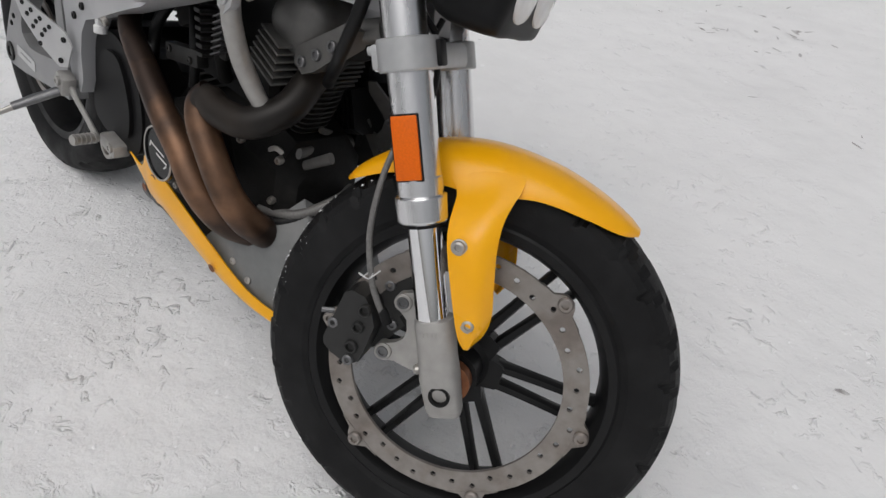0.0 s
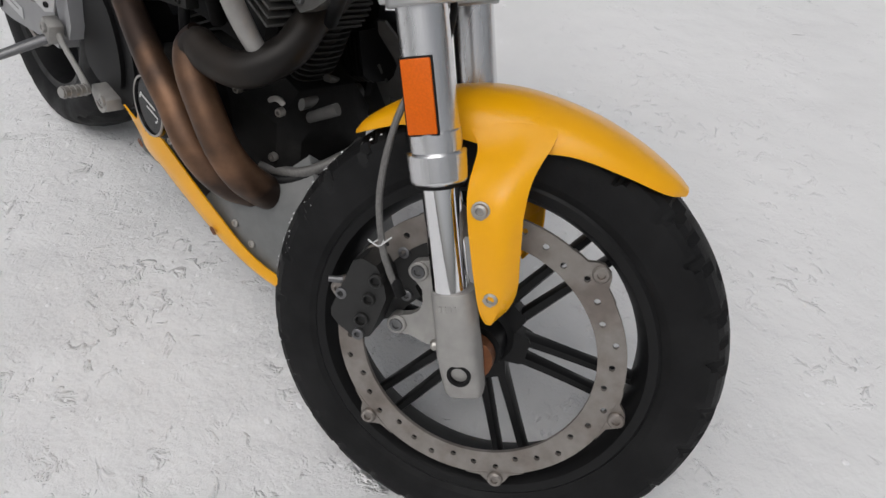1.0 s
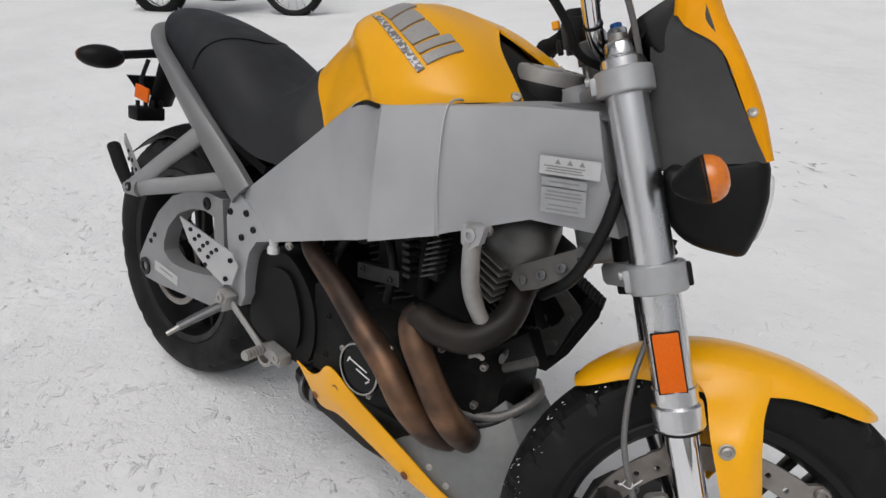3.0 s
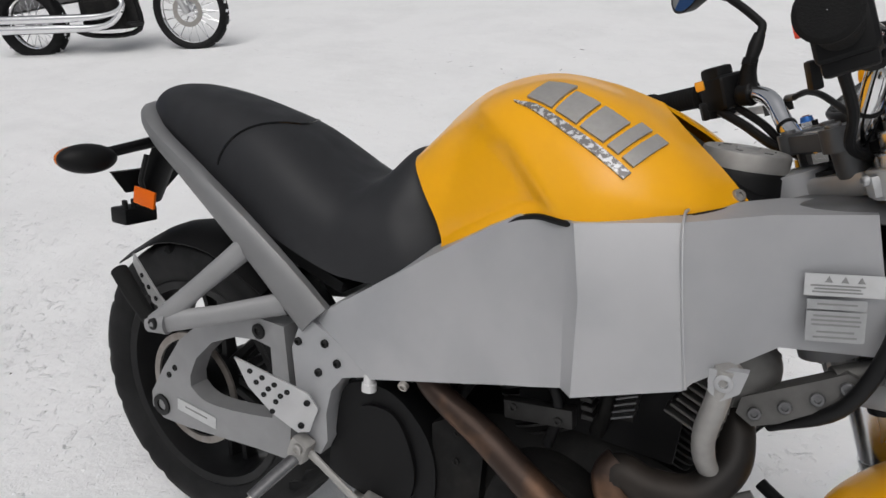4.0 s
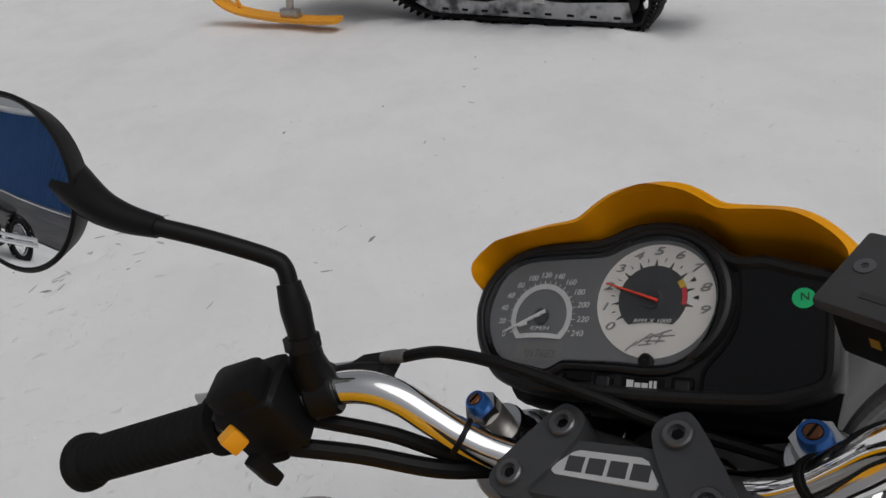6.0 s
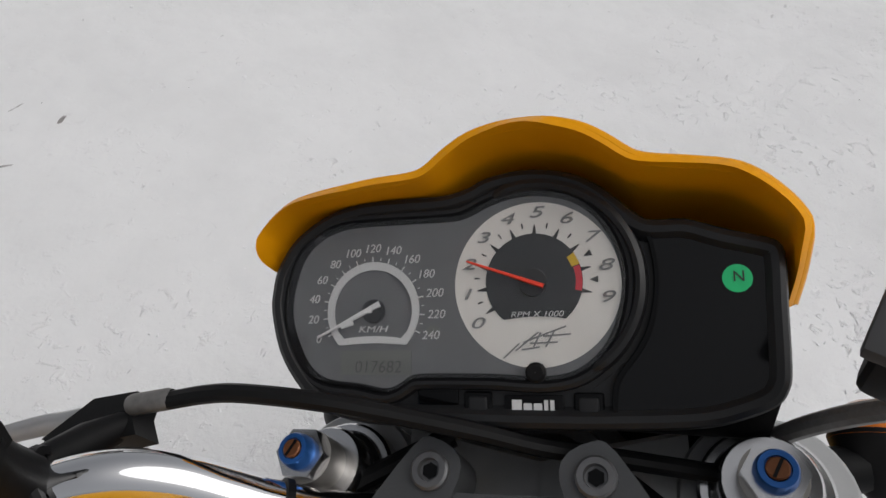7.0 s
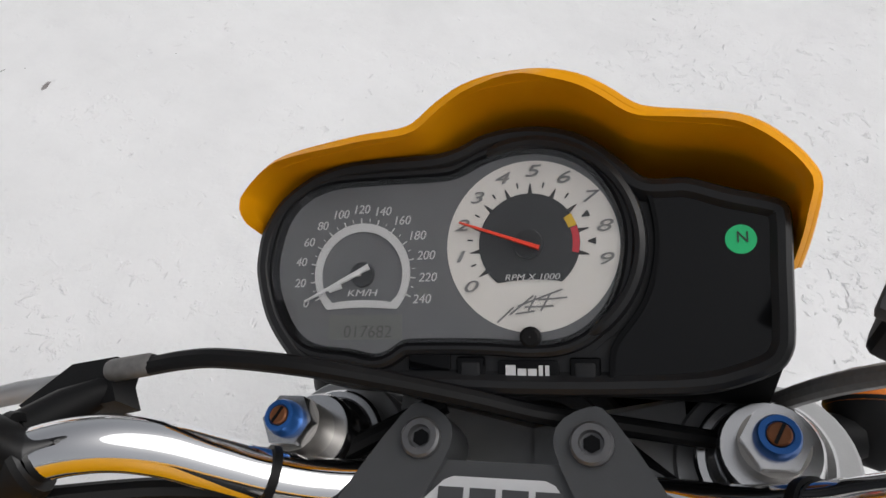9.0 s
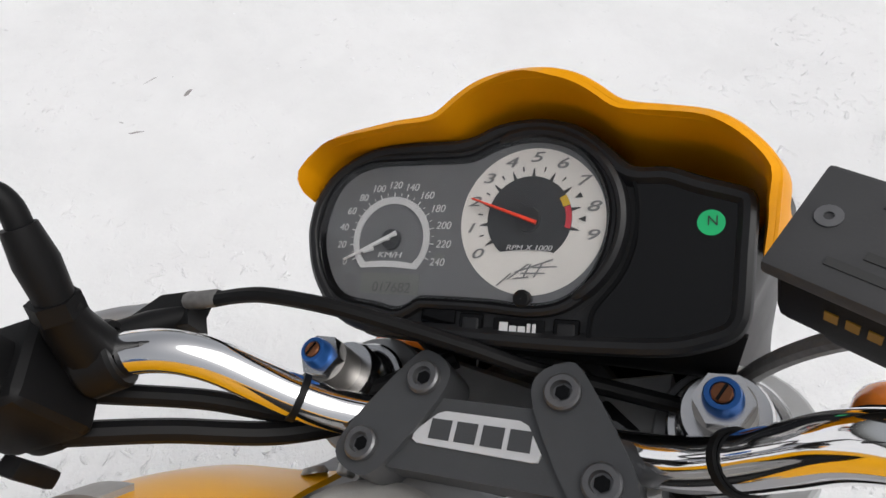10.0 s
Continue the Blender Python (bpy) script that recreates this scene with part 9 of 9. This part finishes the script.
def build_road():
    """A cleared strip in front of the hall, seen in the mirror."""
    xs, fs = np.linspace(-23.0, -9.0, 30), np.linspace(0, 1, 40)
    me = bpy.data.meshes.new("road")
    n = len(xs)
    rows = [[(x, -12 + f * (0.60 * (-x - 0.8) + 12)) for x in xs] for f in fs]
    me.from_pydata([(x, y, yard_height(x, y) + 0.03) for row in rows for x, y in row], [], [(j * n + i, j * n + i + 1, (j + 1) * n + i + 1, (j + 1) * n + i) for j in range(len(fs) - 1) for i in range(n - 1)])
    me.materials.append(mat("wet_asphalt", (0.055, 0.053, 0.052), 0.6, var=0.2, scale=9, second=(0.11, 0.108, 0.106), mix_scale=0.8))
    return tagged(new("road", me), "cleared grey strip of wet asphalt before the hall", "road", kind="structure")


build_road()

# ---- crumbs of snow and a few dark specks lying about


def strewn(name, count, seed, area, sizes, material, label, flat=0.6):
    rnd = random.Random(seed)
    base = bmesh.new()
    bmesh.ops.create_icosphere(base, subdivisions=1, radius=1)
    bv = [v.co.copy() for v in base.verts]
    bf = [[v.index for v in f.verts] for f in base.faces]
    base.free()
    verts, faces = [], []
    for _ in range(count):
        x, y = rnd.uniform(area[0], area[1]), rnd.uniform(area[2], area[3])
        if noise.noise((x * 2.1, y * 2.1, seed)) < rnd.uniform(-0.35, 0.35):
            continue
        s = sizes[0] + (sizes[1] - sizes[0]) * rnd.random() ** 3
        a = rnd.uniform(0, 6.28)
        sx, sy = rnd.uniform(0.7, 1.6), rnd.uniform(0.7, 1.2)
        z = yard_height(x, y)
        o = len(verts)
        for c in bv:
            k = rnd.uniform(0.7, 1.2) * s
            px, py = c.x * sx * k, c.y * sy * k
            verts.append((x + px * math.cos(a) - py * math.sin(a), y + px * math.sin(a) + py * math.cos(a), z + c.z * k * flat + s * 0.1))
        faces += [[o + i for i in f] for f in bf]
    me = bpy.data.meshes.new(name)
    me.from_pydata(verts, [], faces)
    me.materials.append(material)
    return tagged(new(name, me), label, "snow", kind="stuff")


DIRT = mat("dark_grit", (0.08, 0.075, 0.07), 0.8, var=0.2, scale=50)
strewn("snow_crumbs", 5200, 11, (-2.0, 0.4, -1.2, 0.25), (0.0010, 0.0055), SNOW_CLEAN, "loose crumbs of trodden snow", 0.5)
strewn("snow_crumbs", 2200, 17, (-0.4, 1.6, -0.7, 1.3), (0.0010, 0.0060), SNOW_CLEAN, "loose crumbs of trodden snow", 0.45)
strewn("snow_clods", 900, 23, (-1.9, 0.1, -1.3, -0.02), (0.0020, 0.0080), SNOW_CLEAN, "trodden clods of snow beside the motorcycle", 0.28)
strewn("snow_lumps", 700, 12, (-3.0, 3.0, 0.3, 5.0), (0.002, 0.011), SNOW_CLEAN, "loose lumps of snow", 0.3)
strewn("grit", 60, 13, (-2.5, 3.0, -0.8, 4.0), (0.0015, 0.006), DIRT, "dark grit and bark crumbs on the snow")


def scuffs(centres, seed):
    """Short icy boot scuffs cut into the snow round a few places."""
    rnd = random.Random(seed)
    verts, faces = [], []
    for cx, cy, reach, count in centres:
        for _ in range(count):
            x, y = cx + rnd.gauss(0, reach), cy + rnd.gauss(0, reach * 0.6)
            a, ln, w = rnd.gauss(0.3, 0.7), rnd.uniform(0.008, 0.034), rnd.uniform(0.003, 0.008)
            o, n = len(verts), 9
            verts.append((x, y, yard_height(x, y) + 0.003))
            for k in range(n):
                t = 2 * math.pi * k / n
                px, py = ln * math.cos(t) * rnd.uniform(0.7, 1.1), w * math.sin(t) * rnd.uniform(0.5, 1.3)
                qx, qy = x + px * math.cos(a) - py * math.sin(a), y + px * math.sin(a) + py * math.cos(a)
                verts.append((qx, qy, yard_height(qx, qy) + 0.0015))
            faces += [(o, o + 1 + k, o + 1 + (k + 1) % n) for k in range(n)]
    me = bpy.data.meshes.new("boot_scuffs")
    me.from_pydata(verts, [], faces)
    me.polygons.foreach_set("use_smooth", [True] * len(faces))
    me.materials.append(mat("grey_ice", (0.50, 0.495, 0.50), 0.5, var=0.25, scale=60, second=(0.27, 0.25, 0.245), mix_scale=25))
    return tagged(new("boot_scuffs", me), "short grey icy scuffs left by boots in the snow", "snow", kind="stuff")


scuffs(((-0.68, 2.55, 0.16, 16), (-0.80, 3.00, 0.22, 12), (-0.52, 2.72, 0.12, 8), (0.55, 1.05, 0.18, 6), (1.4, 3.0, 0.4, 8), (-2.4, 3.6, 0.5, 14), (-0.05, 1.95, 0.16, 5)), 21)
